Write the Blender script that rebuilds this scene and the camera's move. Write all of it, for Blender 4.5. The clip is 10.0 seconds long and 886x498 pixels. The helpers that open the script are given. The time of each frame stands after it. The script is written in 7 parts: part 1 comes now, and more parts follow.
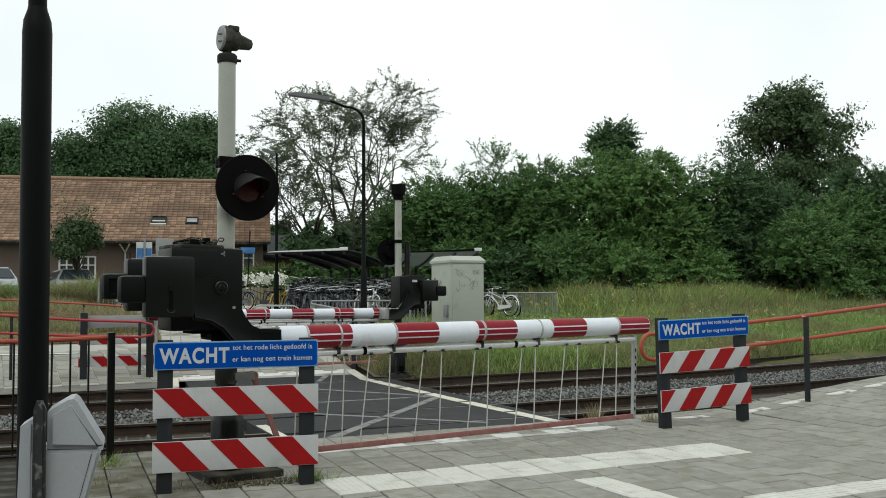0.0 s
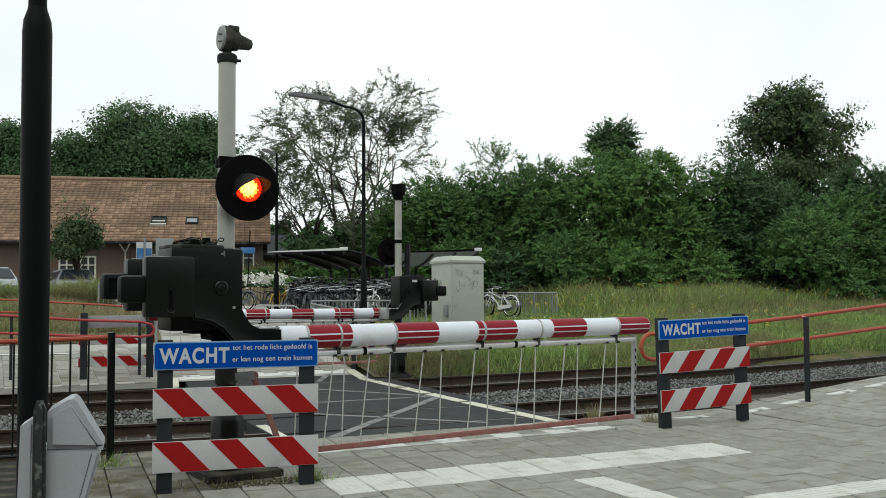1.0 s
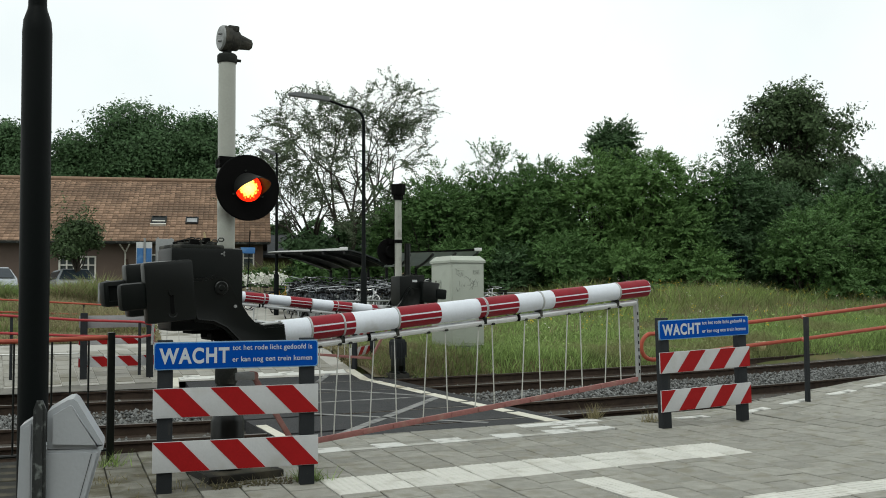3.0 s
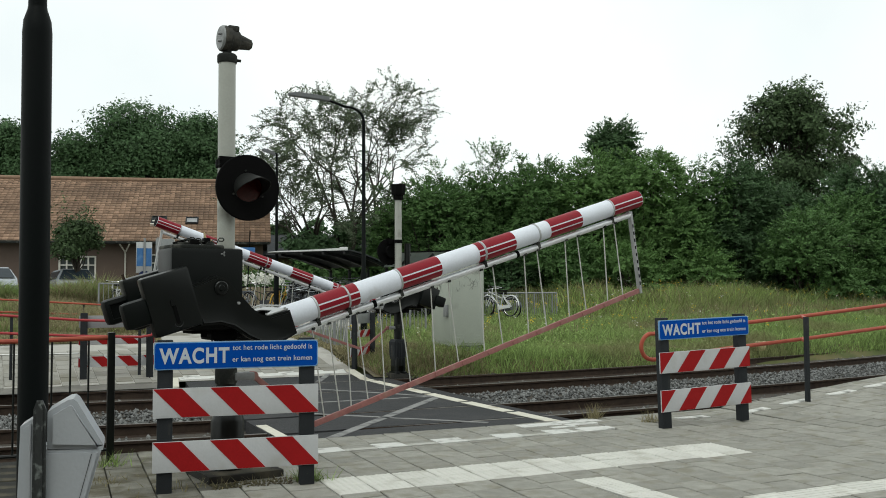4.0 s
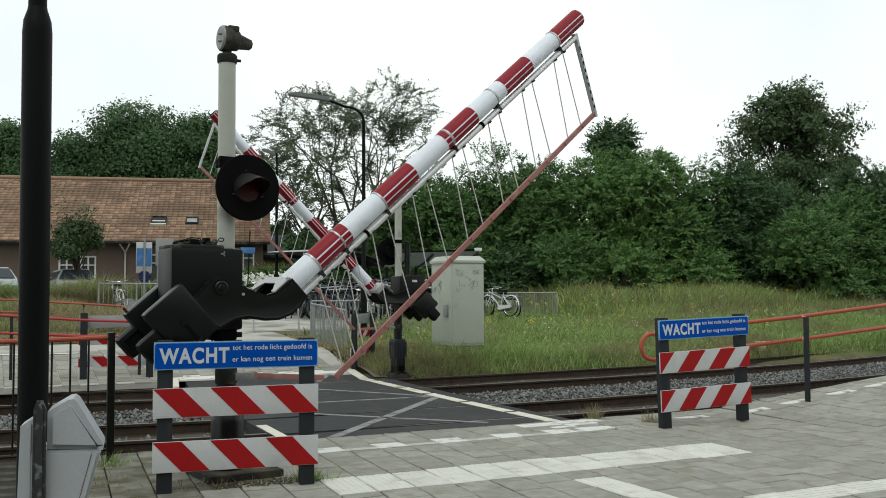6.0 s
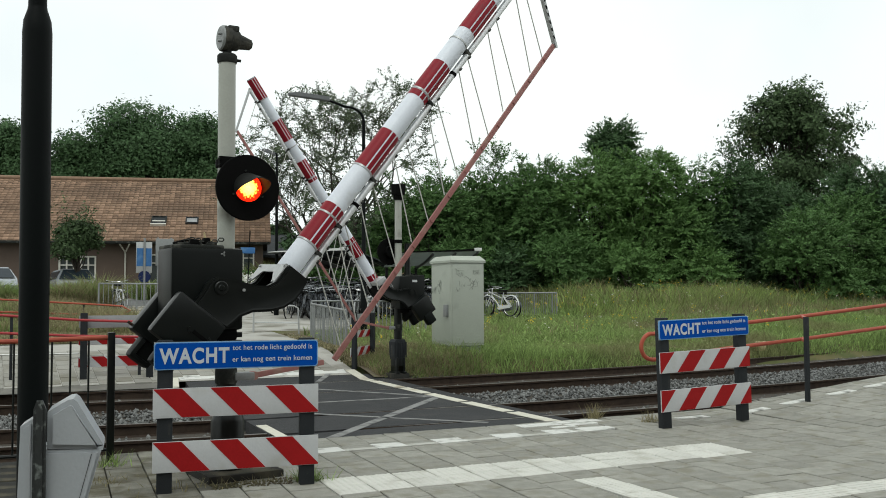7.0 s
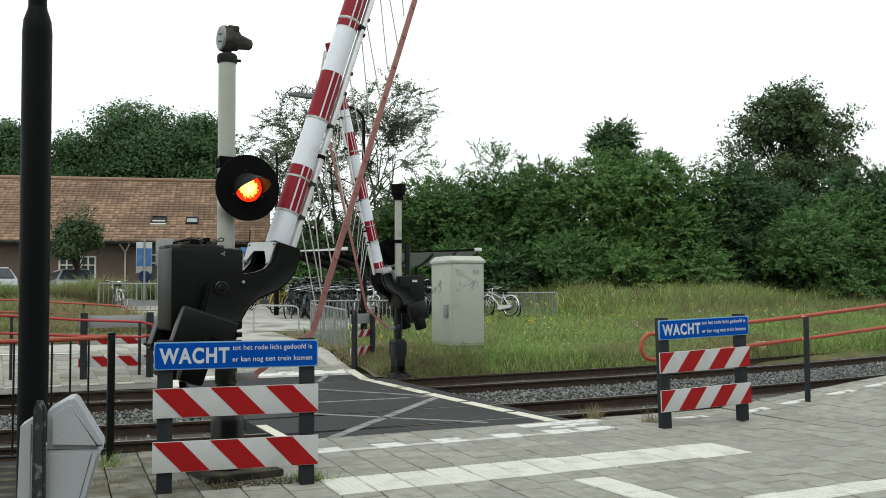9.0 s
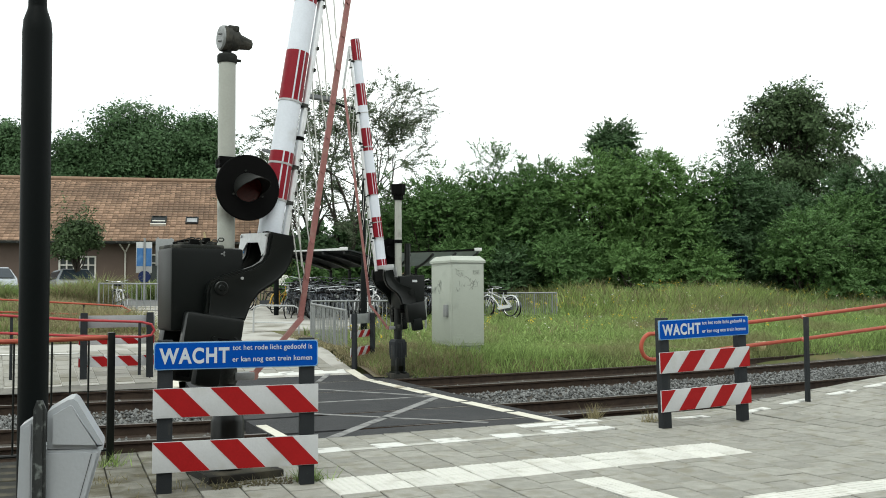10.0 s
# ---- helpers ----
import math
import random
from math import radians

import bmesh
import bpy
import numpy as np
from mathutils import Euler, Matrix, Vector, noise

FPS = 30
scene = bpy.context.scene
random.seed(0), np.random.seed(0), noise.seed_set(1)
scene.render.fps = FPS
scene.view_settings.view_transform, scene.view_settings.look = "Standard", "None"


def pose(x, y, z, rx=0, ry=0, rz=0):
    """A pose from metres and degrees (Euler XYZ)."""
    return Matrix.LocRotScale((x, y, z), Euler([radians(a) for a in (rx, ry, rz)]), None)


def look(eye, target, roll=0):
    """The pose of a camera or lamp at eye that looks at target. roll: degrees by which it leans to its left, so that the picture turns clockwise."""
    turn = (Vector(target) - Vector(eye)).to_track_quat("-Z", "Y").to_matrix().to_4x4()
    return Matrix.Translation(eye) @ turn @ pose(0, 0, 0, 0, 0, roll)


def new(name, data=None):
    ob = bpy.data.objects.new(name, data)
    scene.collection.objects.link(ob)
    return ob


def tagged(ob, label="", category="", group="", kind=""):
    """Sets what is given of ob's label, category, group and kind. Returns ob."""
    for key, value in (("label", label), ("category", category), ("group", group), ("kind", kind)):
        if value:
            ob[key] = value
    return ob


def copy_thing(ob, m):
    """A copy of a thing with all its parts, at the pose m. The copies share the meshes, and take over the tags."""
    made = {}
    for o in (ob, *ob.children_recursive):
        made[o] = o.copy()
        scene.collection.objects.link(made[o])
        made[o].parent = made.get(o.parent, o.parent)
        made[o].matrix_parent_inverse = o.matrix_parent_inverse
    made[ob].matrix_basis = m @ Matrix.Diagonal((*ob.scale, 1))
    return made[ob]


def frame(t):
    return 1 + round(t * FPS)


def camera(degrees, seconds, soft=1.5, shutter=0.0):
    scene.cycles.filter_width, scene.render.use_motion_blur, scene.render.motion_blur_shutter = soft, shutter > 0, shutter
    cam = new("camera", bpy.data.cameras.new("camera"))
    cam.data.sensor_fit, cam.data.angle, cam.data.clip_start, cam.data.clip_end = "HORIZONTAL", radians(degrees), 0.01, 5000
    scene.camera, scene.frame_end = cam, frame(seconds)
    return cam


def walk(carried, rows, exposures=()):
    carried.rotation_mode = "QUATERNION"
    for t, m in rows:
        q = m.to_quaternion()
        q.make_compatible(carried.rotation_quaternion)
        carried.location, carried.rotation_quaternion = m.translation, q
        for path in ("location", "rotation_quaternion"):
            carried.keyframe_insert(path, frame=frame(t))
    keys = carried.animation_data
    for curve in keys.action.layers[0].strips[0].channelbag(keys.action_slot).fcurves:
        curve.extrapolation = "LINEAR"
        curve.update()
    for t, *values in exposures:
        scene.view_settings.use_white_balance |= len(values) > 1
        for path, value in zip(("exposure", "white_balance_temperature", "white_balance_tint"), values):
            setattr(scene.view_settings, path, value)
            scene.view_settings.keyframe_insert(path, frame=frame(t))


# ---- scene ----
# ---------------------------------------------------------------- camera
cam = camera(50.48, 10.0, soft=0.95)
EYE = Vector((0.0, 0.0, 1.408))
AIM = EYE + Vector((math.sin(0.45811) * math.cos(0.04891), math.cos(0.45811) * math.cos(0.04891), math.sin(0.04891)))
walk(cam, [(0.0, look(EYE, AIM, -0.26)), (10.0, look(EYE, AIM, -0.26))], exposures=[(0.0, -0.04, 6500, 3), (7.5, -0.02, 6500, 3), (8.5, 0.1, 6500, 3), (9.0, 0.2, 6500, 3), (9.5, 0.34, 6500, 3), (10.0, 0.48, 6500, 3)])

# ---------------------------------------------------------------- light: an overcast noon
world = bpy.data.worlds.new("overcast_sky")
scene.world = world
world.use_nodes = True
wn, wl = world.node_tree.nodes, world.node_tree.links
wn.clear()
w_out = wn.new("ShaderNodeOutputWorld")
w_bg = wn.new("ShaderNodeBackground")
w_sky = wn.new("ShaderNodeTexSky")
w_sky.sky_type = "NISHITA"
w_sky.sun_disc = False
w_sky.sun_elevation, w_sky.sun_rotation = radians(52), radians(200)
w_mix = wn.new("ShaderNodeMix")
w_mix.data_type = "RGBA"
w_mix.inputs[0].default_value = 0.93
w_cloud = wn.new("ShaderNodeTexNoise")
w_cloud.inputs["Scale"].default_value = 2.2
w_cloud.inputs["Detail"].default_value = 5
w_ramp = wn.new("ShaderNodeValToRGB")
w_ramp.color_ramp.elements[0].position, w_ramp.color_ramp.elements[0].color = 0.25, (9.3, 9.8, 10.3, 1)
w_ramp.color_ramp.elements[1].position, w_ramp.color_ramp.elements[1].color = 0.6, (11.8, 11.9, 11.8, 1)
w_map = wn.new("ShaderNodeTexCoord")
wl.new(w_map.outputs["Generated"], w_cloud.inputs["Vector"])
wl.new(w_cloud.outputs["Fac"], w_ramp.inputs["Fac"])
wl.new(w_sky.outputs[0], w_mix.inputs[6])
wl.new(w_ramp.outputs[0], w_mix.inputs[7])
wl.new(w_mix.outputs[2], w_bg.inputs["Color"])
w_bg.inputs["Strength"].default_value = 0.1
wl.new(w_bg.outputs[0], w_out.inputs["Surface"])

sun = new("sun", bpy.data.lights.new("sun", "SUN"))
sun.data.energy, sun.data.angle, sun.data.color = 0.8, radians(25), (1.0, 0.98, 0.95)
sun.matrix_world = look((-14, -22, 42), (0, 0, 0))


# ---------------------------------------------------------------- materials
def material(name, base, rough=0.6, metal=0.0, vary=0.15, scale=6.0, fine=60.0, bump=0.1, dirt=None, dirt_at=0.6, island=0.0, per_object=0.0, spec=0.5, soft=0.0):
    """A surface with two scales of grain, optional stains, and variation from piece to piece."""
    m = bpy.data.materials.new(name)
    m.use_nodes = True
    n, l = m.node_tree.nodes, m.node_tree.links
    b = n["Principled BSDF"]
    b.inputs["Roughness"].default_value, b.inputs["Metallic"].default_value = rough, metal
    b.inputs["Specular IOR Level"].default_value = spec
    tc = n.new("ShaderNodeTexCoord")
    big, small = n.new("ShaderNodeTexNoise"), n.new("ShaderNodeTexNoise")
    big.inputs["Scale"].default_value, big.inputs["Detail"].default_value = scale, 4
    small.inputs["Scale"].default_value, small.inputs["Detail"].default_value = fine, 3
    where = tc.outputs["Object"]
    if per_object:
        oi, sh = n.new("ShaderNodeObjectInfo"), n.new("ShaderNodeVectorMath")
        sh.operation = "MULTIPLY_ADD"
        sh.inputs[1].default_value = (37.0, 53.0, 71.0)
        l.new(oi.outputs["Random"], sh.inputs[0])
        l.new(where, sh.inputs[2])
        where = sh.outputs[0]
    for t in (big, small):
        l.new(where, t.inputs["Vector"])
    add = n.new("ShaderNodeMath")
    add.operation = "ADD"
    l.new(big.outputs["Fac"], add.inputs[0])
    l.new(small.outputs["Fac"], add.inputs[1])
    last = add.outputs[0]
    if island or per_object:
        src = n.new("ShaderNodeNewGeometry").outputs["Random Per Island"] if island else n.new("ShaderNodeObjectInfo").outputs["Random"]
        mul = n.new("ShaderNodeMath")
        mul.operation = "MULTIPLY_ADD"
        mul.inputs[1].default_value = (island or per_object) / max(vary, 0.01)
        mul.inputs[2].default_value = -0.5 * (island or per_object) / max(vary, 0.01)
        l.new(src, mul.inputs[0])
        add2 = n.new("ShaderNodeMath")
        add2.operation = "ADD"
        l.new(last, add2.inputs[0])
        l.new(mul.outputs[0], add2.inputs[1])
        last = add2.outputs[0]
    rng = n.new("ShaderNodeMapRange")
    rng.inputs["From Min"].default_value, rng.inputs["From Max"].default_value = 0.5, 1.5
    rng.inputs["To Min"].default_value, rng.inputs["To Max"].default_value = 1 - vary, 1 + vary
    rng.clamp = False
    l.new(last, rng.inputs["Value"])
    mulc = n.new("ShaderNodeVectorMath")
    mulc.operation = "SCALE"
    mulc.inputs[0].default_value = base
    l.new(rng.outputs["Result"], mulc.inputs["Scale"])
    colour = mulc.outputs[0]
    if dirt:
        st = n.new("ShaderNodeTexNoise")
        st.inputs["Scale"].default_value, st.inputs["Detail"].default_value = scale * 0.6, 7
        l.new(where, st.inputs["Vector"])
        r = n.new("ShaderNodeMapRange")
        r.inputs["From Min"].default_value, r.inputs["From Max"].default_value = dirt_at - 0.08, dirt_at + 0.1
        l.new(st.outputs["Fac"], r.inputs["Value"])
        mix = n.new("ShaderNodeMix")
        mix.data_type = "RGBA"
        l.new(r.outputs["Result"], mix.inputs[0])
        l.new(colour, mix.inputs[6])
        mix.inputs[7].default_value = (*dirt, 1)
        colour = mix.outputs[2]
    l.new(colour, b.inputs["Base Color"])
    if bump:
        bp = n.new("ShaderNodeBump")
        bp.inputs["Strength"].default_value, bp.inputs["Distance"].default_value = bump, 0.01
        l.new(small.outputs["Fac"], bp.inputs["Height"])
        l.new(bp.outputs["Normal"], b.inputs["Normal"])
    if soft:
        tr = n.new("ShaderNodeBsdfTranslucent")
        ms = n.new("ShaderNodeMixShader")
        ms.inputs[0].default_value = soft
        l.new(colour, tr.inputs["Color"])
        l.new(b.outputs[0], ms.inputs[1])
        l.new(tr.outputs[0], ms.inputs[2])
        l.new(ms.outputs[0], n["Material Output"].inputs["Surface"])
    return m


def lit(name, stops, strength, radius):
    """A glowing lamp lens: bright in its middle, red towards its rim, mottled by the pressed glass."""
    m = bpy.data.materials.new(name)
    m.use_nodes = True
    n, l = m.node_tree.nodes, m.node_tree.links
    n.clear()
    out, em, ramp = n.new("ShaderNodeOutputMaterial"), n.new("ShaderNodeEmission"), n.new("ShaderNodeValToRGB")
    tc, ln, vor = n.new("ShaderNodeTexCoord"), n.new("ShaderNodeVectorMath"), n.new("ShaderNodeTexVoronoi")
    ln.operation = "LENGTH"
    vor.inputs["Scale"].default_value = 55
    l.new(tc.outputs["Object"], ln.inputs[0])
    l.new(tc.outputs["Object"], vor.inputs["Vector"])
    sc = n.new("ShaderNodeMath")
    sc.operation = "MULTIPLY_ADD"
    sc.inputs[1].default_value = 1.0 / radius
    l.new(ln.outputs["Value"], sc.inputs[0])
    vs = n.new("ShaderNodeMath")
    vs.operation = "MULTIPLY"
    vs.inputs[1].default_value = 0.4
    l.new(vor.outputs["Distance"], vs.inputs[0])
    l.new(vs.outputs[0], sc.inputs[2])
    l.new(sc.outputs[0], ramp.inputs["Fac"])
    e = ramp.color_ramp.elements
    e[0].position, e[0].color = stops[0][0], (*stops[0][1], 1)
    e[1].position, e[1].color = stops[-1][0], (*stops[-1][1], 1)
    for p, c in stops[1:-1]:
        x = e.new(p)
        x.color = (*c, 1)
    em.inputs["Strength"].default_value = strength
    l.new(ramp.outputs[0], em.inputs["Color"])
    l.new(em.outputs[0], out.inputs["Surface"])
    return m


def glass(name, tint=(0.05, 0.07, 0.08)):
    m = bpy.data.materials.new(name)
    m.use_nodes = True
    b = m.node_tree.nodes["Principled BSDF"]
    b.inputs["Base Color"].default_value = (*tint, 1)
    b.inputs["Roughness"].default_value = 0.06
    return m


BLACK = material("black_paint", (0.0035, 0.005, 0.0045), 0.33, spec=0.32, vary=0.35, scale=4, fine=90, bump=0.05, dirt=(0.014, 0.014, 0.012), dirt_at=0.7)
WEIGHT_BLACK = material("black_weight_paint", (0.0035, 0.005, 0.0045), 0.5, spec=0.14, vary=0.35, scale=4, fine=90, bump=0.05, dirt=(0.014, 0.014, 0.012), dirt_at=0.7)
HOUSING_BLACK = material("black_housing_paint", (0.0035, 0.005, 0.0045), 0.4, spec=0.2, vary=0.35, scale=4, fine=90, bump=0.05, dirt=(0.014, 0.014, 0.012), dirt_at=0.7)
BLACK_MATT = material("matt_black", (0.0035, 0.0035, 0.0035), 0.7, spec=0.06, vary=0.2, scale=8)
POST_GREY = material("dark_recycled_plastic", (0.022, 0.025, 0.028), 0.7, spec=0.2, vary=0.25, scale=9, fine=120, bump=0.2, dirt=(0.09, 0.085, 0.07), dirt_at=0.7)
POLE_PAINT = material("dark_green_black_paint", (0.0035, 0.005, 0.005), 0.5, spec=0.08, vary=0.25, scale=5)
MAST_GREY = material("pale_grey_mast_paint", (0.36, 0.37, 0.33), 0.45, vary=0.1, scale=7, dirt=(0.2, 0.2, 0.17), dirt_at=0.66)
HOOD_BLACK = material("weathered_black_visor", (0.011, 0.012, 0.011), 0.6, spec=0.15, vary=0.3, scale=14, dirt=(0.03, 0.03, 0.027), dirt_at=0.6)
CAST_GREY = material("weathered_cast_housing", (0.018, 0.02, 0.018), 0.65, spec=0.15, vary=0.35, scale=14, dirt=(0.09, 0.09, 0.08), dirt_at=0.6)
STEEL = material("galvanised_steel", (0.42, 0.43, 0.43), 0.42, 0.55, vary=0.18, scale=16, fine=50, bump=0.05)
LAMP_GREY = material("dark_grey_lamp_head", (0.12, 0.125, 0.13), 0.5, 0.2, vary=0.2, scale=8)
STEEL_DULL = material("dull_galvanised_steel", (0.24, 0.25, 0.25), 0.55, 0.3, vary=0.2, scale=10)
WIRE = material("pale_wire", (0.5, 0.5, 0.47), 0.5, 0.2, vary=0.15)
ALU = material("brushed_aluminium", (0.72, 0.73, 0.74), 0.4, 0.5, vary=0.12, scale=9, fine=80, bump=0.04)
WHITE_BOOM = material("white_boom_foil", (0.69, 0.725, 0.79), 0.36, spec=0.4, vary=0.08, scale=5, dirt=(0.45, 0.45, 0.43), dirt_at=0.68)
RED_BOOM = material("red_reflective_foil", (0.225, 0.008, 0.018), 0.45, spec=0.2, vary=0.16, scale=9, dirt=(0.17, 0.014, 0.022), dirt_at=0.66)
RED_DULL = material("faded_red_steel", (0.28, 0.115, 0.105), 0.6, vary=0.2, scale=12, dirt=(0.3, 0.17, 0.14), dirt_at=0.6)
RED_RAIL = material("orange_red_rail_paint", (0.36, 0.078, 0.045), 0.45, spec=0.25, vary=0.16, scale=7, dirt=(0.3, 0.06, 0.04), dirt_at=0.62)
RED_RAIL_DEEP = material("deep_red_rail_paint", (0.36, 0.03, 0.035), 0.4, vary=0.16, scale=7)
RED_STRIPE = material("red_board_foil", (0.3, 0.008, 0.01), 0.5, spec=0.2, vary=0.12, scale=6)
WHITE_STRIPE = material("white_board_foil", (0.5, 0.51, 0.52), 0.45, vary=0.07, scale=6, dirt=(0.42, 0.42, 0.4), dirt_at=0.66)
BLUE_SIGN = material("blue_sign_foil", (0.0015, 0.062, 0.34), 0.5, spec=0.08, vary=0.12, scale=5)
SIGN_WHITE = material("white_sign_lettering", (0.5, 0.55, 0.6), 0.5, vary=0.05)
SIGN_RIM = material("pale_blue_sign_rim", (0.16, 0.36, 0.62), 0.45, vary=0.08)
TILE = material("grey_concrete_tile", (0.272, 0.268, 0.238), 0.85, spec=0.15, vary=0.3, scale=9, fine=140, bump=0.5, dirt=(0.215, 0.205, 0.165), dirt_at=0.6, per_object=0.12)
TILE_DIRTY = material("soiled_concrete_tile", (0.165, 0.16, 0.136), 0.9, spec=0.1, vary=0.5, scale=6, fine=110, bump=0.4, dirt=(0.092, 0.084, 0.058), dirt_at=0.53, per_object=0.2)
CONCRETE_DARK = material("dark_patchy_concrete", (0.032, 0.032, 0.029), 0.9, spec=0.1, vary=0.3, scale=6, fine=120, bump=0.3, dirt=(0.1, 0.09, 0.065), dirt_at=0.6)
TILE_REST = material("grey_concrete_tile_rest", (0.21, 0.205, 0.185), 0.85, spec=0.15, vary=0.2, scale=5, fine=180, bump=0.25, dirt=(0.12, 0.115, 0.1), dirt_at=0.62, island=0.16)
TILE_WHITE = material("white_tactile_tile", (0.565, 0.56, 0.515), 0.75, vary=0.1, scale=7, fine=150, bump=0.15, dirt=(0.4, 0.39, 0.34), dirt_at=0.62, per_object=0.06)
PAINT_WHITE = material("worn_white_road_paint", (0.58, 0.58, 0.55), 0.8, vary=0.14, scale=9, fine=120, bump=0.2, dirt=(0.2, 0.2, 0.18), dirt_at=0.61)
PAINT_CREAM = material("worn_cream_road_paint", (0.56, 0.54, 0.46), 0.8, vary=0.16, scale=5, fine=120, bump=0.2, dirt=(0.3, 0.25, 0.17), dirt_at=0.62)
PAINT_GREY = material("faded_road_paint", (0.2, 0.2, 0.195), 0.8, vary=0.2, scale=8, fine=120, bump=0.2, dirt=(0.06, 0.06, 0.06), dirt_at=0.56)
JOINT = material("sandy_joint", (0.022, 0.02, 0.015), 0.95, spec=0.15, vary=0.3, scale=20, fine=200, dirt=(0.05, 0.065, 0.025), dirt_at=0.6)
ASPHALT = material("dark_rubber_crossing_panel", (0.036, 0.037, 0.039), 0.8, spec=0.15, vary=0.2, scale=3, fine=220, bump=0.3, dirt=(0.05, 0.05, 0.05), dirt_at=0.6)
ROAD_GREY = material("grey_asphalt_road", (0.13, 0.13, 0.13), 0.85, vary=0.15, scale=2, fine=90, bump=0.2)
PATH_PAVING = material("beige_path_paving", (0.37, 0.36, 0.33), 0.85, spec=0.15, vary=0.16, scale=2, fine=60, bump=0.2, dirt=(0.17, 0.16, 0.13), dirt_at=0.58)
BIKE_METAL = material("dull_bicycle_metal", (0.21, 0.22, 0.23), 0.3, 0.6, vary=0.4, scale=6, per_object=1.2)
DIRT = material("dry_sandy_dirt", (0.14, 0.12, 0.085), 0.95, spec=0.1, vary=0.3, scale=2, fine=30, bump=0.5, dirt=(0.11, 0.11, 0.05), dirt_at=0.55)
PAVING = material("pale_paving", (0.13, 0.125, 0.11), 0.85, vary=0.16, scale=3, fine=90, bump=0.2, dirt=(0.18, 0.172, 0.15), dirt_at=0.58)
RUST = material("rusty_rail_steel", (0.045, 0.032, 0.024), 0.8, 0.1, spec=0.15, vary=0.35, scale=14, fine=120, bump=0.3, dirt=(0.03, 0.022, 0.018), dirt_at=0.56)
RAIL_TOP = material("worn_rail_head", (0.12, 0.112, 0.1), 0.4, 0.7, vary=0.2, scale=10)
BALLAST = material("ballast_stone", (0.15, 0.153, 0.15), 0.9, spec=0.15, vary=0.3, scale=9, fine=70, bump=0.3, island=0.5)
BALLAST_BED = material("ballast_bed", (0.07, 0.063, 0.055), 0.95, spec=0.15, vary=0.4, scale=30, fine=120, bump=0.6, dirt=(0.07, 0.055, 0.04), dirt_at=0.58)
EARTH = material("meadow_ground", (0.075, 0.09, 0.032), 0.95, spec=0.15, vary=0.35, scale=1.2, fine=14, bump=0.3, dirt=(0.13, 0.115, 0.055), dirt_at=0.56)
GRASS = material("meadow_grass_blades", (0.245, 0.335, 0.115), 0.75, spec=0.15, vary=0.2, scale=0.5, fine=4, bump=0, island=0.5, soft=0.35, dirt=(0.235, 0.225, 0.115), dirt_at=0.57)
GRASS_DRY = material("dry_grass_stalks", (0.275, 0.245, 0.14), 0.8, spec=0.15, vary=0.2, scale=0.7, fine=5, bump=0, island=0.4, soft=0.3)
HERB = material("pale_herb_stems", (0.27, 0.34, 0.11), 0.8, spec=0.1, vary=0.2, scale=0.5, fine=4, bump=0, island=0.5, soft=0.35)
BELL_GREY = material("dusty_bell_casting", (0.034, 0.034, 0.03), 0.7, spec=0.15, vary=0.4, scale=12, fine=60, bump=0.3, dirt=(0.09, 0.085, 0.07), dirt_at=0.58)
FLOWER_Y = material("yellow_petals", (0.62, 0.46, 0.03), 0.7, vary=0.1, soft=0.3)
FLOWER_W = material("white_petals", (0.75, 0.75, 0.68), 0.7, vary=0.1, soft=0.3)
LEAF = material("shrub_leaves", (0.1, 0.186, 0.062), 0.6, spec=0.15, vary=0.25, scale=0.45, fine=2.5, bump=0, island=0.24, soft=0.3)
LEAF_YELLOW = material("yellow_green_leaves", (0.122, 0.220, 0.069), 0.6, spec=0.15, vary=0.25, scale=0.45, fine=2.5, bump=0, island=0.24, soft=0.3)
LEAF_DARK = material("dark_tree_leaves", (0.07, 0.127, 0.055), 0.6, spec=0.15, vary=0.25, scale=0.4, fine=2.5, bump=0, island=0.24, soft=0.25)
LEAF_GREY = material("grey_green_leaves", (0.092, 0.12, 0.07), 0.6, spec=0.15, vary=0.25, scale=0.5, fine=2.5, bump=0, island=0.45, soft=0.25)
LEAF_BROWN = material("brown_tinged_leaves", (0.066, 0.104, 0.046), 0.6, spec=0.15, vary=0.3, scale=0.4, fine=2.5, bump=0, island=0.5, soft=0.25, dirt=(0.13, 0.095, 0.04), dirt_at=0.7)
BARK = material("grey_brown_bark", (0.05, 0.043, 0.036), 0.9, spec=0.15, vary=0.3, scale=6, fine=40, bump=0.5)
ROOF_TILE = material("orange_clay_roof_tile", (0.25, 0.166, 0.115), 0.85, spec=0.15, vary=0.22, scale=1.1, fine=18, bump=0.2, dirt=(0.165, 0.112, 0.08), dirt_at=0.54, island=0.3)
BRICK = material("brown_brick_wall", (0.12, 0.09, 0.073), 0.9, spec=0.15, vary=0.16, scale=2, fine=40, bump=0.3)
CREAM = material("cream_window_frame", (0.6, 0.58, 0.52), 0.6, vary=0.08)
ZINC = material("zinc_grey", (0.33, 0.34, 0.35), 0.5, 0.4, vary=0.15, scale=8)
CABINET = material("pale_green_grey_cabinet", (0.37, 0.4, 0.345), 0.5, vary=0.07, scale=3, fine=40, bump=0.03, dirt=(0.29, 0.31, 0.27), dirt_at=0.66)
PENCIL = material("grey_scribble", (0.26, 0.28, 0.25), 0.7, vary=0.3, scale=15)
BIN_GREY = material("light_grey_litter_bin", (0.36, 0.38, 0.4), 0.34, vary=0.05, scale=4, dirt=(0.25, 0.265, 0.275), dirt_at=0.66)
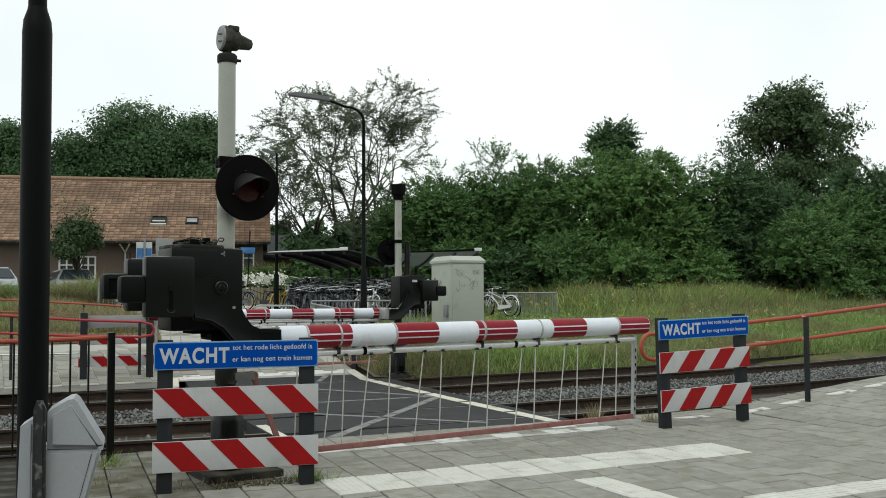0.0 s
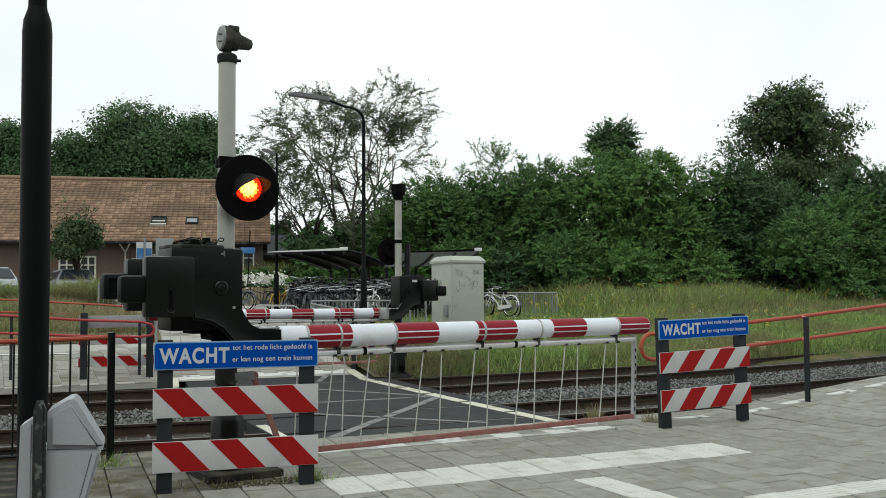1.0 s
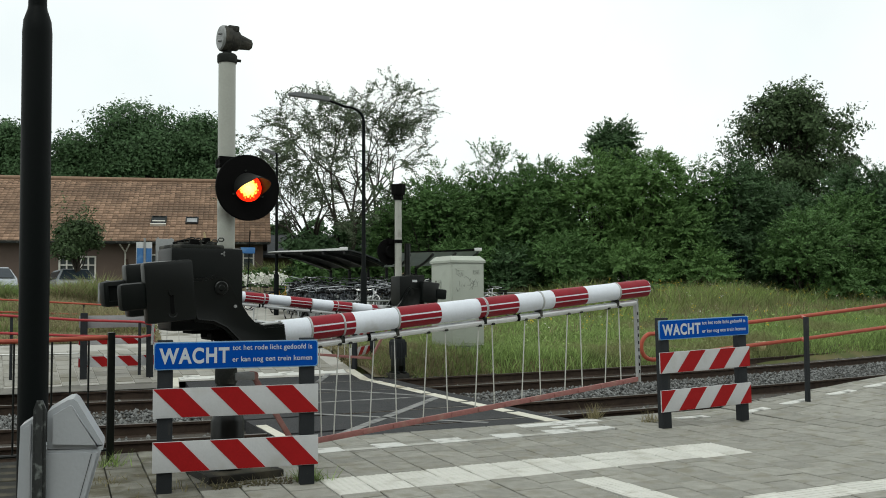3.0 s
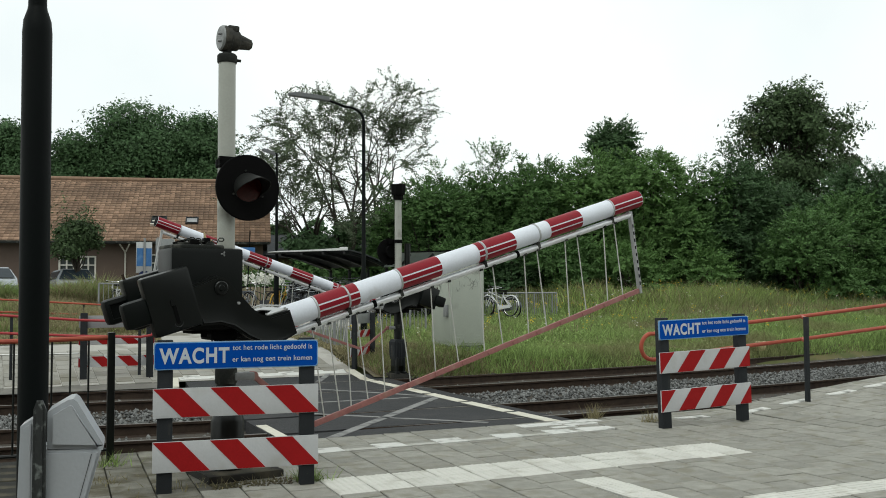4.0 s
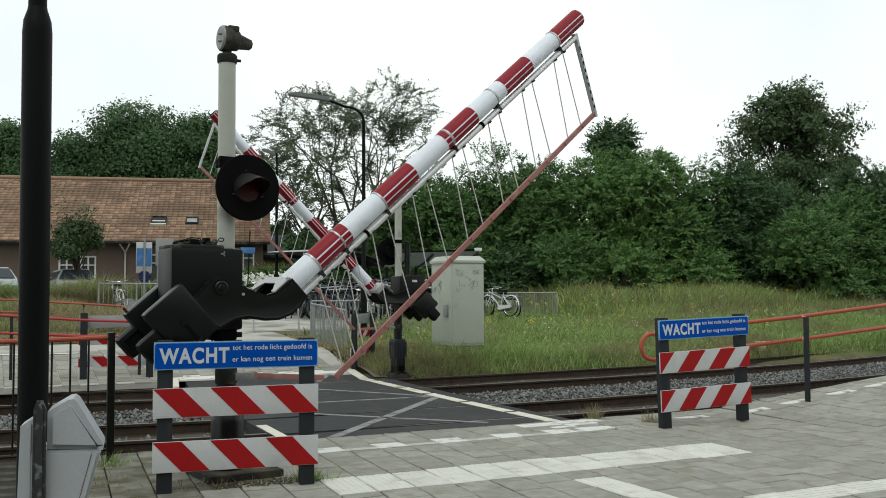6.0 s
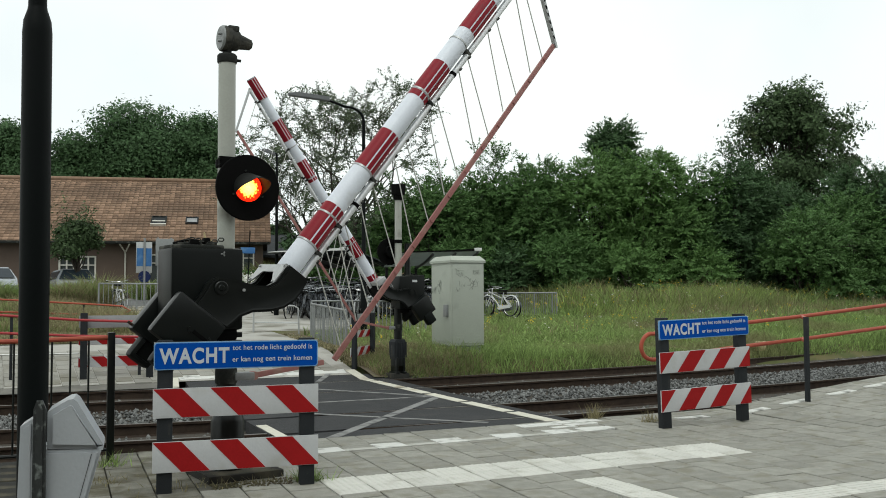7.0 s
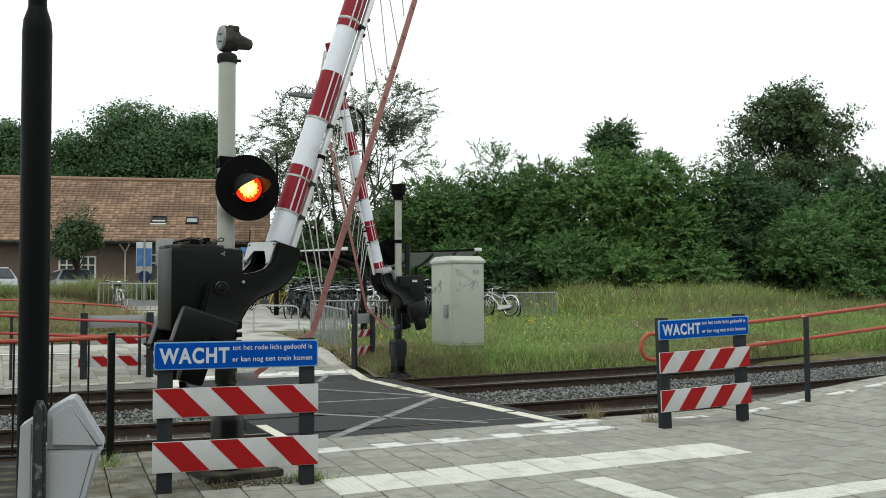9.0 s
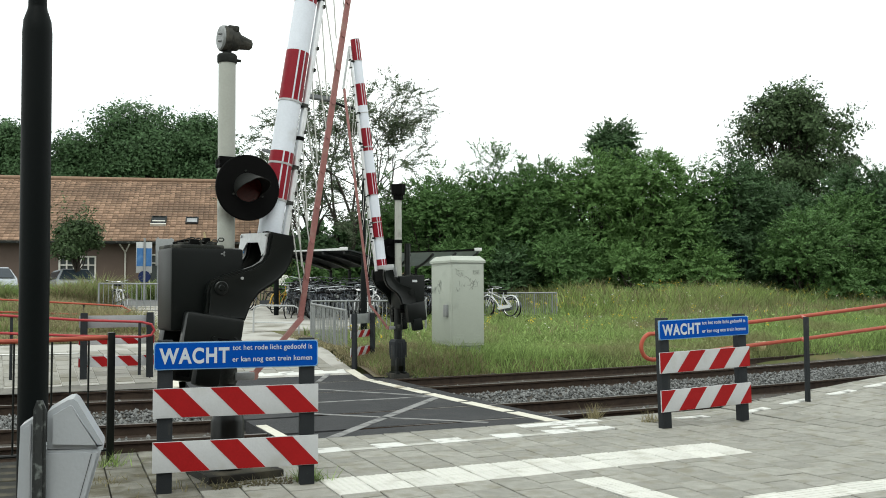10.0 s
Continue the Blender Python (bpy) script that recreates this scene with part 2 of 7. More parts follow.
MOTTLED = material("flecked_dark_post", (0.022, 0.025, 0.025), 0.45, vary=0.3, scale=45, dirt=(0.17, 0.19, 0.18), dirt_at=0.62)
ROOF_WHITE = material("white_canopy_edge", (0.6, 0.61, 0.6), 0.5, vary=0.1, scale=3)
ROOF_SHEET = material("translucent_canopy_sheet", (0.42, 0.45, 0.43), 0.5, vary=0.15, scale=3, soft=0.5)
ROOF_DARK = material("dark_canopy_underside", (0.045, 0.05, 0.05), 0.6, spec=0.15, vary=0.3, scale=2, fine=20)
TYRE = material("black_rubber_tyre", (0.012, 0.012, 0.012), 0.8, spec=0.15, vary=0.2)
BIKE_DARK = material("dark_bicycle_paint", (0.03, 0.034, 0.04), 0.4, vary=0.5, scale=3, per_object=1.2)
BIKE_GREY = material("grey_blue_bicycle_paint", (0.09, 0.1, 0.115), 0.4, vary=0.4, scale=3, per_object=0.5)
BIKE_WHITE = material("white_bicycle_paint", (0.62, 0.63, 0.63), 0.4, vary=0.1)
BIKE_YELLOW = material("yellow_bicycle_paint", (0.5, 0.3, 0.04), 0.4, vary=0.1)
CHROME = material("chromed_steel", (0.6, 0.6, 0.6), 0.25, 0.9, vary=0.1)
CAR_SILVER = material("silver_car_paint", (0.42, 0.45, 0.48), 0.25, 0.4, vary=0.05)
CAR_GLASS = glass("car_glass", (0.03, 0.04, 0.05))
PANE = glass("window_pane", (0.07, 0.08, 0.08))
DARK_PANE = material("dark_roof_glass", (0.02, 0.023, 0.025), 0.5, spec=0.15, vary=0.2)
BLUE_FADED = material("faded_blue_sign", (0.055, 0.15, 0.34), 0.6, spec=0.1, vary=0.2, scale=4, dirt=(0.14, 0.25, 0.4), dirt_at=0.6)
BLUE_NAVY = material("dark_navy_plate", (0.015, 0.025, 0.08), 0.6, spec=0.1, vary=0.2)
TIMBER_PALE = material("weathered_pale_timber", (0.2, 0.17, 0.12), 0.85, spec=0.1, vary=0.3, scale=4, fine=30, per_object=0.3)
LENS_DARK = material("dark_red_lens", (0.04, 0.006, 0.005), 0.22, vary=0.3, scale=50, fine=150, bump=0.15)
LENS_LIT = lit("lit_red_lens", [(0.0, (1.0, 0.9, 0.34)), (0.74, (1.0, 0.72, 0.14)), (0.92, (1.0, 0.26, 0.02)), (1.0, (0.9, 0.015, 0.004))], 2.3, 0.105)
PAINT_PALE = material("half_worn_paint", (0.42, 0.415, 0.38), 0.85, vary=0.2, scale=12, fine=120, bump=0.2, dirt=(0.3, 0.29, 0.25), dirt_at=0.55)
PAVER = material("pale_grey_paver", (0.275, 0.268, 0.24), 0.85, spec=0.15, vary=0.22, scale=1.6, fine=60, bump=0.3, per_object=0.08, dirt=(0.2, 0.19, 0.155), dirt_at=0.56)
HINGE_BROWN = material("dark_rusty_steel", (0.045, 0.028, 0.02), 0.7, spec=0.2, vary=0.3, scale=20)
WOOD_BLOCK = material("pale_timber_block", (0.45, 0.36, 0.2), 0.8, vary=0.15)


# ---------------------------------------------------------------- mesh helpers
def box(bm, x0, x1, y0, y1, z0, z1, bev=0.0, m=None):
    v = [bm.verts.new((x, y, z)) for z in (z0, z1) for y in (y0, y1) for x in (x0, x1)]
    f = [bm.faces.new([v[i] for i in q]) for q in ((0, 2, 3, 1), (4, 5, 7, 6), (0, 1, 5, 4), (2, 6, 7, 3), (0, 4, 6, 2), (1, 3, 7, 5))]
    if bev:
        r = bmesh.ops.bevel(bm, geom=list({e for q in f for e in q.edges}), offset=bev, segments=2, affect="EDGES", profile=0.6)
        v = list({w for q in r["faces"] for w in q.verts} | {w for w in v if w.is_valid})
    if m is not None:
        bmesh.ops.transform(bm, matrix=m, verts=v)
    return bm


def cyl(bm, a, b, r0, r1=None, n=16, cap=True):
    a, b = Vector(a), Vector(b)
    r1 = r0 if r1 is None else r1
    q = (b - a).normalized().to_track_quat("Z", "Y")
    ring = [[bm.verts.new(p + q @ Vector((r * math.cos(2 * math.pi * i / n), r * math.sin(2 * math.pi * i / n), 0))) for i in range(n)] for p, r in ((a, r0), (b, r1))]
    for i in range(n):
        bm.faces.new((ring[0][i], ring[0][(i + 1) % n], ring[1][(i + 1) % n], ring[1][i]))
    if cap:
        bm.faces.new(ring[0][::-1])
        bm.faces.new(ring[1])
    return bm


def lathe(bm, a, b, profile, n=24):
    """A turned body along a to b; profile: (share of the way, radius)."""
    a, b = Vector(a), Vector(b)
    q = (b - a).normalized().to_track_quat("Z", "Y")
    rings = [[bm.verts.new(a.lerp(b, s) + q @ Vector((r * math.cos(2 * math.pi * i / n), r * math.sin(2 * math.pi * i / n), 0))) for i in range(n)] for s, r in profile]
    for p, o in zip(rings, rings[1:]):
        for i in range(n):
            bm.faces.new((p[i], p[(i + 1) % n], o[(i + 1) % n], o[i]))
    bm.faces.new(rings[0][::-1])
    bm.faces.new(rings[-1])
    return bm


def tube(bm, pts, r, n=8):
    pts = [Vector(p) for p in pts]
    rings, q = [], None
    for i, p in enumerate(pts):
        d = (pts[min(i + 1, len(pts) - 1)] - pts[max(i - 1, 0)]).normalized()
        if q is None:
            q = d.to_track_quat("Z", "Y")
        else:
            q = (q @ Vector((0, 0, 1))).rotation_difference(d) @ q
        rings.append([bm.verts.new(p + q @ Vector((r * math.cos(2 * math.pi * k / n), r * math.sin(2 * math.pi * k / n), 0))) for k in range(n)])
    for a, b in zip(rings, rings[1:]):
        for k in range(n):
            bm.faces.new((a[k], a[(k + 1) % n], b[(k + 1) % n], b[k]))
    bm.faces.new(rings[0][::-1])
    bm.faces.new(rings[-1])
    return bm


def prism(bm, outline, y0, y1, bev=0.0):
    """An outline in x and z, given thickness along y."""
    a = [bm.verts.new((x, y0, z)) for x, z in outline]
    b = [bm.verts.new((x, y1, z)) for x, z in outline]
    f = [bm.faces.new(a), bm.faces.new(b[::-1])]
    k = len(outline)
    for i in range(k):
        f.append(bm.faces.new((a[i], b[i], b[(i + 1) % k], a[(i + 1) % k])))
    bmesh.ops.recalc_face_normals(bm, faces=f)
    if bev:
        bmesh.ops.bevel(bm, geom=list({e for q in f[:2] for e in q.edges}), offset=bev, segments=2, affect="EDGES")
    return bm


def arc(cx, cz, r, a0, a1, n=8):
    return [(cx + r * math.cos(radians(a0 + (a1 - a0) * i / n)), cz + r * math.sin(radians(a0 + (a1 - a0) * i / n))) for i in range(n + 1)]


def B():
    return bmesh.new()


def mesh_of(name, bm, mat, smooth=28):
    me = bpy.data.meshes.new(name)
    bm.to_mesh(me)
    bm.free()
    me.materials.append(mat)
    if smooth:
        me.polygons.foreach_set("use_smooth", [True] * len(me.polygons))
        me.set_sharp_from_angle(angle=radians(smooth))
    return me


def part(name, bm, mat, parent, label="", at=None, smooth=28):
    ob = new(name, mesh_of(name, bm, mat, smooth))
    ob.parent = parent
    if at is not None:
        ob.matrix_basis = at
    return tagged(ob, label)


def thing(name, at, label, category, group="", kind=""):
    ob = new(name)
    ob.empty_display_size = 0.2
    ob.matrix_basis = at
    return tagged(ob, label, category, group, kind)


def solid(name, bm, mat, label, category, at=None, kind="", smooth=28, group=""):
    ob = new(name, mesh_of(name, bm, mat, smooth))
    if at is not None:
        ob.matrix_basis = at
    return tagged(ob, label, category, group, kind)


def array_mesh(name, verts, faces, mat):
    """A mesh from numpy arrays: n x 3 points and m x k corners."""
    me = bpy.data.meshes.new(name)
    k = faces.shape[1]
    me.vertices.add(len(verts))
    me.vertices.foreach_set("co", np.ascontiguousarray(verts, dtype=np.float32).ravel())
    me.loops.add(faces.size)
    me.loops.foreach_set("vertex_index", np.ascontiguousarray(faces, dtype=np.int32).ravel())
    me.polygons.add(len(faces))
    me.polygons.foreach_set("loop_start", np.arange(0, faces.size, k, dtype=np.int32))
    me.update(calc_edges=True)
    me.validate()
    me.materials.append(mat)
    return me


def lettering(words, size, x, z, parent, mat, bold=0.0, y=-0.004, name="lettering", spacing=1.0):
    c = bpy.data.curves.new(name, "FONT")
    c.body, c.size, c.offset, c.extrude = words, size, bold, 0.001
    c.align_x, c.align_y = "LEFT", "CENTER"
    c.space_character = spacing
    tmp = new(name, c)
    me = bpy.data.meshes.new_from_object(tmp.evaluated_get(bpy.context.evaluated_depsgraph_get()))
    bpy.data.objects.remove(tmp)
    me.materials.clear()
    me.materials.append(mat)
    ob = new(name, me)
    ob.parent = parent
    ob.matrix_basis = pose(x, y, z, 90, 0, 0)
    return ob, me


def fit_width(ob, me, width, height):
    """Scales lettering to a width and height by its own outline."""
    co = np.empty(len(me.vertices) * 3, dtype=np.float32)
    me.vertices.foreach_get("co", co)
    co = co.reshape(-1, 3)
    co[:, 0] = (co[:, 0] - co[:, 0].min()) * width / np.ptp(co[:, 0])
    co[:, 1] = (co[:, 1] - (co[:, 1].max() + co[:, 1].min()) / 2) * height / np.ptp(co[:, 1])
    me.vertices.foreach_set("co", co.ravel())
    me.update()


def split_letters(ob, me, parent, mat):
    """Turns a line of lettering into one mesh for each character."""
    bm = B()
    bm.from_mesh(me)
    left, groups = set(bm.faces), []
    while left:
        stack, comp = [left.pop()], []
        while stack:
            f = stack.pop()
            comp.append(f)
            for e in f.edges:
                for g in e.link_faces:
                    if g in left:
                        left.remove(g)
                        stack.append(g)
        xs = [v.co.x for f in comp for v in f.verts]
        groups.append([min(xs), max(xs), comp])
    groups.sort(key=lambda g: g[0])
    merged = []
    for g in groups:  # a dot joins its stem
        if merged and g[0] < merged[-1][1] - 0.3 * (g[1] - g[0]):
            merged[-1][1] = max(merged[-1][1], g[1])
            merged[-1][2] += g[2]
        else:
            merged.append(g)
    for _, _, comp in merged:
        index, verts, faces = {}, [], []
        for f in comp:
            for v in f.verts:
                if v not in index:
                    index[v] = len(verts)
                    verts.append(tuple(v.co))
            faces.append([index[v] for v in f.verts])
        piece = bpy.data.meshes.new("letter")
        piece.from_pydata(verts, [], faces)
        piece.materials.append(mat)
        letter = new("letter", piece)
        letter.parent, letter.matrix_basis = parent, ob.matrix_basis.copy()
    bm.free()
    bpy.data.objects.remove(ob)


# ---------------------------------------------------------------- the lie of the land
RAIL_Y = (10.68, 12.14, 14.95, 16.68)
RAIL_Z = -0.2


def bend(x):
    """The tracks lie in a gentle curve, nearest at the crossing."""
    return 0.0085 * (x - 6.5) ** 2 if x > 6.5 else 0.014 * min(6.5 - x, 5.5) ** 2 + 0.154 * max(0.0, 1.0 - x)


def ramp_z(x):
    """The platform climbs past the crossing."""
    return 0.09 * max(0.0, x - 8.03)


def bank(x, y):
    """The meadow climbs towards the thicket."""
    return 0.085 * min(max(y - 21.0, 0.0), 8.0) * min(1.0, max(0.0, (x - 18.5) / 3.5))


def land(x, y):
    rise = bank(x, y)
    y = y - bend(x) * 0.8 if x > 6.5 else y
    if x < 6.98 and 16.5 < y < 24.3:
        return -0.46 if y < 18.5 else -0.05
    if y < 16.87:
        return -0.42
    if y < 17.5:
        z = -0.42 + 0.42 * (y - 16.87) / 0.33 if y < 17.2 else 0.04 * (y - 17.2) / 0.3
        return min(z, -0.13 + 0.1 * (y - 16.9) + 0.25 * max(0.0, x - 7.7))
    z = 0.04 + 0.043 * min(y - 17.5, 60.0) + rise
    return min(z, -0.13 + 0.1 * (y - 16.9) + 0.25 * max(0.0, x - 7.7)) if x < 9.6 else z


def pave(x, y):
    """Paving beyond the tracks: from rail level up to the land behind."""
    s = min(1.0, max(0.0, (y - 16.95) / 2.6))
    return -0.19 * (1 - s) + s * (0.04 + 0.043 * max(0.0, y - 17.5) + 0.13)


def build_ground():
    xs = sorted(set([-400, -200, -120, -80, -50] + list(range(-30, 60, 2)) + [6.97, 7.05] + [60, 80, 120, 200, 400]))
    ys = sorted(set([-300, -60, -20, 0, 8.8, 10, 14, 16.7, 16.86, 16.88, 17.0, 17.1, 17.2, 17.36, 17.5] + [17.9 + 0.4 * i for i in range(14)] + [24.2, 24.4] + list(range(26, 70, 2)) + [80, 120, 200, 400]))
    v = np.array([(x, y, (land(x, y) if y > 9 else -0.45) + (0.02 * noise.noise((x * 0.3, y * 0.3, 0)) if y > 18.5 else 0)) for y in ys for x in xs])
    n = len(xs)
    f = np.array([(j * n + i, j * n + i + 1, (j + 1) * n + i + 1, (j + 1) * n + i) for j in range(len(ys) - 1) for i in range(n - 1)])
    ob = new("ground", array_mesh("ground", v, f, EARTH))
    tagged(ob, "rough meadow ground under long grass beyond the railway", "ground", kind="structure")


build_ground()


def build_tracks():
    rng = np.random.default_rng(3)
    bed = B()
    xs = list(range(-16, 60, 2))
    rows = [[bed.verts.new((x, y + bend(x), -0.36 + 0.015 * math.sin(x * 1.7 + y))) for y in (8.7, 10, 11.4, 12.6, 13.5, 14.6, 15.8, 16.6, 17.1)] for x in xs]
    for a, b in zip(rows, rows[1:]):
        for i in range(len(a) - 1):
            bed.faces.new((a[i], b[i], b[i + 1], a[i + 1]))
    solid("ballast_bed", bed, BALLAST_BED, "dark gritty ballast bed under the two railway tracks", "ballast", kind="structure")
    # loose stones, thickest between the two tracks
    count = 24000
    x = rng.uniform(-1.5, 30, count)
    strip = rng.random(count)
    y = np.where(strip < 0.62, rng.uniform(12.35, 14.75, count), np.where(strip < 0.75, rng.uniform(10.85, 12.0, count), np.where(strip < 0.88, rng.uniform(15.15, 16.5, count), rng.uniform(16.85, 17.15, count))))
    keep = ~((x > 2.9) & (x < 6.9))
    x, y = x[keep], y[keep]
    y = y + np.array([bend(a) for a in x])
    count = len(x)
    z = np.where(np.abs(y - np.array([bend(a) for a in x]) - 13.55) < 1.1, -0.335, -0.385) + rng.uniform(-0.02, 0.03, count)
    s = rng.uniform(0.018, 0.046, count)
    base = np.array([(1, 0, 0), (-0.5, 0.87, 0), (-0.5, -0.87, 0), (0.1, 0.15, 0.85), (0, 0, -0.7)])
    tri = np.array([(0, 1, 3), (1, 2, 3), (2, 0, 3), (1, 0, 4), (2, 1, 4), (0, 2, 4)])
    ang = rng.uniform(0, 6.28, count)
    jit = base[None] * s[:, None, None] * rng.uniform(0.6, 1.4, (count, 5, 1))
    c, sn = np.cos(ang)[:, None], np.sin(ang)[:, None]
    px = jit[..., 0] * c - jit[..., 1] * sn + x[:, None]
    py = jit[..., 0] * sn + jit[..., 1] * c + y[:, None]
    pz = jit[..., 2] + z[:, None]
    v = np.stack([px, py, pz], -1).reshape(-1, 3)
    f = (tri[None] + 5 * np.arange(count)[:, None, None]).reshape(-1, 3)
    tagged(new("ballast_stones", array_mesh("ballast_stones", v, f, BALLAST)), "loose grey crushed ballast stones between the tracks", "ballast", kind="stuff")
    # rails
    prof = [(-0.07, -0.172), (0.07, -0.172), (0.07, -0.16), (0.012, -0.14), (0.009, -0.045), (0.036, -0.03), (0.036, -0.006), (0.03, 0.0), (-0.03, 0.0), (-0.036, -0.006), (-0.036, -0.03), (-0.009, -0.045), (-0.012, -0.14), (-0.07, -0.16)]
    for k, y0 in enumerate(RAIL_Y):
        bm = B()
        ring = [[bm.verts.new((xx, y0 + bend(xx) + a, RAIL_Z + c)) for a, c in prof] for xx in [-16 + 0.8 * i for i in range(94)]]
        for a, b in zip(ring, ring[1:]):
            for i in range(len(prof)):
                q = bm.faces.new((a[i], a[(i + 1) % len(prof)], b[(i + 1) % len(prof)], b[i]))
                q.material_index = 1 if i == 7 else 0
        ob = solid("rail", bm, RUST, "rusty brown steel railway rail with a worn head", "rail", kind="structure", group="rails", smooth=30)
        ob.data.materials.append(RAIL_TOP)


build_tracks()


# ---------------------------------------------------------------- the crossing panel
def deck_z(y):
    return -0.196 if y < 16.95 else pave(0, y) - 0.003


def sheet(bm, corners, lift, thick=0.006, steps=14):
    """A thin strip laid on the crossing: four corners in plan, in order round it."""
    p = [Vector((x, y, 0)) for x, y in corners]
    rows = []
    for i in range(steps + 1):
        a, b = p[0].lerp(p[3], i / steps), p[1].lerp(p[2], i / steps)
        rows.append([bm.verts.new((q.x, q.y, deck_z(q.y) + h)) for q in (a, b) for h in (lift, lift - thick)])
    for a, b in zip(rows, rows[1:]):
        bm.faces.new((a[0], a[2], b[2], b[0]))
        bm.faces.new((a[1], b[1], b[3], a[3]))
        bm.faces.new((a[0], b[0], b[1], a[1]))
        bm.faces.new((a[2], a[3], b[3], b[2]))
    bm.faces.new(rows[0][0:1] + rows[0][1:2] + rows[0][3:4] + rows[0][2:3])
    bm.faces.new(rows[-1][0:1] + rows[-1][2:3] + rows[-1][3:4] + rows[-1][1:2])
    return bm


def build_crossing():
    deck = thing("crossing_deck", pose(0, 0, 0), "dark rubber and asphalt walkway across both railway tracks", "crossing", kind="structure")
    cuts = [8.93] + [q for r in RAIL_Y for q in (r - 0.085, r + 0.045)] + [17.36]
    for i in range(0, len(cuts), 2):
        bm = B()
        y0, y1 = cuts[i], cuts[i + 1]
        n = 10
        top = [[bm.verts.new((x, y, deck_z(y))) for x in (2.95 + 0.05 * (y - 9), 6.86 + 0.055 * max(0.0, y - 12))] for y in [y0 + (y1 - y0) * k / n for k in range(n + 1)]]
        low = [[bm.verts.new((v.co.x, v.co.y, v.co.z - 0.17)) for v in r] for r in top]
        for k in range(n):
            bm.faces.new((top[k][0], top[k][1], top[k + 1][1], top[k + 1][0]))
            for s in (0, 1):
                bm.faces.new((top[k][s], top[k + 1][s], low[k + 1][s], low[k][s]))
        bm.faces.new((top[0][0], low[0][0], low[0][1], top[0][1]))
        bm.faces.new((top[-1][0], top[-1][1], low[-1][1], low[-1][0]))
        part("deck_panel", bm, ASPHALT, deck, smooth=0)
    rng = random.Random(5)
    # edge line: worn white blocks
    y = 9.95
    while y < 17.6:
        d = rng.uniform(1.0, 1.35)
        line = lambda q: 6.45 + 0.022 * max(0.0, q - 12.5)
        part("edge_block", sheet(B(), [(line(y), y), (line(y) + 0.19, y + 0.03), (line(y + d) + 0.2, y + d), (line(y + d), y + d - 0.02)], 0.008, steps=3), PAINT_CREAM, deck)
        y += d + rng.uniform(0.03, 0.1)
    for y0, y1 in ((10.2, 11.5), (16.9, 17.7)):
        part("edge_block", sheet(B(), [(3.04, y0), (3.17, y0), (3.22 if y0 < 15 else 3.3, y1), (3.09 if y0 < 15 else 3.12, y1)], 0.008, steps=3), PAINT_CREAM, deck)
    # the faded cross on the deck
    for k, (a, b, w) in enumerate((((3.45, 9.98), (6.53, 13.42), 0.13), ((5.2, 15.5), (6.5, 13.5), 0.1), ((4.0, 12.4), (5.75, 10.4), 0.09), ((4.5, 13.56), (6.5, 13.5), 0.09), ((5.7, 16.85), (6.4, 17.9), 0.1))):
        d = Vector((b[0] - a[0], b[1] - a[1], 0)).normalized()
        n = Vector((-d.y, d.x, 0)) * w / 2
        part("cross_line", sheet(B(), [(a[0] - n.x, a[1] - n.y), (a[0] + n.x, a[1] + n.y), (b[0] + n.x, b[1] + n.y), (b[0] - n.x, b[1] - n.y)], 0.006), PAINT_GREY, deck)
    part("stop_line", sheet(B(), [(3.3, 17.5), (6.5, 17.5), (6.55, 17.8), (3.3, 17.8)], 0.01), PAINT_WHITE, deck)


build_crossing()


# ---------------------------------------------------------------- far pavement, path and road
def dirt_z(x, y):
    """The bare strip: level with the paving at one side, sinking to the bank at the other."""
    s = min(1.0, max(0.0, (x - 6.5 - 0.13 * (y - 18)) / 0.7))
    return pave(x, y) * (1 - s) + max(land(7.2, y), -0.19) * s + 0.02 + 0.012 * noise.noise((x * 2.5, y * 2.5, 1.0))


def draped(name, corners, mat, lift, label, category, nx=10, ny=14, level=pave):
    p = [Vector((x, y, 0)) for x, y in corners]
    bm = B()
    g = [[None] * (ny + 1) for _ in range(nx + 1)]
    for i in range(nx + 1):
        for j in range(ny + 1):
            q = p[0].lerp(p[1], i / nx).lerp(p[3].lerp(p[2], i / nx), j / ny)
            g[i][j] = bm.verts.new((q.x, q.y, level(q.x, q.y) + lift))
    for i in range(nx):
        for j in range(ny):
            bm.faces.new((g[i][j], g[i + 1][j], g[i + 1][j + 1], g[i][j + 1]))
    solid(name, bm, mat, label, category, kind="structure")


draped("pavement_far", [(-14, 17.6), (6.72, 17.35), (6.95, 24.45), (-14, 24.45)], PATH_PAVING, 0.0, "pale concrete paving beyond the tracks", "pavement")
draped("pavement_edge", [(-14, 17.3), (2.98, 16.97), (2.98, 17.37), (-14, 17.62)], PAVING, -0.002, "grey kerb strip beside the far rail", "pavement")
draped("verge_dirt", [(-6, 22.3), (3.75, 22.1), (4.1, 24.44), (-6, 24.44)], DIRT, 0.016, "bare sandy verge with dry straw beside the far paving", "ground")
draped("path", [(4.1, 24.44), (9.5, 24.44), (17.0, 44), (4.5, 44)], PATH_PAVING, 0.004, "pale paved cycle path leading away from the crossing", "path")
draped("dirt_strip", [(6.86, 16.96), (7.75, 16.96), (7.85, 23.6), (7.1, 23.6)], DIRT, 0.0, "bare sandy strip with dry straw beside the path", "ground", nx=12, ny=18, level=dirt_z)
draped("path_verge", [(6.9, 23.6), (9.6, 23.6), (9.6, 24.45), (6.9, 24.45)], DIRT, 0.0, "bare sandy verge at the start of the cycle path", "ground", level=lambda x, y: (pave(x, 24.45) * (y - 23.6) + land(9.0, 23.6) * (24.45 - y)) / 0.85)
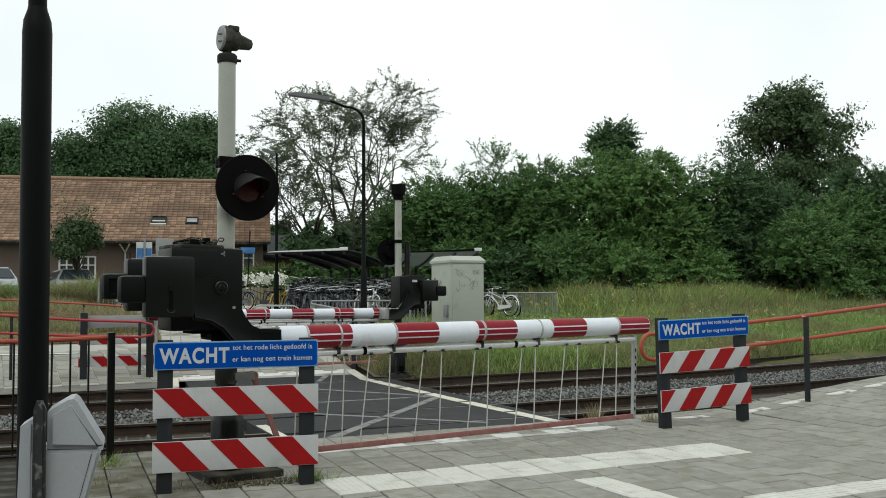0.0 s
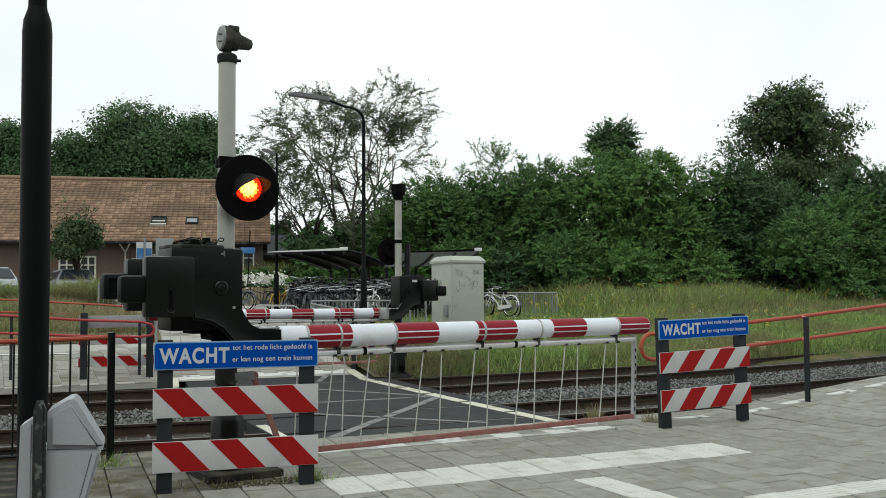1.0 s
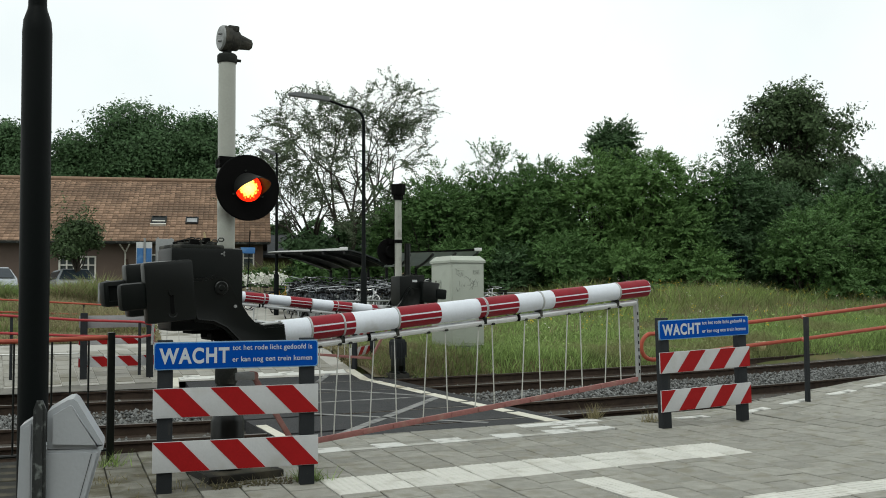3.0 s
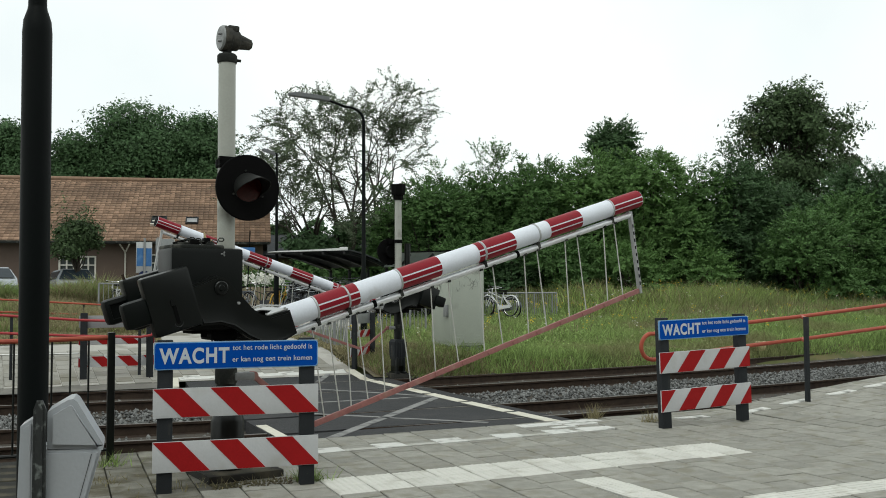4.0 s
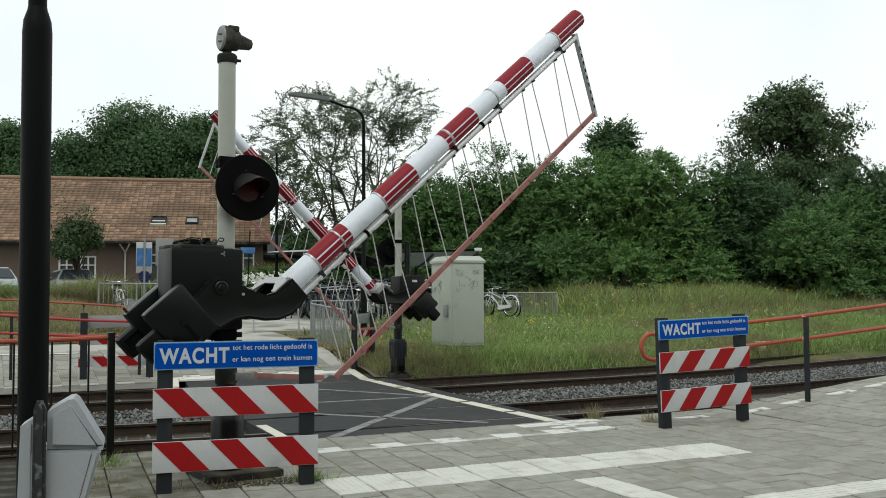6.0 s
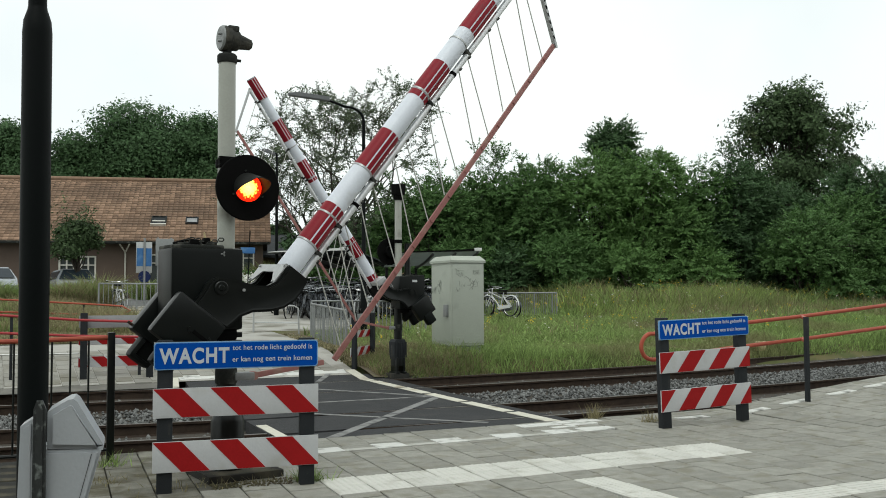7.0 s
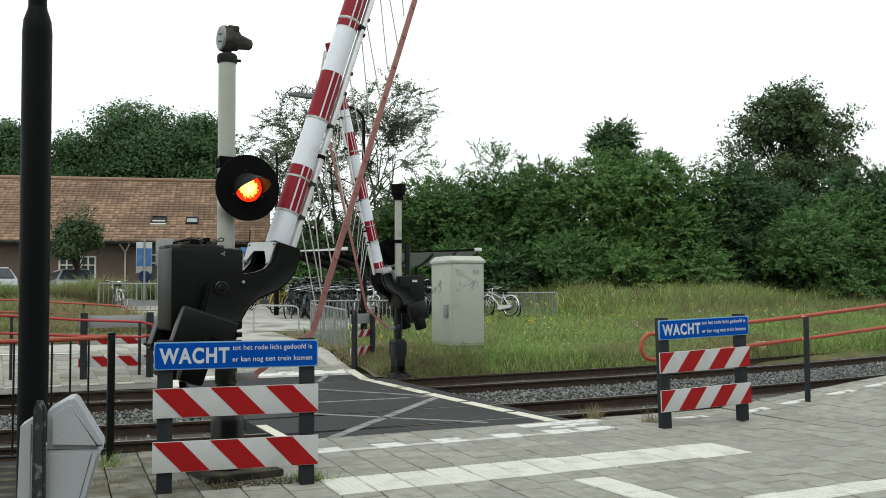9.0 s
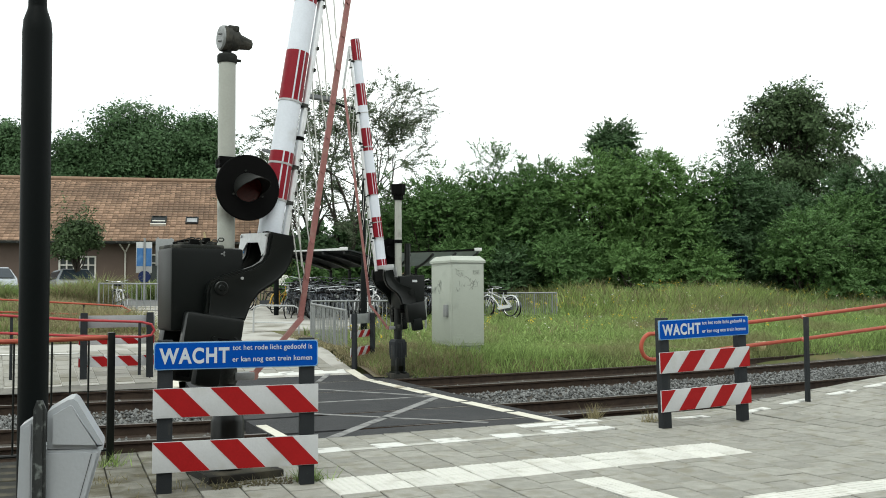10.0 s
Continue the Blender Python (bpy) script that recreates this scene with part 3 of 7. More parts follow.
draped("road_marking", [(-3, 20.2), (1.75, 19.8), (1.8, 19.98), (-3, 20.38)], PAINT_WHITE, 0.024, "worn white line across the far paving", "road marking", nx=16, ny=2)
draped("road", [(-40, 38), (30, 37), (30, 42.5), (-40, 43.5)], ROAD_GREY, 0.012, "grey asphalt village road in front of the house", "road", nx=24)


# ---------------------------------------------------------------- the near platform
LEAN = 0.075          # the joints run a little askew to the kerb


def lay_flat(bm):
    """Turns an outline drawn in x and z, with its thickness in y, to lie in x and y."""
    for v in bm.verts:
        v.co.y, v.co.z = v.co.z, v.co.y
    bmesh.ops.recalc_face_normals(bm, faces=bm.faces)
    return bm


def build_platform():
    plat = thing("platform", pose(0, 0, 0), "low platform paved with weathered grey concrete tiles", "platform", kind="structure")
    bm = B()
    xs = [-20, -8, 0, 2, 4, 6, 8.03] + [8.5 + i for i in range(12)]
    rows = [[bm.verts.new((x, y, h + ramp_z(x))) for y, h in ((-9.0, -0.5), (-9.0, -0.052), (8.93, -0.052), (8.93, -0.5))] for x in xs]
    for a, b in zip(rows, rows[1:]):
        for i in range(4):
            bm.faces.new((a[i], b[i], b[(i + 1) % 4], a[(i + 1) % 4]))
    part("platform_base", bm, JOINT, plat, smooth=0)

    def tile_mesh(name, sx, sy, mat, studs=0, ribs=0, lean=LEAN):
        t, c = B(), 0.006
        hx, hy = sx / 2 - 0.0052, sy / 2 - 0.0035
        loops = [[t.verts.new((a * (hx - q), b * (hy - q), z)) for a, b in ((-1, -1), (1, -1), (1, 1), (-1, 1))] for z, q in ((-0.045, 0), (-c * 0.7, 0), (0, c))]
        for p, o in zip(loops, loops[1:]):
            for i in range(4):
                t.faces.new((p[i], p[(i + 1) % 4], o[(i + 1) % 4], o[i]))
        t.faces.new(loops[2])
        for i in range(studs):
            for j in range(studs):
                x, y = (i + 0.5) / studs * sx - sx / 2, (j + 0.5) / studs * sy - sy / 2
                q = [t.verts.new((x + a * 0.014, y + b * 0.014, 0.0004)) for a, b in ((-1, -1), (1, -1), (1, 1), (-1, 1))]
                o = [t.verts.new((x + a * 0.008, y + b * 0.009, 0.0034)) for a, b in ((-1, -1), (1, -1), (1, 1), (-1, 1))]
                t.faces.new(o)
                for k in range(4):
                    t.faces.new((q[k], q[(k + 1) % 4], o[(k + 1) % 4], o[k]))
        for i in range(ribs):
            y = (i + 0.5) / ribs * sy - sy / 2
            box(t, -hx + 0.006, hx - 0.006, y - 0.009, y + 0.009, -0.002, 0.0022)
        for w in t.verts:
            w.co.x += lean * w.co.y
        return mesh_of(name, t, mat, 0)

    full = tile_mesh("tile", 0.3, 0.3, TILE)
    soiled = tile_mesh("tile", 0.3, 0.3, TILE_DIRTY)
    # much darker concrete, laid where x < 0.5 and y > 3
    dark_tile = tile_mesh("tile", 0.3, 0.3, CONCRETE_DARK)
    stud, rib = tile_mesh("tile", 0.3, 0.3, TILE_WHITE, studs=6), tile_mesh("tile", 0.3, 0.3, TILE_WHITE, ribs=5, lean=0.0)
    ribx = tile_mesh("tile", 0.3, 0.3, TILE_WHITE, ribs=5, lean=0.0)
    rng = random.Random(11)
    rest_v, rest_f = [], []

    def put(me, x, y, turn=0.0, white=False, size=0.3):
        slope = math.degrees(math.atan(0.09)) if x > 8.03 else 0.0
        x += LEAN * (y - 6.65) if me not in (rib, ribx) else 0.0
        m = pose(x, y, ramp_z(x) + rng.uniform(-0.003, 0.003), rng.uniform(-0.5, 0.5), -slope + rng.uniform(-0.5, 0.5), turn + rng.uniform(-0.4, 0.4))
        near = (y > 6.9 - 0.56 * (x - 1.2) - 0.4) and (y > 4.4) and (-0.9 < x) and (x < 1.27 * y + 0.5)
        if white or near:
            ob = new("tile", me)
            ob.parent, ob.matrix_basis = plat, m @ Matrix.Diagonal((1, size / 0.3, 1, 1))
        else:
            n = len(rest_v)
            for a, b in ((-1, -1), (1, -1), (1, 1), (-1, 1)):
                rest_v.append(m @ Vector((a * 0.146 + LEAN * b * size / 2, b * (size / 2 - 0.004), 0)))
            rest_f.append((n, n + 1, n + 2, n + 3))

    for i in range(13):
        for j in range(2):
            put(stud, 2.48 + 0.3 * i, 6.5 + 0.3 * j, white=True)
    for j in range(8):
        put(rib, 4.225, 5.9 - 0.3 * j, turn=90, white=True)
    for i in range(14):
        put(ribx, 4.93 + 0.3 * i, 4.86, white=True)
    for k in range(-74, 56):
        x = 2.48 + 0.3 * k
        taken = []
        if 2.33 < x < 6.23:
            taken.append((6.35, 6.95))
        if 4.07 < x < 4.38:
            taken.append((3.65, 6.05))
        if 4.78 < x < 8.98:
            taken.append((4.71, 5.01))
        if 2.9 < x < 5.95:
            taken.append((8.08, 8.34))
        y = -8.8 + 0.15 * (k % 2)
        while y < 8.9:
            spans = [(y, min(y + 0.3, 8.93))]
            for p, q in taken:
                spans = [w for c, d in spans for w in ((c, min(d, p)), (max(c, q), d)) if w[1] - w[0] > 0.03]
            for c, d in spans:
                put(dark_tile if x < 0.5 and c > 3.0 else soiled if x + 0.35 * math.sin(4.1 * c) < 1.75 and c > 3.2 else full, x, (c + d) / 2, size=d - c)
            y += 0.3
    me = array_mesh("tile_field", np.array([tuple(v) for v in rest_v]), np.array(rest_f), TILE_REST)
    ob = new("tile_field", me)
    ob.parent = plat
    tagged(ob, kind="stuff")
    # worn white edge marking of blocks
    xs = (2.7, 3.32, 3.95, 4.61, 5.22, 5.62)
    for k, x in enumerate(xs):
        bm = B()
        prism(bm, [(x, 8.08), (x + 0.3, 8.09), (x + 0.31, 8.33), (x + 0.01, 8.34)], -0.03, 0.004)
        part("edge_block", lay_flat(bm), PAINT_WHITE, plat, "worn white marking block")
        if k < 5:
            bm = B()
            prism(bm, [(x + 0.306, 8.1), (xs[k + 1] - 0.006, 8.09), (xs[k + 1] + 0.004, 8.2), (x + 0.314, 8.21)], -0.03, 0.0015)
            part("edge_block", lay_flat(bm), PAINT_PALE, plat, "half-worn pale marking block")
            bm = B()
            prism(bm, [(x + 0.316, 8.216), (xs[k + 1], 8.206), (xs[k + 1] + 0.006, 8.333), (x + 0.318, 8.334)], -0.03, 0.0)
            part("tile", lay_flat(bm), TILE, plat)
    for x in (7.1, 8.05, 8.75, 9.55, 10.25, 11.1):
        bm = B()
        box(bm, 0, 0.42, -0.07, 0.07, -0.03, 0.006, 0.004)
        part("edge_block", bm, PAINT_WHITE, plat, at=pose(x, 8.42 + 0.02 * (x - 7), ramp_z(x) + 0.002, 0, -math.degrees(math.atan(0.088)) if x > 7.8 else 0, 0))
    for a, b, c, d in ((5.2, 8.62, 5.68, 8.82), (5.7, 8.52, 6.1, 8.64), (5.7, 8.68, 6.25, 8.86), (5.93, 8.16, 6.04, 8.32), (5.45, 8.42, 5.75, 8.52)):
        bm = B()
        box(bm, a, c, b, d, -0.03, 0.005, 0.004)
        part("edge_block", bm, PAINT_WHITE, plat)


# ---------------------------------------------------------------- barrier machines
LIFT = []          # moving parts, keyed at the end of the file
PIVOT_Z = 1.484
AXLE = (0.018, -0.014)   # the axle lies a little off the middle of the housing
FLIP = []


def counterweight_arm(y):
    """One of the two cranked arms that carry the boom: an outline in x and z round the pivot."""
    o = [(-0.24, 0.07), (-0.1, 0.072), (-0.02, 0.085), (0.03, 0.078), (0.07, 0.05), (0.105, 0.0), (0.161, -0.117), (0.224, -0.243), (0.276, -0.307), (0.345, -0.338), (0.515, -0.344), (0.523, -0.54), (0.42, -0.562), (0.32, -0.558), (0.217, -0.521), (0.128, -0.45), (0.03, -0.335), (-0.06, -0.28), (-0.2, -0.25)]
    bm = prism(B(), o, y - 0.045, y + 0.045, 0.02)
    # raised rim round a sunk web, on both faces
    bm.faces.ensure_lookup_table()
    flat = sorted(bm.faces, key=lambda q: -q.calc_area())[:2]
    bmesh.ops.inset_region(bm, faces=flat, thickness=0.013, depth=-0.004, use_even_offset=True)
    return bm


def bell_on(b):
    bell = part("bell", lathe(B(), (0.095, 0.03, PIVOT_Z + 1.985), (0.245, 0.03, PIVOT_Z + 1.975), [(0, 0.085), (0.06, 0.103), (0.2, 0.106), (0.24, 0.1), (0.45, 0.1), (0.5, 0.09), (0.62, 0.084), (0.9, 0.08), (1, 0.066)]), BELL_GREY, b, "weathered cast warning bell")
    bm = lathe(B(), (0.085, 0.03, PIVOT_Z + 1.985), (0.102, 0.03, PIVOT_Z + 1.985), [(0, 0.09), (0.6, 0.1), (1, 0.104)])
    for s in (-0.03, 0.03):
        cyl(bm, (0.06, 0.0, PIVOT_Z + 1.98 + s), (0.09, 0.0, PIVOT_Z + 1.98 + s), 0.01, n=8)
    part("bell_lid", bm, STEEL_DULL, bell, "dull grey lid")
    cap = B()
    box(cap, 0.14, 0.23, -0.03, 0.09, PIVOT_Z + 2.04, PIVOT_Z + 2.088, 0.014)
    part("top_cover", cap, BELL_GREY, bell)
    part("snout", lathe(B(), (0.225, 0.03, PIVOT_Z + 1.975), (0.35, 0.02, PIVOT_Z + 1.955), [(0, 0.068), (0.25, 0.06), (0.8, 0.045), (0.88, 0.044), (1, 0.024)], 12), BELL_GREY, bell)


def barrier(at, label, group, belled=True, ext=0.0):
    b = thing("barrier", at, label, "barrier", group)
    # foot, post and mast
    bm = B()
    if belled:
        box(bm, -0.07, 0.53, -0.25, 0.33, -0.5, 0.055, 0.012)
        part("base_block", bm, CONCRETE_DARK, b, "dark soiled concrete foot")
    else:
        box(bm, -0.01, 0.35, -0.2, 0.2, -0.46, -0.1, 0.03)
        part("base_block", bm, CONCRETE_DARK, b, "dark weathered concrete foot")
        for x in (0.075, 0.225):
            bm = B()
            box(bm, x, x + 0.045, -0.06, 0.17, -0.12, 0.2, 0.006)
            box(bm, x - 0.02, x + 0.065, -0.1, 0.2, -0.11, -0.07, 0.006)
            part("foot_strut", bm, BLACK, b)
        bm = B()
        prism(bm, [(0.08, 0.16), (0.27, 0.16), (0.295, 0.28), (0.295, 0.5), (0.26, 0.55), (0.075, 0.55), (0.045, 0.5), (0.045, 0.28)], -0.09, 0.16, 0.012)
        for k in range(5):
            box(bm, 0.05 + 0.055 * k, 0.065 + 0.055 * k, 0.165, 0.185, 0.2, 0.5, 0.004)
        part("foot_casing", bm, POST_GREY, b, "ribbed black foot casing")
        for x, z, w, h in ((-0.1, PIVOT_Z + 0.2, 0.055, 0.022), (0.14, PIVOT_Z - 0.16, 0.022, 0.055)):
            bm = B()
            box(bm, x - w, x + w, 0.238, 0.246, z - h, z + h)
            part("label_plate", bm, WHITE_STRIPE, b, "small white label plate", smooth=0)
    part("post", lathe(B(), (0.17, 0.03, 0.04), (0.17, 0.03, 0.52), [(0, 0.13), (0.8, 0.13), (0.93, 0.11), (1, 0.08)]), BLACK, b)
    part("lower_mast", cyl(B(), (0.155, 0.03, 0.5), (0.155, 0.03, 1.2), 0.078, n=24), BLACK, b)
    part("collar", lathe(B(), (0.155, 0.03, 0.72), (0.155, 0.03, 0.84), [(0, 0.082), (0.1, 0.086), (0.9, 0.086), (1, 0.082)]), CAST_GREY, b, "grey collar")
    part("mast", cyl(B(), (0.147, 0.03, 1.75), (0.147, 0.03, PIVOT_Z + 1.8), 0.0695, 0.068, n=28), MAST_GREY, b, "pale grey painted mast tube")
    bm = lathe(B(), (0.147, 0.03, PIVOT_Z + 1.785), (0.147, 0.03, PIVOT_Z + 1.86), [(0, 0.074), (0.15, 0.079), (0.8, 0.079), (1, 0.066)])
    cyl(bm, (0.147, 0.03, PIVOT_Z + 1.86), (0.147, 0.03, PIVOT_Z + 1.9), 0.035)
    cyl(bm, (0.2, 0.03, PIVOT_Z + 1.82), (0.26, 0.03, PIVOT_Z + 1.82), 0.012, n=8)
    part("mast_cap", bm, CAST_GREY, b)
    # bell: a turned casing on its side with a snout; the other mast has a boxed sounder
    if not belled:
        lathe_bm = lathe(B(), (0.147, 0.03, PIVOT_Z + 1.8), (0.147, 0.03, PIVOT_Z + 2.1), [(0, 0.1), (0.3, 0.1), (0.31, 0.135), (0.9, 0.155), (1, 0.15)], 8)
        part("sounder", lathe_bm, BLACK_MATT, b, "black tapered sounder box")
        part("vent_pipe", cyl(B(), (-0.05, 0.05, PIVOT_Z + 0.3), (-0.05, 0.05, PIVOT_Z + 0.94), 0.06, n=12), BLACK, b)
    else:
        bell_on(b)
    # gear housing
    house = B()
    box(house, -0.335, 0.235, -0.13, 0.24, PIVOT_Z - 0.34, PIVOT_Z + 0.295, 0.03)
    part("gear_housing", house, HOUSING_BLACK, b, "black sheet-steel gear housing")
    lid = B()
    box(lid, -0.325, 0.08, -0.125, 0.235, PIVOT_Z + 0.285, PIVOT_Z + 0.318, 0.012)
    part("housing_lid", lid, CAST_GREY, b, "dull worn lid")
    lower = B()
    box(lower, 0.0, 0.2, -0.1, 0.2, PIVOT_Z - 0.42, PIVOT_Z - 0.33, 0.02)
    box(lower, -0.16, 0.02, -0.09, 0.15, PIVOT_Z - 0.365, PIVOT_Z - 0.335, 0.01)
    cyl(lower, (0.06, -0.06, PIVOT_Z - 0.4), (0.06, -0.06, PIVOT_Z - 0.47), 0.035, n=10)
    cyl(lower, (-0.06, -0.07, PIVOT_Z - 0.35), (-0.06, -0.07, PIVOT_Z - 0.39), 0.025, n=10)
    tube(lower, [(-0.0, -0.09, PIVOT_Z - 0.36), (-0.01, -0.1, PIVOT_Z - 0.41), (0.02, -0.1, PIVOT_Z - 0.46), (0.06, -0.09, PIVOT_Z - 0.48)], 0.006, 6)
    part("drain", lower, BLACK_MATT, b)
    for s in (0.3, 0.38, 0.44):
        bm = B()
        box(bm, 0.12, 0.243, -0.09, -0.03, PIVOT_Z - s - 0.02, PIVOT_Z - s + 0.02, 0.006)
        part("clamp", bm, BLACK, b)
    badge = B()
    for k in range(3):
        a = radians(90 + 120 * k)
        box(badge, -0.005, 0.005, -0.003, 0.003, 0.003, 0.02, m=pose(0.07, -0.133, PIVOT_Z + 0.25, 0, 30 + 120 * k, 0))
    part("badge", badge, STEEL_DULL, b, "small pale three-pointed badge")
    # lock and cable clutter on the lid
    bm = B()
    tube(bm, [(-0.3, -0.06, PIVOT_Z + 0.325), (-0.18, -0.05, PIVOT_Z + 0.36), (-0.08, -0.04, PIVOT_Z + 0.345), (0.0, -0.02, PIVOT_Z + 0.33)], 0.012, 6)
    box(bm, -0.17, -0.1, -0.08, 0.0, PIVOT_Z + 0.315, PIVOT_Z + 0.36, 0.008)
    box(bm, -0.06, -0.01, -0.07, 0.0, PIVOT_Z + 0.315, PIVOT_Z + 0.375, 0.008)
    part("latch", bm, BLACK_MATT, b)
    chain = B()
    for k in range(7):
        c = Vector((-0.2 + 0.045 * k, -0.075 + 0.012 * (k % 2), PIVOT_Z + 0.345 + 0.018 * math.sin(k * 1.3)))
        tube(chain, [c + Vector((0.024 * math.cos(q * 1.05), 0.006 * (k % 2) * math.sin(q * 1.05), 0.014 * math.sin(q * 1.05))) for q in range(7)], 0.005, 5)
    part("chain", chain, CAST_GREY, b, "dark weathered chain")
    for x in (-0.24, -0.02):
        bm = B()
        box(bm, x - 0.03, x + 0.03, -0.1, -0.05, PIVOT_Z + 0.316, PIVOT_Z + 0.335, 0.004)
        part("hinge", bm, CAST_GREY, b)
    bm = B()
    cyl(bm, (-0.04, -0.03, PIVOT_Z + 0.36), (-0.05, -0.03, PIVOT_Z + 0.42), 0.014, 0.006, 8)
    tube(bm, [(-0.02, -0.03, PIVOT_Z + 0.33), (0.0, -0.03, PIVOT_Z + 0.36), (0.02, -0.03, PIVOT_Z + 0.34)], 0.01, 6)
    part("padlock", bm, WOOD_BLOCK, b, "small brass-coloured padlock")
    # flashing signal head
    cx, cz = 0.269, PIVOT_Z + 0.777
    head = B()
    ro, ri, n = 0.262, 0.112, 48
    loops = []
    for r, y in ((ri, -0.132), (ro - 0.006, -0.132), (ro, -0.127), (ro, -0.112), (ri, -0.112)):
        loops.append([head.verts.new((cx + r * math.cos(2 * math.pi * i / n), y, cz + r * math.sin(2 * math.pi * i / n))) for i in range(n)])
    for p, o in zip(loops, loops[1:] + loops[:1]):
        for i in range(n):
            head.faces.new((p[i], p[(i + 1) % n], o[(i + 1) % n], o[i]))
    part("signal_plate", head, BLACK_MATT, b, "round black backing plate")
    can = B()
    n = 32
    loops = [[can.verts.new((cx + r * math.cos(2 * math.pi * i / n), y, cz + r * math.sin(2 * math.pi * i / n))) for i in range(n)] for r, y in ((0.112, -0.13), (0.112, 0.0), (0.118, 0.0), (0.118, -0.113))]
    for p, o in zip(loops, loops[1:]):
        for i in range(n):
            can.faces.new((p[i], p[(i + 1) % n], o[(i + 1) % n], o[i]))
    can.faces.new(loops[1])
    can.faces.new([v for v in loops[2]])
    part("lamp_can", can, BLACK_MATT, b)
    hood = B()
    n = 30
    inner, outer = [], []
    for i in range(n + 1):
        a = radians(-38 + 256 * i / n)
        cut = 0.015 + 0.26 * min(1.0, max(0.0, (math.sin(a) + 0.4) / 1.15))
        for r, store in ((0.114, inner), (0.119, outer)):
            store.append([hood.verts.new((cx + r * math.cos(a), y, cz + r * math.sin(a) - d)) for y, d in ((-0.128, 0), (-0.13 - cut, cut * 0.24))])
    for s in (inner, outer):
        for i in range(n):
            hood.faces.new((s[i][0], s[i + 1][0], s[i + 1][1], s[i][1]))
    for i in range(n):
        hood.faces.new((inner[i][1], inner[i + 1][1], outer[i + 1][1], outer[i][1]))
    part("hood", hood, HOOD_BLACK, b, "dark visor over the lamp")
    for a in (100, 205, 330):
        bm = cyl(B(), (cx + 0.135 * math.cos(radians(a)), -0.14, cz + 0.135 * math.sin(radians(a))), (cx + 0.135 * math.cos(radians(a)), -0.13, cz + 0.135 * math.sin(radians(a))), 0.008, n=8)
        part("screw", bm, CAST_GREY, b)
    arm = B()
    box(arm, 0.05, 0.3, -0.09, -0.05, PIVOT_Z + 0.93, PIVOT_Z + 1.02, 0.006)
    box(arm, 0.2, 0.33, -0.115, -0.02, PIVOT_Z + 0.7, PIVOT_Z + 0.86, 0.006)
    lathe(arm, (0.147, 0.03, PIVOT_Z + 0.94), (0.147, 0.03, PIVOT_Z + 1.01), [(0, 0.079), (0.1, 0.086), (0.9, 0.086), (1, 0.079)])
    for s in (0.95, 1.0):
        cyl(arm, (0.06, -0.1, PIVOT_Z + s), (0.06, -0.05, PIVOT_Z + s), 0.013, n=8)
    part("bracket", arm, BLACK_MATT, b)
    lens = B()
    n = 28
    for side, idx in ((-1, 1), (1, 0)):
        cen = lens.verts.new((0, side * 0.016, 0))
        r1 = [lens.verts.new((0.06 * math.cos(2 * math.pi * i / n), side * 0.013, 0.06 * math.sin(2 * math.pi * i / n))) for i in range(n)]
        r2 = [lens.verts.new((0.1119 * math.cos(2 * math.pi * i / n), side * 0.002, 0.1119 * math.sin(2 * math.pi * i / n))) for i in range(n)]
        for i in range(n):
            for f in (lens.faces.new((cen, r1[i], r1[(i + 1) % n])), lens.faces.new((r1[i], r2[i], r2[(i + 1) % n], r1[(i + 1) % n]))):
                f.material_index = idx
    lens = part("lens", lens, LENS_DARK, b, "round red signal lens", at=pose(cx, -0.125, cz))
    lens.data.materials.append(LENS_LIT)
    FLIP.append((lens, cx, cz))
    # moving boom with everything that hangs on it
    boom_bm = B()
    lathe(boom_bm, (0.52, 0, -0.42), (4.66 + ext, 0, -0.42), [(0, 0.096), (0.5, 0.0915), (1, 0.087)], 32)
    boom = part("boom", boom_bm, WHITE_BOOM, b, "white tubular boom with red bands", at=pose(0, 0, PIVOT_Z))
    rad = lambda x: 0.096 - 0.009 * (x - 0.52 - ext * 0.5) / (4.14 + ext * 0.5)
    for x0, x1 in [(a + ext, c + ext) for a, c in ((0.81, 1.105), (1.115, 1.21), (1.65, 2.07), (2.5, 2.565), (2.59, 2.94), (3.38, 3.8), (4.24, 4.655))] + ([(0.58, 0.72)] if ext else []):
        band = B()
        # narrow white lines run along each band
        for a0, a1 in ((16, 164), (172, 196), (204, 336), (344, 368)):
            n = max(2, round((a1 - a0) / 10))
            ring = [[band.verts.new((x, (rad(x) + 0.002) * math.cos(radians(a0 + (a1 - a0) * i / n)), -0.42 + (rad(x) + 0.002) * math.sin(radians(a0 + (a1 - a0) * i / n)))) for x in (x0, x1)] for i in range(n + 1)]
            for p, q in zip(ring, ring[1:]):
                band.faces.new((p[0], p[1], q[1], q[0]))
        part("red_band", band, RED_BOOM, boom, smooth=60)
    cap = lathe(B(), (4.655 + ext, 0, -0.42), (4.668 + ext, 0, -0.42), [(0, 0.086), (1, 0.084)], 32)
    part("end_cap", cap, BLACK_MATT, boom)
    for x in [q + ext for q in (0.81, 1.11, 1.64, 2.58, 3.24, 4.24)]:
        bm = lathe(B(), (x - 0.01, 0, -0.42), (x + 0.01, 0, -0.42), [(0, rad(x) + 0.001), (0.1, rad(x) + 0.005), (0.9, rad(x) + 0.005), (1, rad(x) + 0.001)], 32)
        strap = part("strap", bm, STEEL, boom)
        bm = B()
        box(bm, x - 0.018, x + 0.018, -0.03, 0.03, -0.575, -0.505, 0.004)
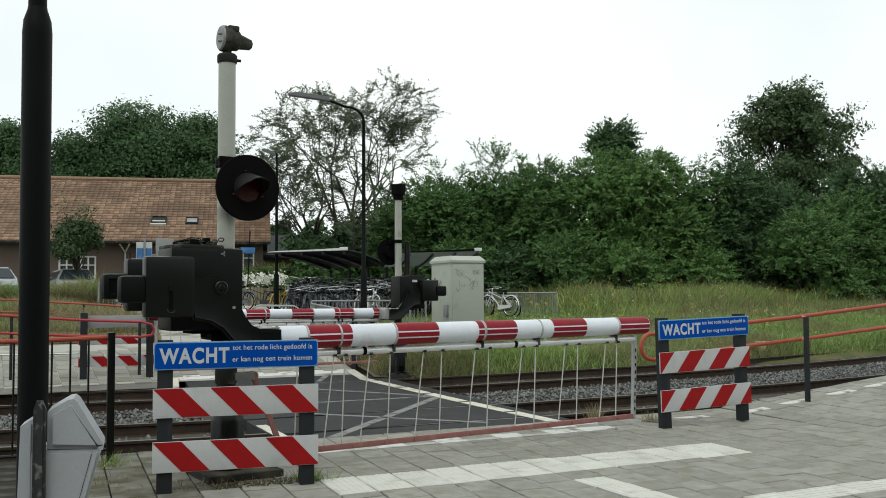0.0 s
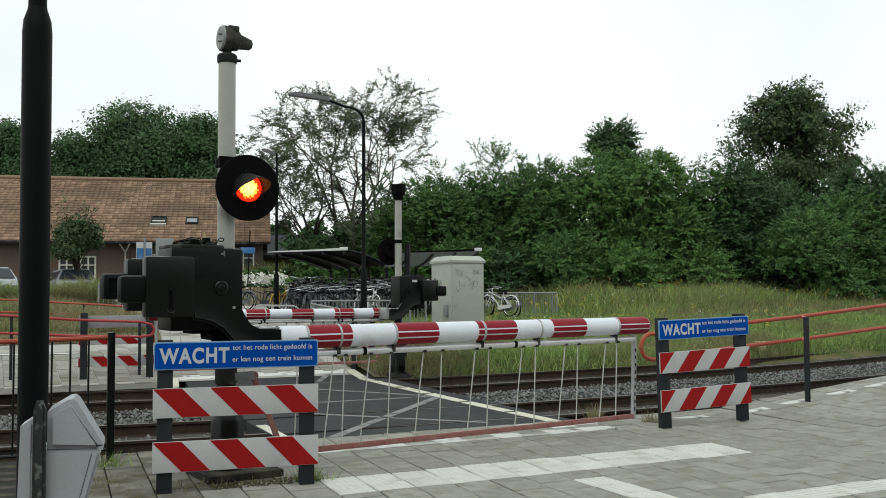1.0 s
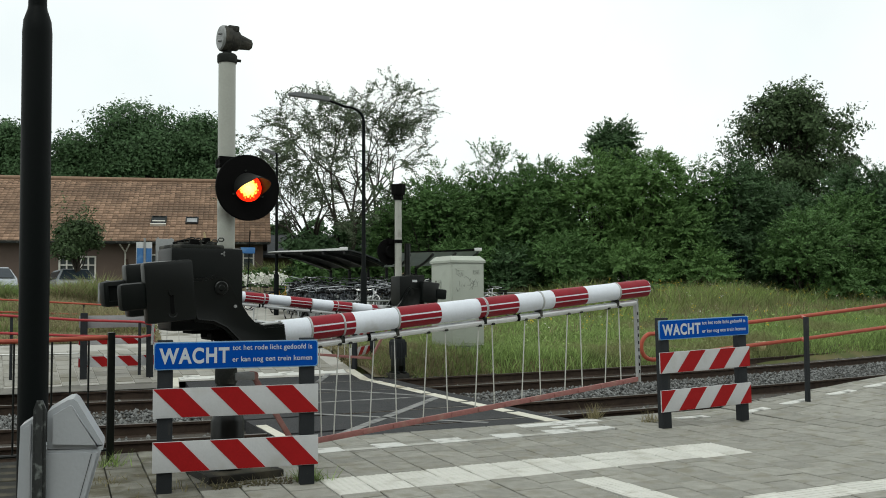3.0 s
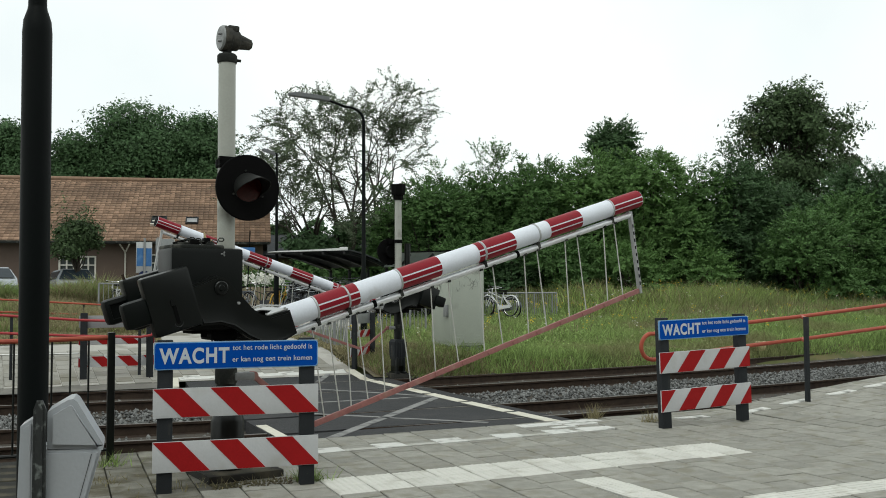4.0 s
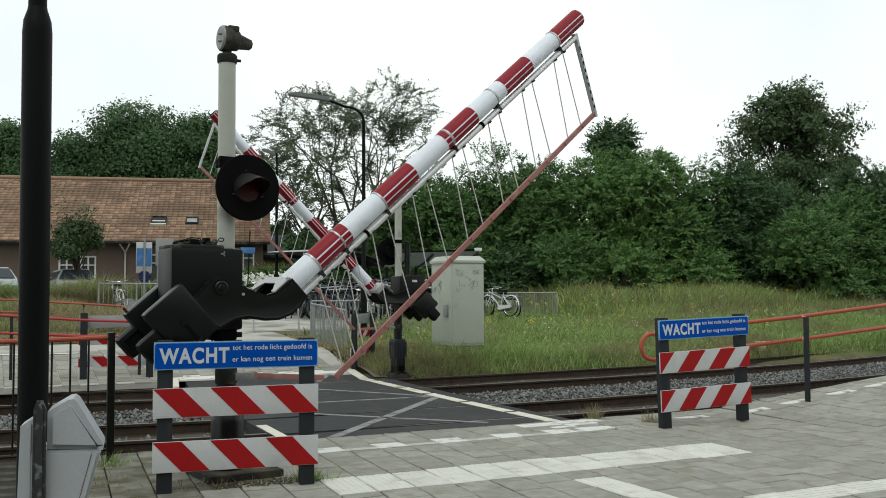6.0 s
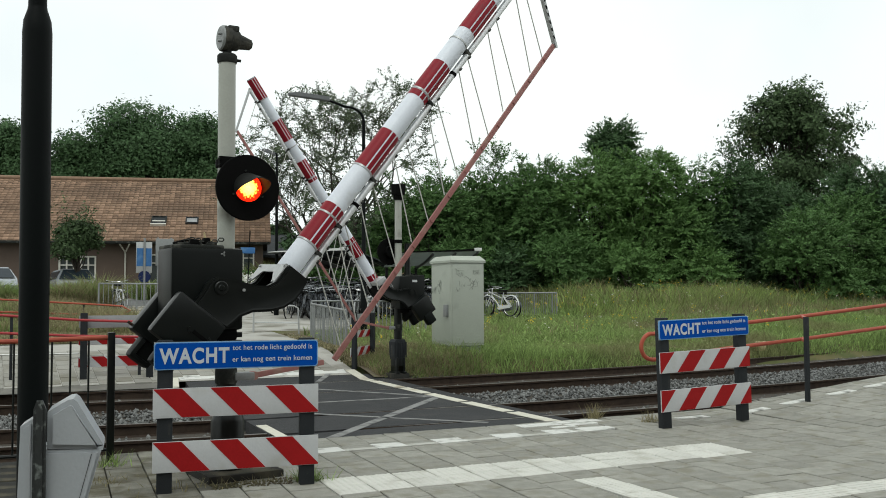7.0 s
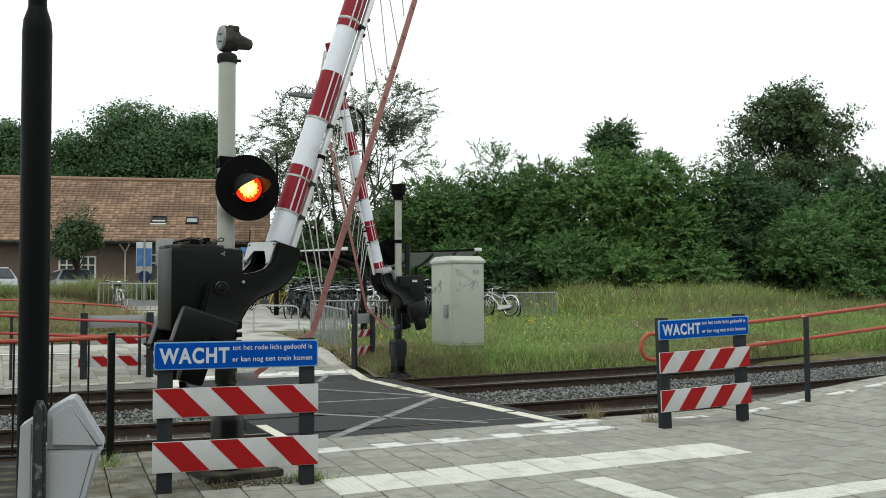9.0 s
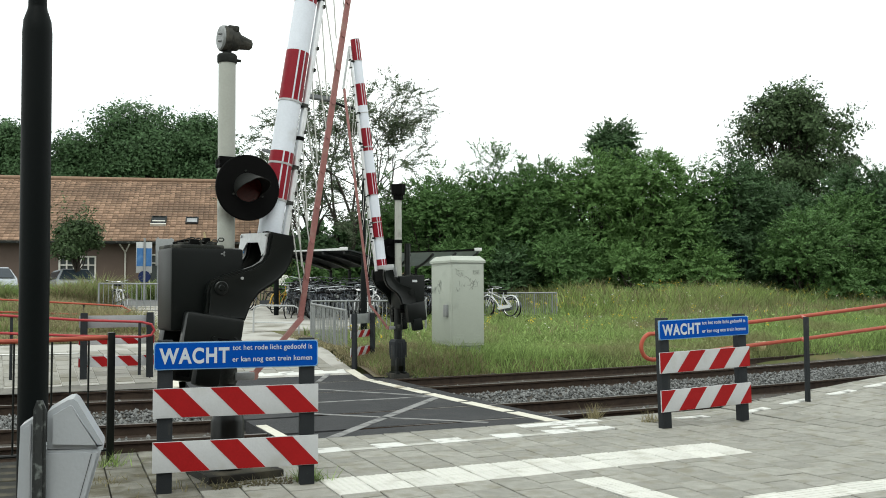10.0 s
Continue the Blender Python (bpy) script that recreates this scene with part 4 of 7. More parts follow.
        box(bm, x - 0.02, x - 0.012, -0.05, 0.05, -0.535, -0.505, 0.002)
        part("buckle", bm, CAST_GREY, strap, "dark clamp under the strap")
    bm = cyl(B(), (0.5, 0, -0.557), (4.5 + ext, 0, -0.557), 0.03, n=14)
    part("upper_bar", bm, ALU, boom, "aluminium tube under the boom")
    for x in (1.36, 2.97):
        part("sleeve", cyl(B(), (x - 0.016, 0, -0.557), (x + 0.016, 0, -0.557), 0.034, n=14), BLACK_MATT, boom)
    # boom socket: a notched plate bridging the arms, over black boxing that paints the hollow's shade
    u = [(0.31, -0.2), (0.345, -0.13), (0.44, -0.02), (0.45, 0.22), (0.36, 0.33), (0.345, 0.4), (0.535, 0.4), (0.51, -0.2)]
    bm = prism(B(), u, -0.338, -0.327, 0.002)
    bmesh.ops.transform(bm, matrix=Matrix(((1, 0, 0, 0), (0, 0, 1, 0), (0, 1, 0, 0), (0, 0, 0, 1))), verts=bm.verts)
    bmesh.ops.recalc_face_normals(bm, faces=bm.faces)
    for x, y in ((0.335, -0.17), (0.495, -0.175), (0.37, 0.37), (0.51, 0.37)):
        cyl(bm, (x, y, -0.33), (x, y, -0.316), 0.012, n=8)
    part("socket", bm, STEEL, boom, "grey steel plate bridging the arms")
    bm = B()
    box(bm, 0.3, 0.53, -0.145, 0.225, -0.54, -0.5, 0.004)
    box(bm, 0.5, 0.53, -0.145, 0.225, -0.5, -0.34, 0.004)
    part("socket_shade_box", bm, BLACK_MATT, boom, "matt black boxing that stands in for the shaded hollow under the plate")
    for y, nm in ((-0.19, "arm"), (0.27, "arm")):
        a = part(nm, counterweight_arm(y), BLACK, boom, "black cranked side arm")
        bm = lathe(B(), (AXLE[0], y - 0.06 if y < 0 else y + 0.05, AXLE[1]), (AXLE[0], y - 0.05 if y < 0 else y + 0.06, AXLE[1]), [(0, 0.046), (0.5, 0.053), (1, 0.055)], 20)
        lathe(bm, (AXLE[0], y - 0.068 if y < 0 else y + 0.058, AXLE[1]), (AXLE[0], y - 0.058 if y < 0 else y + 0.068, AXLE[1]), [(0, 0.02), (1, 0.028)], 12)
        part("hub_cap", bm, BLACK, boom)
        bm = B()
        y0, y1 = (y - 0.085, y + 0.03) if y < 0 else (y - 0.02, y + 0.12)
        box(bm, -0.562, -0.192, y0, y1, -0.232 if y < 0 else -0.19, 0.222, 0.03)
        part("counterweight", bm, BLACK, boom, "thick black counterweight plate")
        bm = B()
        lift = 0.004 if y < 0 else 0.03
        box(bm, -0.735, -0.5, y0 + 0.02, y1 + 0.03, -0.125 + lift, 0.075 + lift, 0.04)
        if y > 0:
            # cast tray with a rim round a sunk face
            bm.normal_update()
            face = max(bm.faces, key=lambda q: -q.normal.y * q.calc_area())
            bmesh.ops.inset_region(bm, faces=[face], thickness=0.006, depth=-0.022, use_even_offset=True)
            part("pin", cyl(B(), (-0.53, y0 + 0.05, 0.2), (-0.53, y0 + 0.05, 0.262), 0.011, n=8), HINGE_BROWN, boom, "brown pin on the counterweight")
        part("counterweight", bm, WEIGHT_BLACK, boom, "black counterweight block")
        if y < 0:
            bm = prism(B(), arc(-0.375, -0.03, 0.014, 0, 180, 6) + arc(-0.375, -0.16, 0.014, 180, 360, 6), y0 - 0.004, y0 + 0.01)
            part("slot", bm, BLACK_MATT, boom, "long dark slot")
            ring = [(-0.375 + 0.033 * math.cos(radians(q)), y0 - 0.001, -0.165 + 0.033 * math.sin(radians(q))) for q in range(180, 361, 20)]
            part("slot_rim", tube(B(), ring, 0.005, 6), BLACK, boom)
            part("bolt", cyl(B(), (-0.375, y0 - 0.014, -0.012), (-0.375, y0, -0.012), 0.023, n=12), BLACK, boom)
            bm = cyl(B(), (0.117, -0.247, -0.165), (0.117, -0.234, -0.165), 0.012, n=8)
            part("bolt", bm, STEEL, boom, "bright bolt head")
    part("axle", cyl(B(), (AXLE[0], -0.2, AXLE[1]), (AXLE[0], 0.26, AXLE[1]), 0.045, n=16), BLACK_MATT, boom)
    if ext:
        bm = B()
        box(bm, 0.46, 0.6, -0.115, 0.3, -0.535, -0.32, 0.01)
        part("socket_block", bm, STEEL, boom, "pale grey steel socket block")
    # hanging skirt
    movers = []
    for k, x in enumerate([0.75, 0.9, 1.08, 1.18, 1.42, 1.62, 1.96, 2.15, 2.52, 2.67, 3.06, 3.22, 3.59, 3.75, 4.12, 4.27]):
        bm = cyl(B(), (0, 0, 0.01), (0, 0, -0.785), 0.006, n=6)
        cyl(bm, (0, -0.03, -0.005), (0, 0.03, -0.005), 0.009, n=6)
        wire = part("wire", bm, WIRE, boom)
        movers.append((wire, x + ext, -0.565, 5.0 * (k % 2 == 0 and k > 1)))
        clip = B()
        box(clip, x + ext - 0.014, x + ext + 0.014, -0.034, 0.034, -0.592, -0.572, 0.004)
        part("wire_clip", clip, CAST_GREY, boom, "dark wire clip")
    bm = B()
    prism(bm, [(-0.02, 0.03), (0.03, 0.03), (0.03, -0.83), (-0.0, -0.83), (-0.004, -0.06)], -0.025, 0.025, 0.004)
    end = part("end_bracket", bm, STEEL, boom, "dull grey perforated end bracket")
    for k in range(9):
        hole = B()
        box(hole, 0.004, 0.018, -0.0275, -0.0245, -0.14 - 0.075 * k, -0.105 - 0.075 * k)
        part("slot", hole, BLACK_MATT, end)
    movers.append((end, 4.5 + ext, -0.55, 0.0))
    bm = B()
    box(bm, -3.85 - ext, 0.0, -0.012, 0.012, -0.024, 0.024, 0.003)
    x = -3.5
    while x < -0.1:
        cyl(bm, (x, -0.022, 0), (x, 0.022, 0), 0.02, n=8)
        x += 0.3
    bar = part("bottom_bar", bm, RED_DULL, boom, "faded red bottom bar")
    bm = B()
    box(bm, 0.0, 0.62, -0.03, -0.008, -0.022, 0.022, 0.003)
    cyl(bm, (0, -0.05, 0), (0, 0.03, 0), 0.035, n=12)
    link = part("link", bm, RED_DULL, b, "faded red link")
    bm = B()
    box(bm, 0.2, 0.36, -0.06, 0.06, PIVOT_Z - 0.74, PIVOT_Z - 0.68, 0.008)
    part("link_bracket", bm, STEEL_DULL, b)
    LIFT.append((boom, movers, bar, link, ext))
    return b


def far_pavers():
    """Single pavers on the near stretch of the far pavement."""
    base = bpy.data.objects["pavement_far"]
    t, h = B(), 0.147
    loops = [[t.verts.new((a * (h - q), b * (h - q), z)) for a, b in ((-1, -1), (1, -1), (1, 1), (-1, 1))] for z, q in ((-0.02, 0), (0.0, 0.006))]
    for i in range(4):
        t.faces.new((loops[0][i], loops[0][(i + 1) % 4], loops[1][(i + 1) % 4], loops[1][i]))
    t.faces.new(loops[1])
    me = mesh_of("paver", t, PAVER, 0)
    rng = random.Random(6)
    for i in range(24):
        for j in range(10):
            x, y = -0.35 + 0.3 * i, 17.55 + 0.3 * j + 0.15 * (i % 2)
            if x > 6.5 or (j == 0 and x > 3.2):
                continue
            slope = math.degrees(math.atan2(pave(x, y + 0.15) - pave(x, y - 0.15), 0.3))
            ob = new("paver", me)
            ob.parent, ob.matrix_basis = base, pose(x, y, pave(x, y) + 0.012 + rng.uniform(-0.002, 0.003), slope, 0, 0)


far_pavers()


NEAR_AT = pose(1.607, 7.4, 0, 0, 0, 6.24)
FAR_AT = pose(7.50, 16.95, 0, 0, 0, 186.24)
barrier(NEAR_AT, "near crossing barrier with red and white boom", "crossing barriers")
barrier(FAR_AT, "crossing barrier beyond the tracks, seen from behind", "crossing barriers", belled=False, ext=0.33)
build_platform()


# ---------------------------------------------------------------- warning boards
FAR_PANELS = ((0.585, 0.735), (0.215, 0.395))


def warning_board(at, label, mirrored=False, lettered=True, group="warning boards", panels=((0.52, 0.735), (0.125, 0.348)), raised=0.0):
    t = thing("warning_board", at, label, "warning sign", group)
    for x in (0.085, 1.13):
        bm = B()
        box(bm, x - 0.055, x + 0.055, -0.001, 0.085, -0.03, 1.085 if not mirrored else 1.12, 0.008)
        part("post", bm, POST_GREY, t, "dark recycled-plastic post")
    for z0, z1 in panels:
        bm = B()
        box(bm, 0.0, 1.21, -0.02, -0.006, z0, z1, 0.003)
        panel = part("stripe_panel", bm, WHITE_STRIPE, t, "red and white diagonally striped panel")
        h = z1 - z0
        lean = 0.205 if not mirrored else -0.175
        pitch = 0.405 if not mirrored else 0.413
        for k in range(-2, 4):
            x0 = pitch * k - (0.0 if not mirrored else 0.018)
            x1 = x0 + pitch / 2
            poly = [(x0 + lean, z0 + 0.003), (x1 + lean, z0 + 0.003), (x1, z1 - 0.003), (x0, z1 - 0.003)]
            out = clip_x(clip_x(poly, 0.003, 1), 1.207, -1)
            if len(out) > 2:
                bm = B()
                prism(bm, out, -0.0225, -0.0205)
                part("stripe", bm, RED_STRIPE, panel)
                bm = B()
                prism(bm, out, -0.0055, -0.0035)
                part("stripe", bm, RED_STRIPE, panel)
    if lettered:
        bm = prism(B(), arc(0.03, 0.895 + raised, 0.025, 180, 270, 4) + arc(1.18, 0.895 + raised, 0.025, 270, 360, 4) + arc(1.18, 1.045 + raised, 0.025, 0, 90, 4) + arc(0.03, 1.045 + raised, 0.025, 90, 180, 4), -0.021, -0.006)
        back = B()
        box(back, 0.004, 1.206, -0.0055, -0.001, 0.868 + raised, 1.072 + raised, 0.001)
        part("sign_back", back, ZINC, t, "plain grey back of the sign")
        sign = part("sign_plate", bm, SIGN_RIM if panels is not FAR_PANELS else ZINC, t, "blue sign plate with white lettering")
        bm = prism(B(), arc(0.032, 0.897 + raised, 0.02, 180, 270, 4) + arc(1.178, 0.897 + raised, 0.02, 270, 360, 4) + arc(1.178, 1.043 + raised, 0.02, 0, 90, 4) + arc(0.032, 1.043 + raised, 0.02, 90, 180, 4), -0.023, -0.0205)
        part("face", bm, BLUE_SIGN, sign)
        for words, x, z, w, h, bold, gap in (("WACHT", 0.042, 0.97, 0.5, 0.118, 0.0034, 1.14), ("tot het rode licht gedoofd is", 0.565, 1.018, 0.595, 0.05, 0.001, 1.06), ("er kan nog een trein komen", 0.565, 0.932, 0.595, 0.05, 0.001, 1.06)):
            ob, me = lettering(words, 0.1, x, z + raised, sign, SIGN_WHITE, bold, -0.0245, spacing=gap)
            fit_width(ob, me, w, h)
            split_letters(ob, me, sign, SIGN_WHITE)
    return t


def clip_x(poly, x, side):
    out = []
    for i, p in enumerate(poly):
        q = poly[(i + 1) % len(poly)]
        a, b = (p[0] - x) * side, (q[0] - x) * side
        if a >= 0:
            out.append(p)
        if a * b < 0:
            s = a / (a - b)
            out.append((p[0] + (q[0] - p[0]) * s, p[1] + (q[1] - p[1]) * s))
    return out


NEARER = 0.98
warning_board(pose(1.146 * NEARER, 7.113 * NEARER, 1.408 * (1 - NEARER), 0, 0, -8.66) @ Matrix.Diagonal((NEARER, NEARER, NEARER, 1)), "blue lettered warning board on dark posts with striped panels")
warning_board(pose(6.405, 7.86, 0.012, 0, -1.6, 0.0) @ Matrix.Diagonal((1.03, 1.0, 1.02, 1)), "blue lettered warning board at the foot of the platform ramp", mirrored=True, panels=((0.552, 0.767), (0.157, 0.38)), raised=0.025)
warning_board(pose(2.9, 17.85, -0.08, 0, 0, 178) @ Matrix.Diagonal((1.08, 1.0, 1.07, 1)), "striped warning board beyond the tracks, seen from behind", mirrored=True, panels=FAR_PANELS)
warning_board(pose(7.51, 18.66, -0.04, 0, 0, 227.8), "striped warning board beside the path, seen from behind", panels=FAR_PANELS)


# ---------------------------------------------------------------- rails, fences and posts
def handrail(name, rails, posts, label, mat=None, r=0.024, post_size=0.024, post_mat=None):
    t = thing(name, pose(0, 0, 0), label, "handrail")
    for pts in rails:
        part("rail", tube(B(), pts, r, 10), mat or RED_RAIL, t)
    for x, y, z0, z1 in posts:
        bm = B()
        box(bm, x - post_size, x + post_size, y - post_size, y + post_size, z0, z1, 0.004)
        part("post", bm, post_mat or POST_GREY, t)
    return t


# ramp rail beside the board: one tube that turns back on itself
bendpts = [(12.5, 8.68, 1.40), (10.79, 8.62, 1.245), (9.36, 8.6, 1.13), (8.0, 8.6, 1.035), (7.2, 8.6, 0.975), (6.9, 8.6, 0.955)]
loop = [(6.9 + 0.16 * math.cos(radians(a)), 8.6, 0.81 + 0.15 * math.sin(radians(a))) for a in range(100, 265, 15)]
low = [(6.9, 8.6, 0.66), (7.2, 8.6, 0.68), (8.0, 8.6, 0.755), (9.36, 8.6, 0.845), (10.79, 8.62, 0.955), (12.5, 8.68, 1.10)]
handrail("handrail", [bendpts + loop + low, [(9.06, 8.36, 1.1), (9.25, 8.6, 1.115)], [(9.06, 8.36, 0.82), (9.25, 8.6, 0.835)]], [(9.06, 8.36, 0.0, 1.12), (11.9, 8.66, 0.2, 1.35)], "orange-red tubular handrail climbing beside the platform ramp")
# platform fence with thin bars
t = thing("fence", pose(0, 0, 0), "black barred platform fence with a red top rail", "fence")
part("top_rail", tube(B(), [(-3.0, 8.55, 1.03), (0.16, 8.55, 1.04), (1.0, 8.55, 1.055)], 0.021, 10), RED_RAIL, t, "orange-red top rail")
bm = B()
cyl(bm, (-3.0, 8.55, 0.1), (1.0, 8.55, 0.1), 0.015, n=8)
part("bottom_rail", bm, BLACK, t)
for x in [0.12 + 0.145 * i for i in range(-14, 6)]:
    part("bar", cyl(B(), (x, 8.55, 0.1), (x, 8.55, 1.04), 0.0085, n=6), BLACK, t)
bm = B()
box(bm, 0.995, 1.055, 8.5, 8.56, 0.0, 1.1, 0.006)
part("post", bm, BLACK, t)
# far side rails
handrail("handrail", [[(-3, 17.75, 1.25), (0.32, 17.6, 1.1), (1.57, 17.6, 1.0), (2.62, 17.6, 0.95), (2.8, 17.6, 0.9), (2.85, 17.6, 0.8), (2.8, 17.6, 0.71), (2.62, 17.6, 0.68), (1.6, 17.6, 0.72), (0.3, 17.6, 0.8), (-3, 17.75, 0.95)]], [(0.5, 17.62, 0.0, 1.08), (2.6, 17.62, 0.0, 0.97)], "deep red tubular handrail beyond the tracks", RED_RAIL_DEEP, 0.024)
handrail("handrail", [[(-4, 29.4, 1.5), (0.51, 28.5, 1.34), (1.78, 28.1, 1.26), (3.04, 27.54, 1.18), (3.55, 27.3, 1.14), (3.75, 27.2, 1.02), (3.55, 27.3, 0.9), (2.49, 27.8, 0.92), (0.5, 28.5, 1.0), (-4, 29.4, 1.16)]], [(0.4, 28.5, 0.3, 1.33), (2.6, 27.8, 0.3, 1.2)], "orange-red handrail along the far path", RED_RAIL, 0.026)


def bar_fence(p0, p1, h, bars, label, z0=None, mat=None, lift=0.07, foot=0.14):
    a, b = Vector((*p0, land(*p0) + lift if z0 is None else z0)), Vector((*p1, land(*p1) + lift if z0 is None else z0))
    t = thing("fence", pose(0, 0, 0), label, "fence", "steel fences")
    mat = mat or STEEL_DULL
    up = Vector((0, 0, 1))
    part("top_rail", tube(B(), [a + up * h, b + up * h], 0.026, 8), mat, t)
    part("bottom_rail", tube(B(), [a + up * foot, b + up * foot], 0.02, 8), mat, t)
    for i in range(bars + 1):
        q = a.lerp(b, i / bars)
        if i % 8 == 0 or i == bars:
            part("post", tube(B(), [q, q + up * h], 0.03, 8), mat, t)
        else:
            part("bar", tube(B(), [q + up * foot, q + up * h], 0.011, 5), mat, t)
    return t


bar_fence((7.5, 20.2), (7.69, 23.3), 0.97, 26, "galvanised barred fence beside the cycle path", lift=-0.06, foot=0.06)
bar_fence((7.72, 23.36), (11.0, 23.4), 0.97, 28, "galvanised barred fence before the bicycle parking", lift=0.0, foot=0.1)
bar_fence((16.6, 30.5), (18.92, 29.0), 0.98, 34, "galvanised barred fence at the end of the bicycle parking", lift=-0.08, foot=0.06)
bar_fence((3.6, 33.5), (6.9, 33.0), 1.05, 22, "grey barred fence by the far road")
t = thing("hoop_rail", pose(0, 0, 0), "galvanised steel hoop rail beside the path", "rail")
part("hoop", tube(B(), [(6.42, 24.2, 0.3), (6.42, 24.2, 1.03), (6.46, 24.18, 1.12), (6.58, 24.15, 1.16), (7.4, 23.85, 1.14), (7.5, 23.8, 1.08), (7.52, 23.8, 0.3)], 0.024, 8), STEEL, t)
part("crossbar", tube(B(), [(6.42, 24.2, 0.72), (7.52, 23.8, 0.7)], 0.018, 8), STEEL, t)


# ---------------------------------------------------------------- lamp posts and the near pole
def near_pole():
    t = thing("lamp_post", pose(0.243, 4.93, 0), "dark steel platform lamp post, stepped near its top", "lamp post")
    part("base_tube", lathe(B(), (0, 0, 0), (-0.012, 0, 2.82), [(0, 0.0685), (0.955, 0.0685), (0.975, 0.064), (0.995, 0.046), (1, 0.044)], 32), POLE_PAINT, t)
    part("upper_tube", cyl(B(), (-0.012, 0, 2.81), (-0.02, 0, 4.6), 0.043, 0.036, 24), POLE_PAINT, t)


near_pole()


def litter_bin():
    t = thing("litter_bin", pose(0.355, 4.62, -0.028, 0, 0, -8), "light grey steel litter bin with a sloping lid", "litter bin")
    part("body", prism(B(), [(-0.12, 0.2), (0.02, 0.2), (0.166, 0.756), (-0.15, 0.766)], -0.146, 0.14, 0.012), BIN_GREY, t)
    part("lid", prism(B(), [(-0.06, 0.768), (0.172, 0.752), (0.174, 0.772), (0.062, 0.968), (0.045, 0.982), (0.025, 0.98), (-0.06, 0.93)], -0.149, 0.15, 0.024), BIN_GREY, t, "light grey hipped lid")
    bm = prism(B(), [(0.1235, 0.74), (0.126, 0.74), (0.003, 0.25), (0.0005, 0.25)], -0.148, -0.143)
    part("door_seam", bm, CAST_GREY, t)
    bm = prism(B(), [(-0.115, 0.03), (-0.055, 0.03), (-0.062, 0.95), (-0.075, 0.985), (-0.1, 0.985), (-0.112, 0.95)], -0.2, -0.15, 0.012)
    part("bracket_post", bm, MOTTLED, t, "flecked dark bracket post")
    bm = prism(B(), [(-0.185, 0.2), (-0.11, 0.2), (-0.11, 0.91), (-0.168, 0.872), (-0.17, 0.79)], -0.15, 0.05, 0.014)
    part("side_pocket", bm, BIN_GREY, t, "grey side pocket")


litter_bin()


def street_lamp(at, height, reach, label, head=0.9, straight=False):
    t = thing("street_lamp", at, label, "street lamp", "street lamps")
    part("pole", lathe(B(), (0, 0, 0), (0, 0, height - 0.5), [(0, 0.085), (0.3, 0.085), (0.31, 0.055), (1, 0.045)], 14), POLE_PAINT, t)
    pts = [(0, 0, height - 0.52)] + [(-0.5 + 0.5 * math.cos(radians(a)), 0, height - 0.5 + 0.38 * math.sin(radians(a))) for a in range(0, 91, 15)] + [(-reach, 0, height + 0.1)]
    if straight:
        pts = [(0, 0, height - 0.52), (0, 0, height + 0.06), (-0.04, 0, height + 0.1), (-reach, 0, height + 0.1)]
    part("arm", tube(B(), pts, 0.035, 8), POLE_PAINT, t)
    bm = B()
    prism(bm, [(-reach + 0.15, height + 0.02), (-reach + 0.15, height + 0.14), (-reach - head * 0.7, height + 0.26), (-reach - head, height + 0.24), (-reach - head, height + 0.18)], -0.11, 0.11, 0.015)
    part("lamp_head", bm, LAMP_GREY, t, "flat grey lamp head")
    return t


street_lamp(pose(9.1, 23.2, 0.25, 0, 0, -25), 6.3, 1.05, "tall dark street lamp with a curved arm and long head", 0.95)
street_lamp(pose(9.0, 31.0, 0.6, 0, 0, -25), 5.55, 0.2, "slim green street lamp with a short head", 0.3, straight=True)


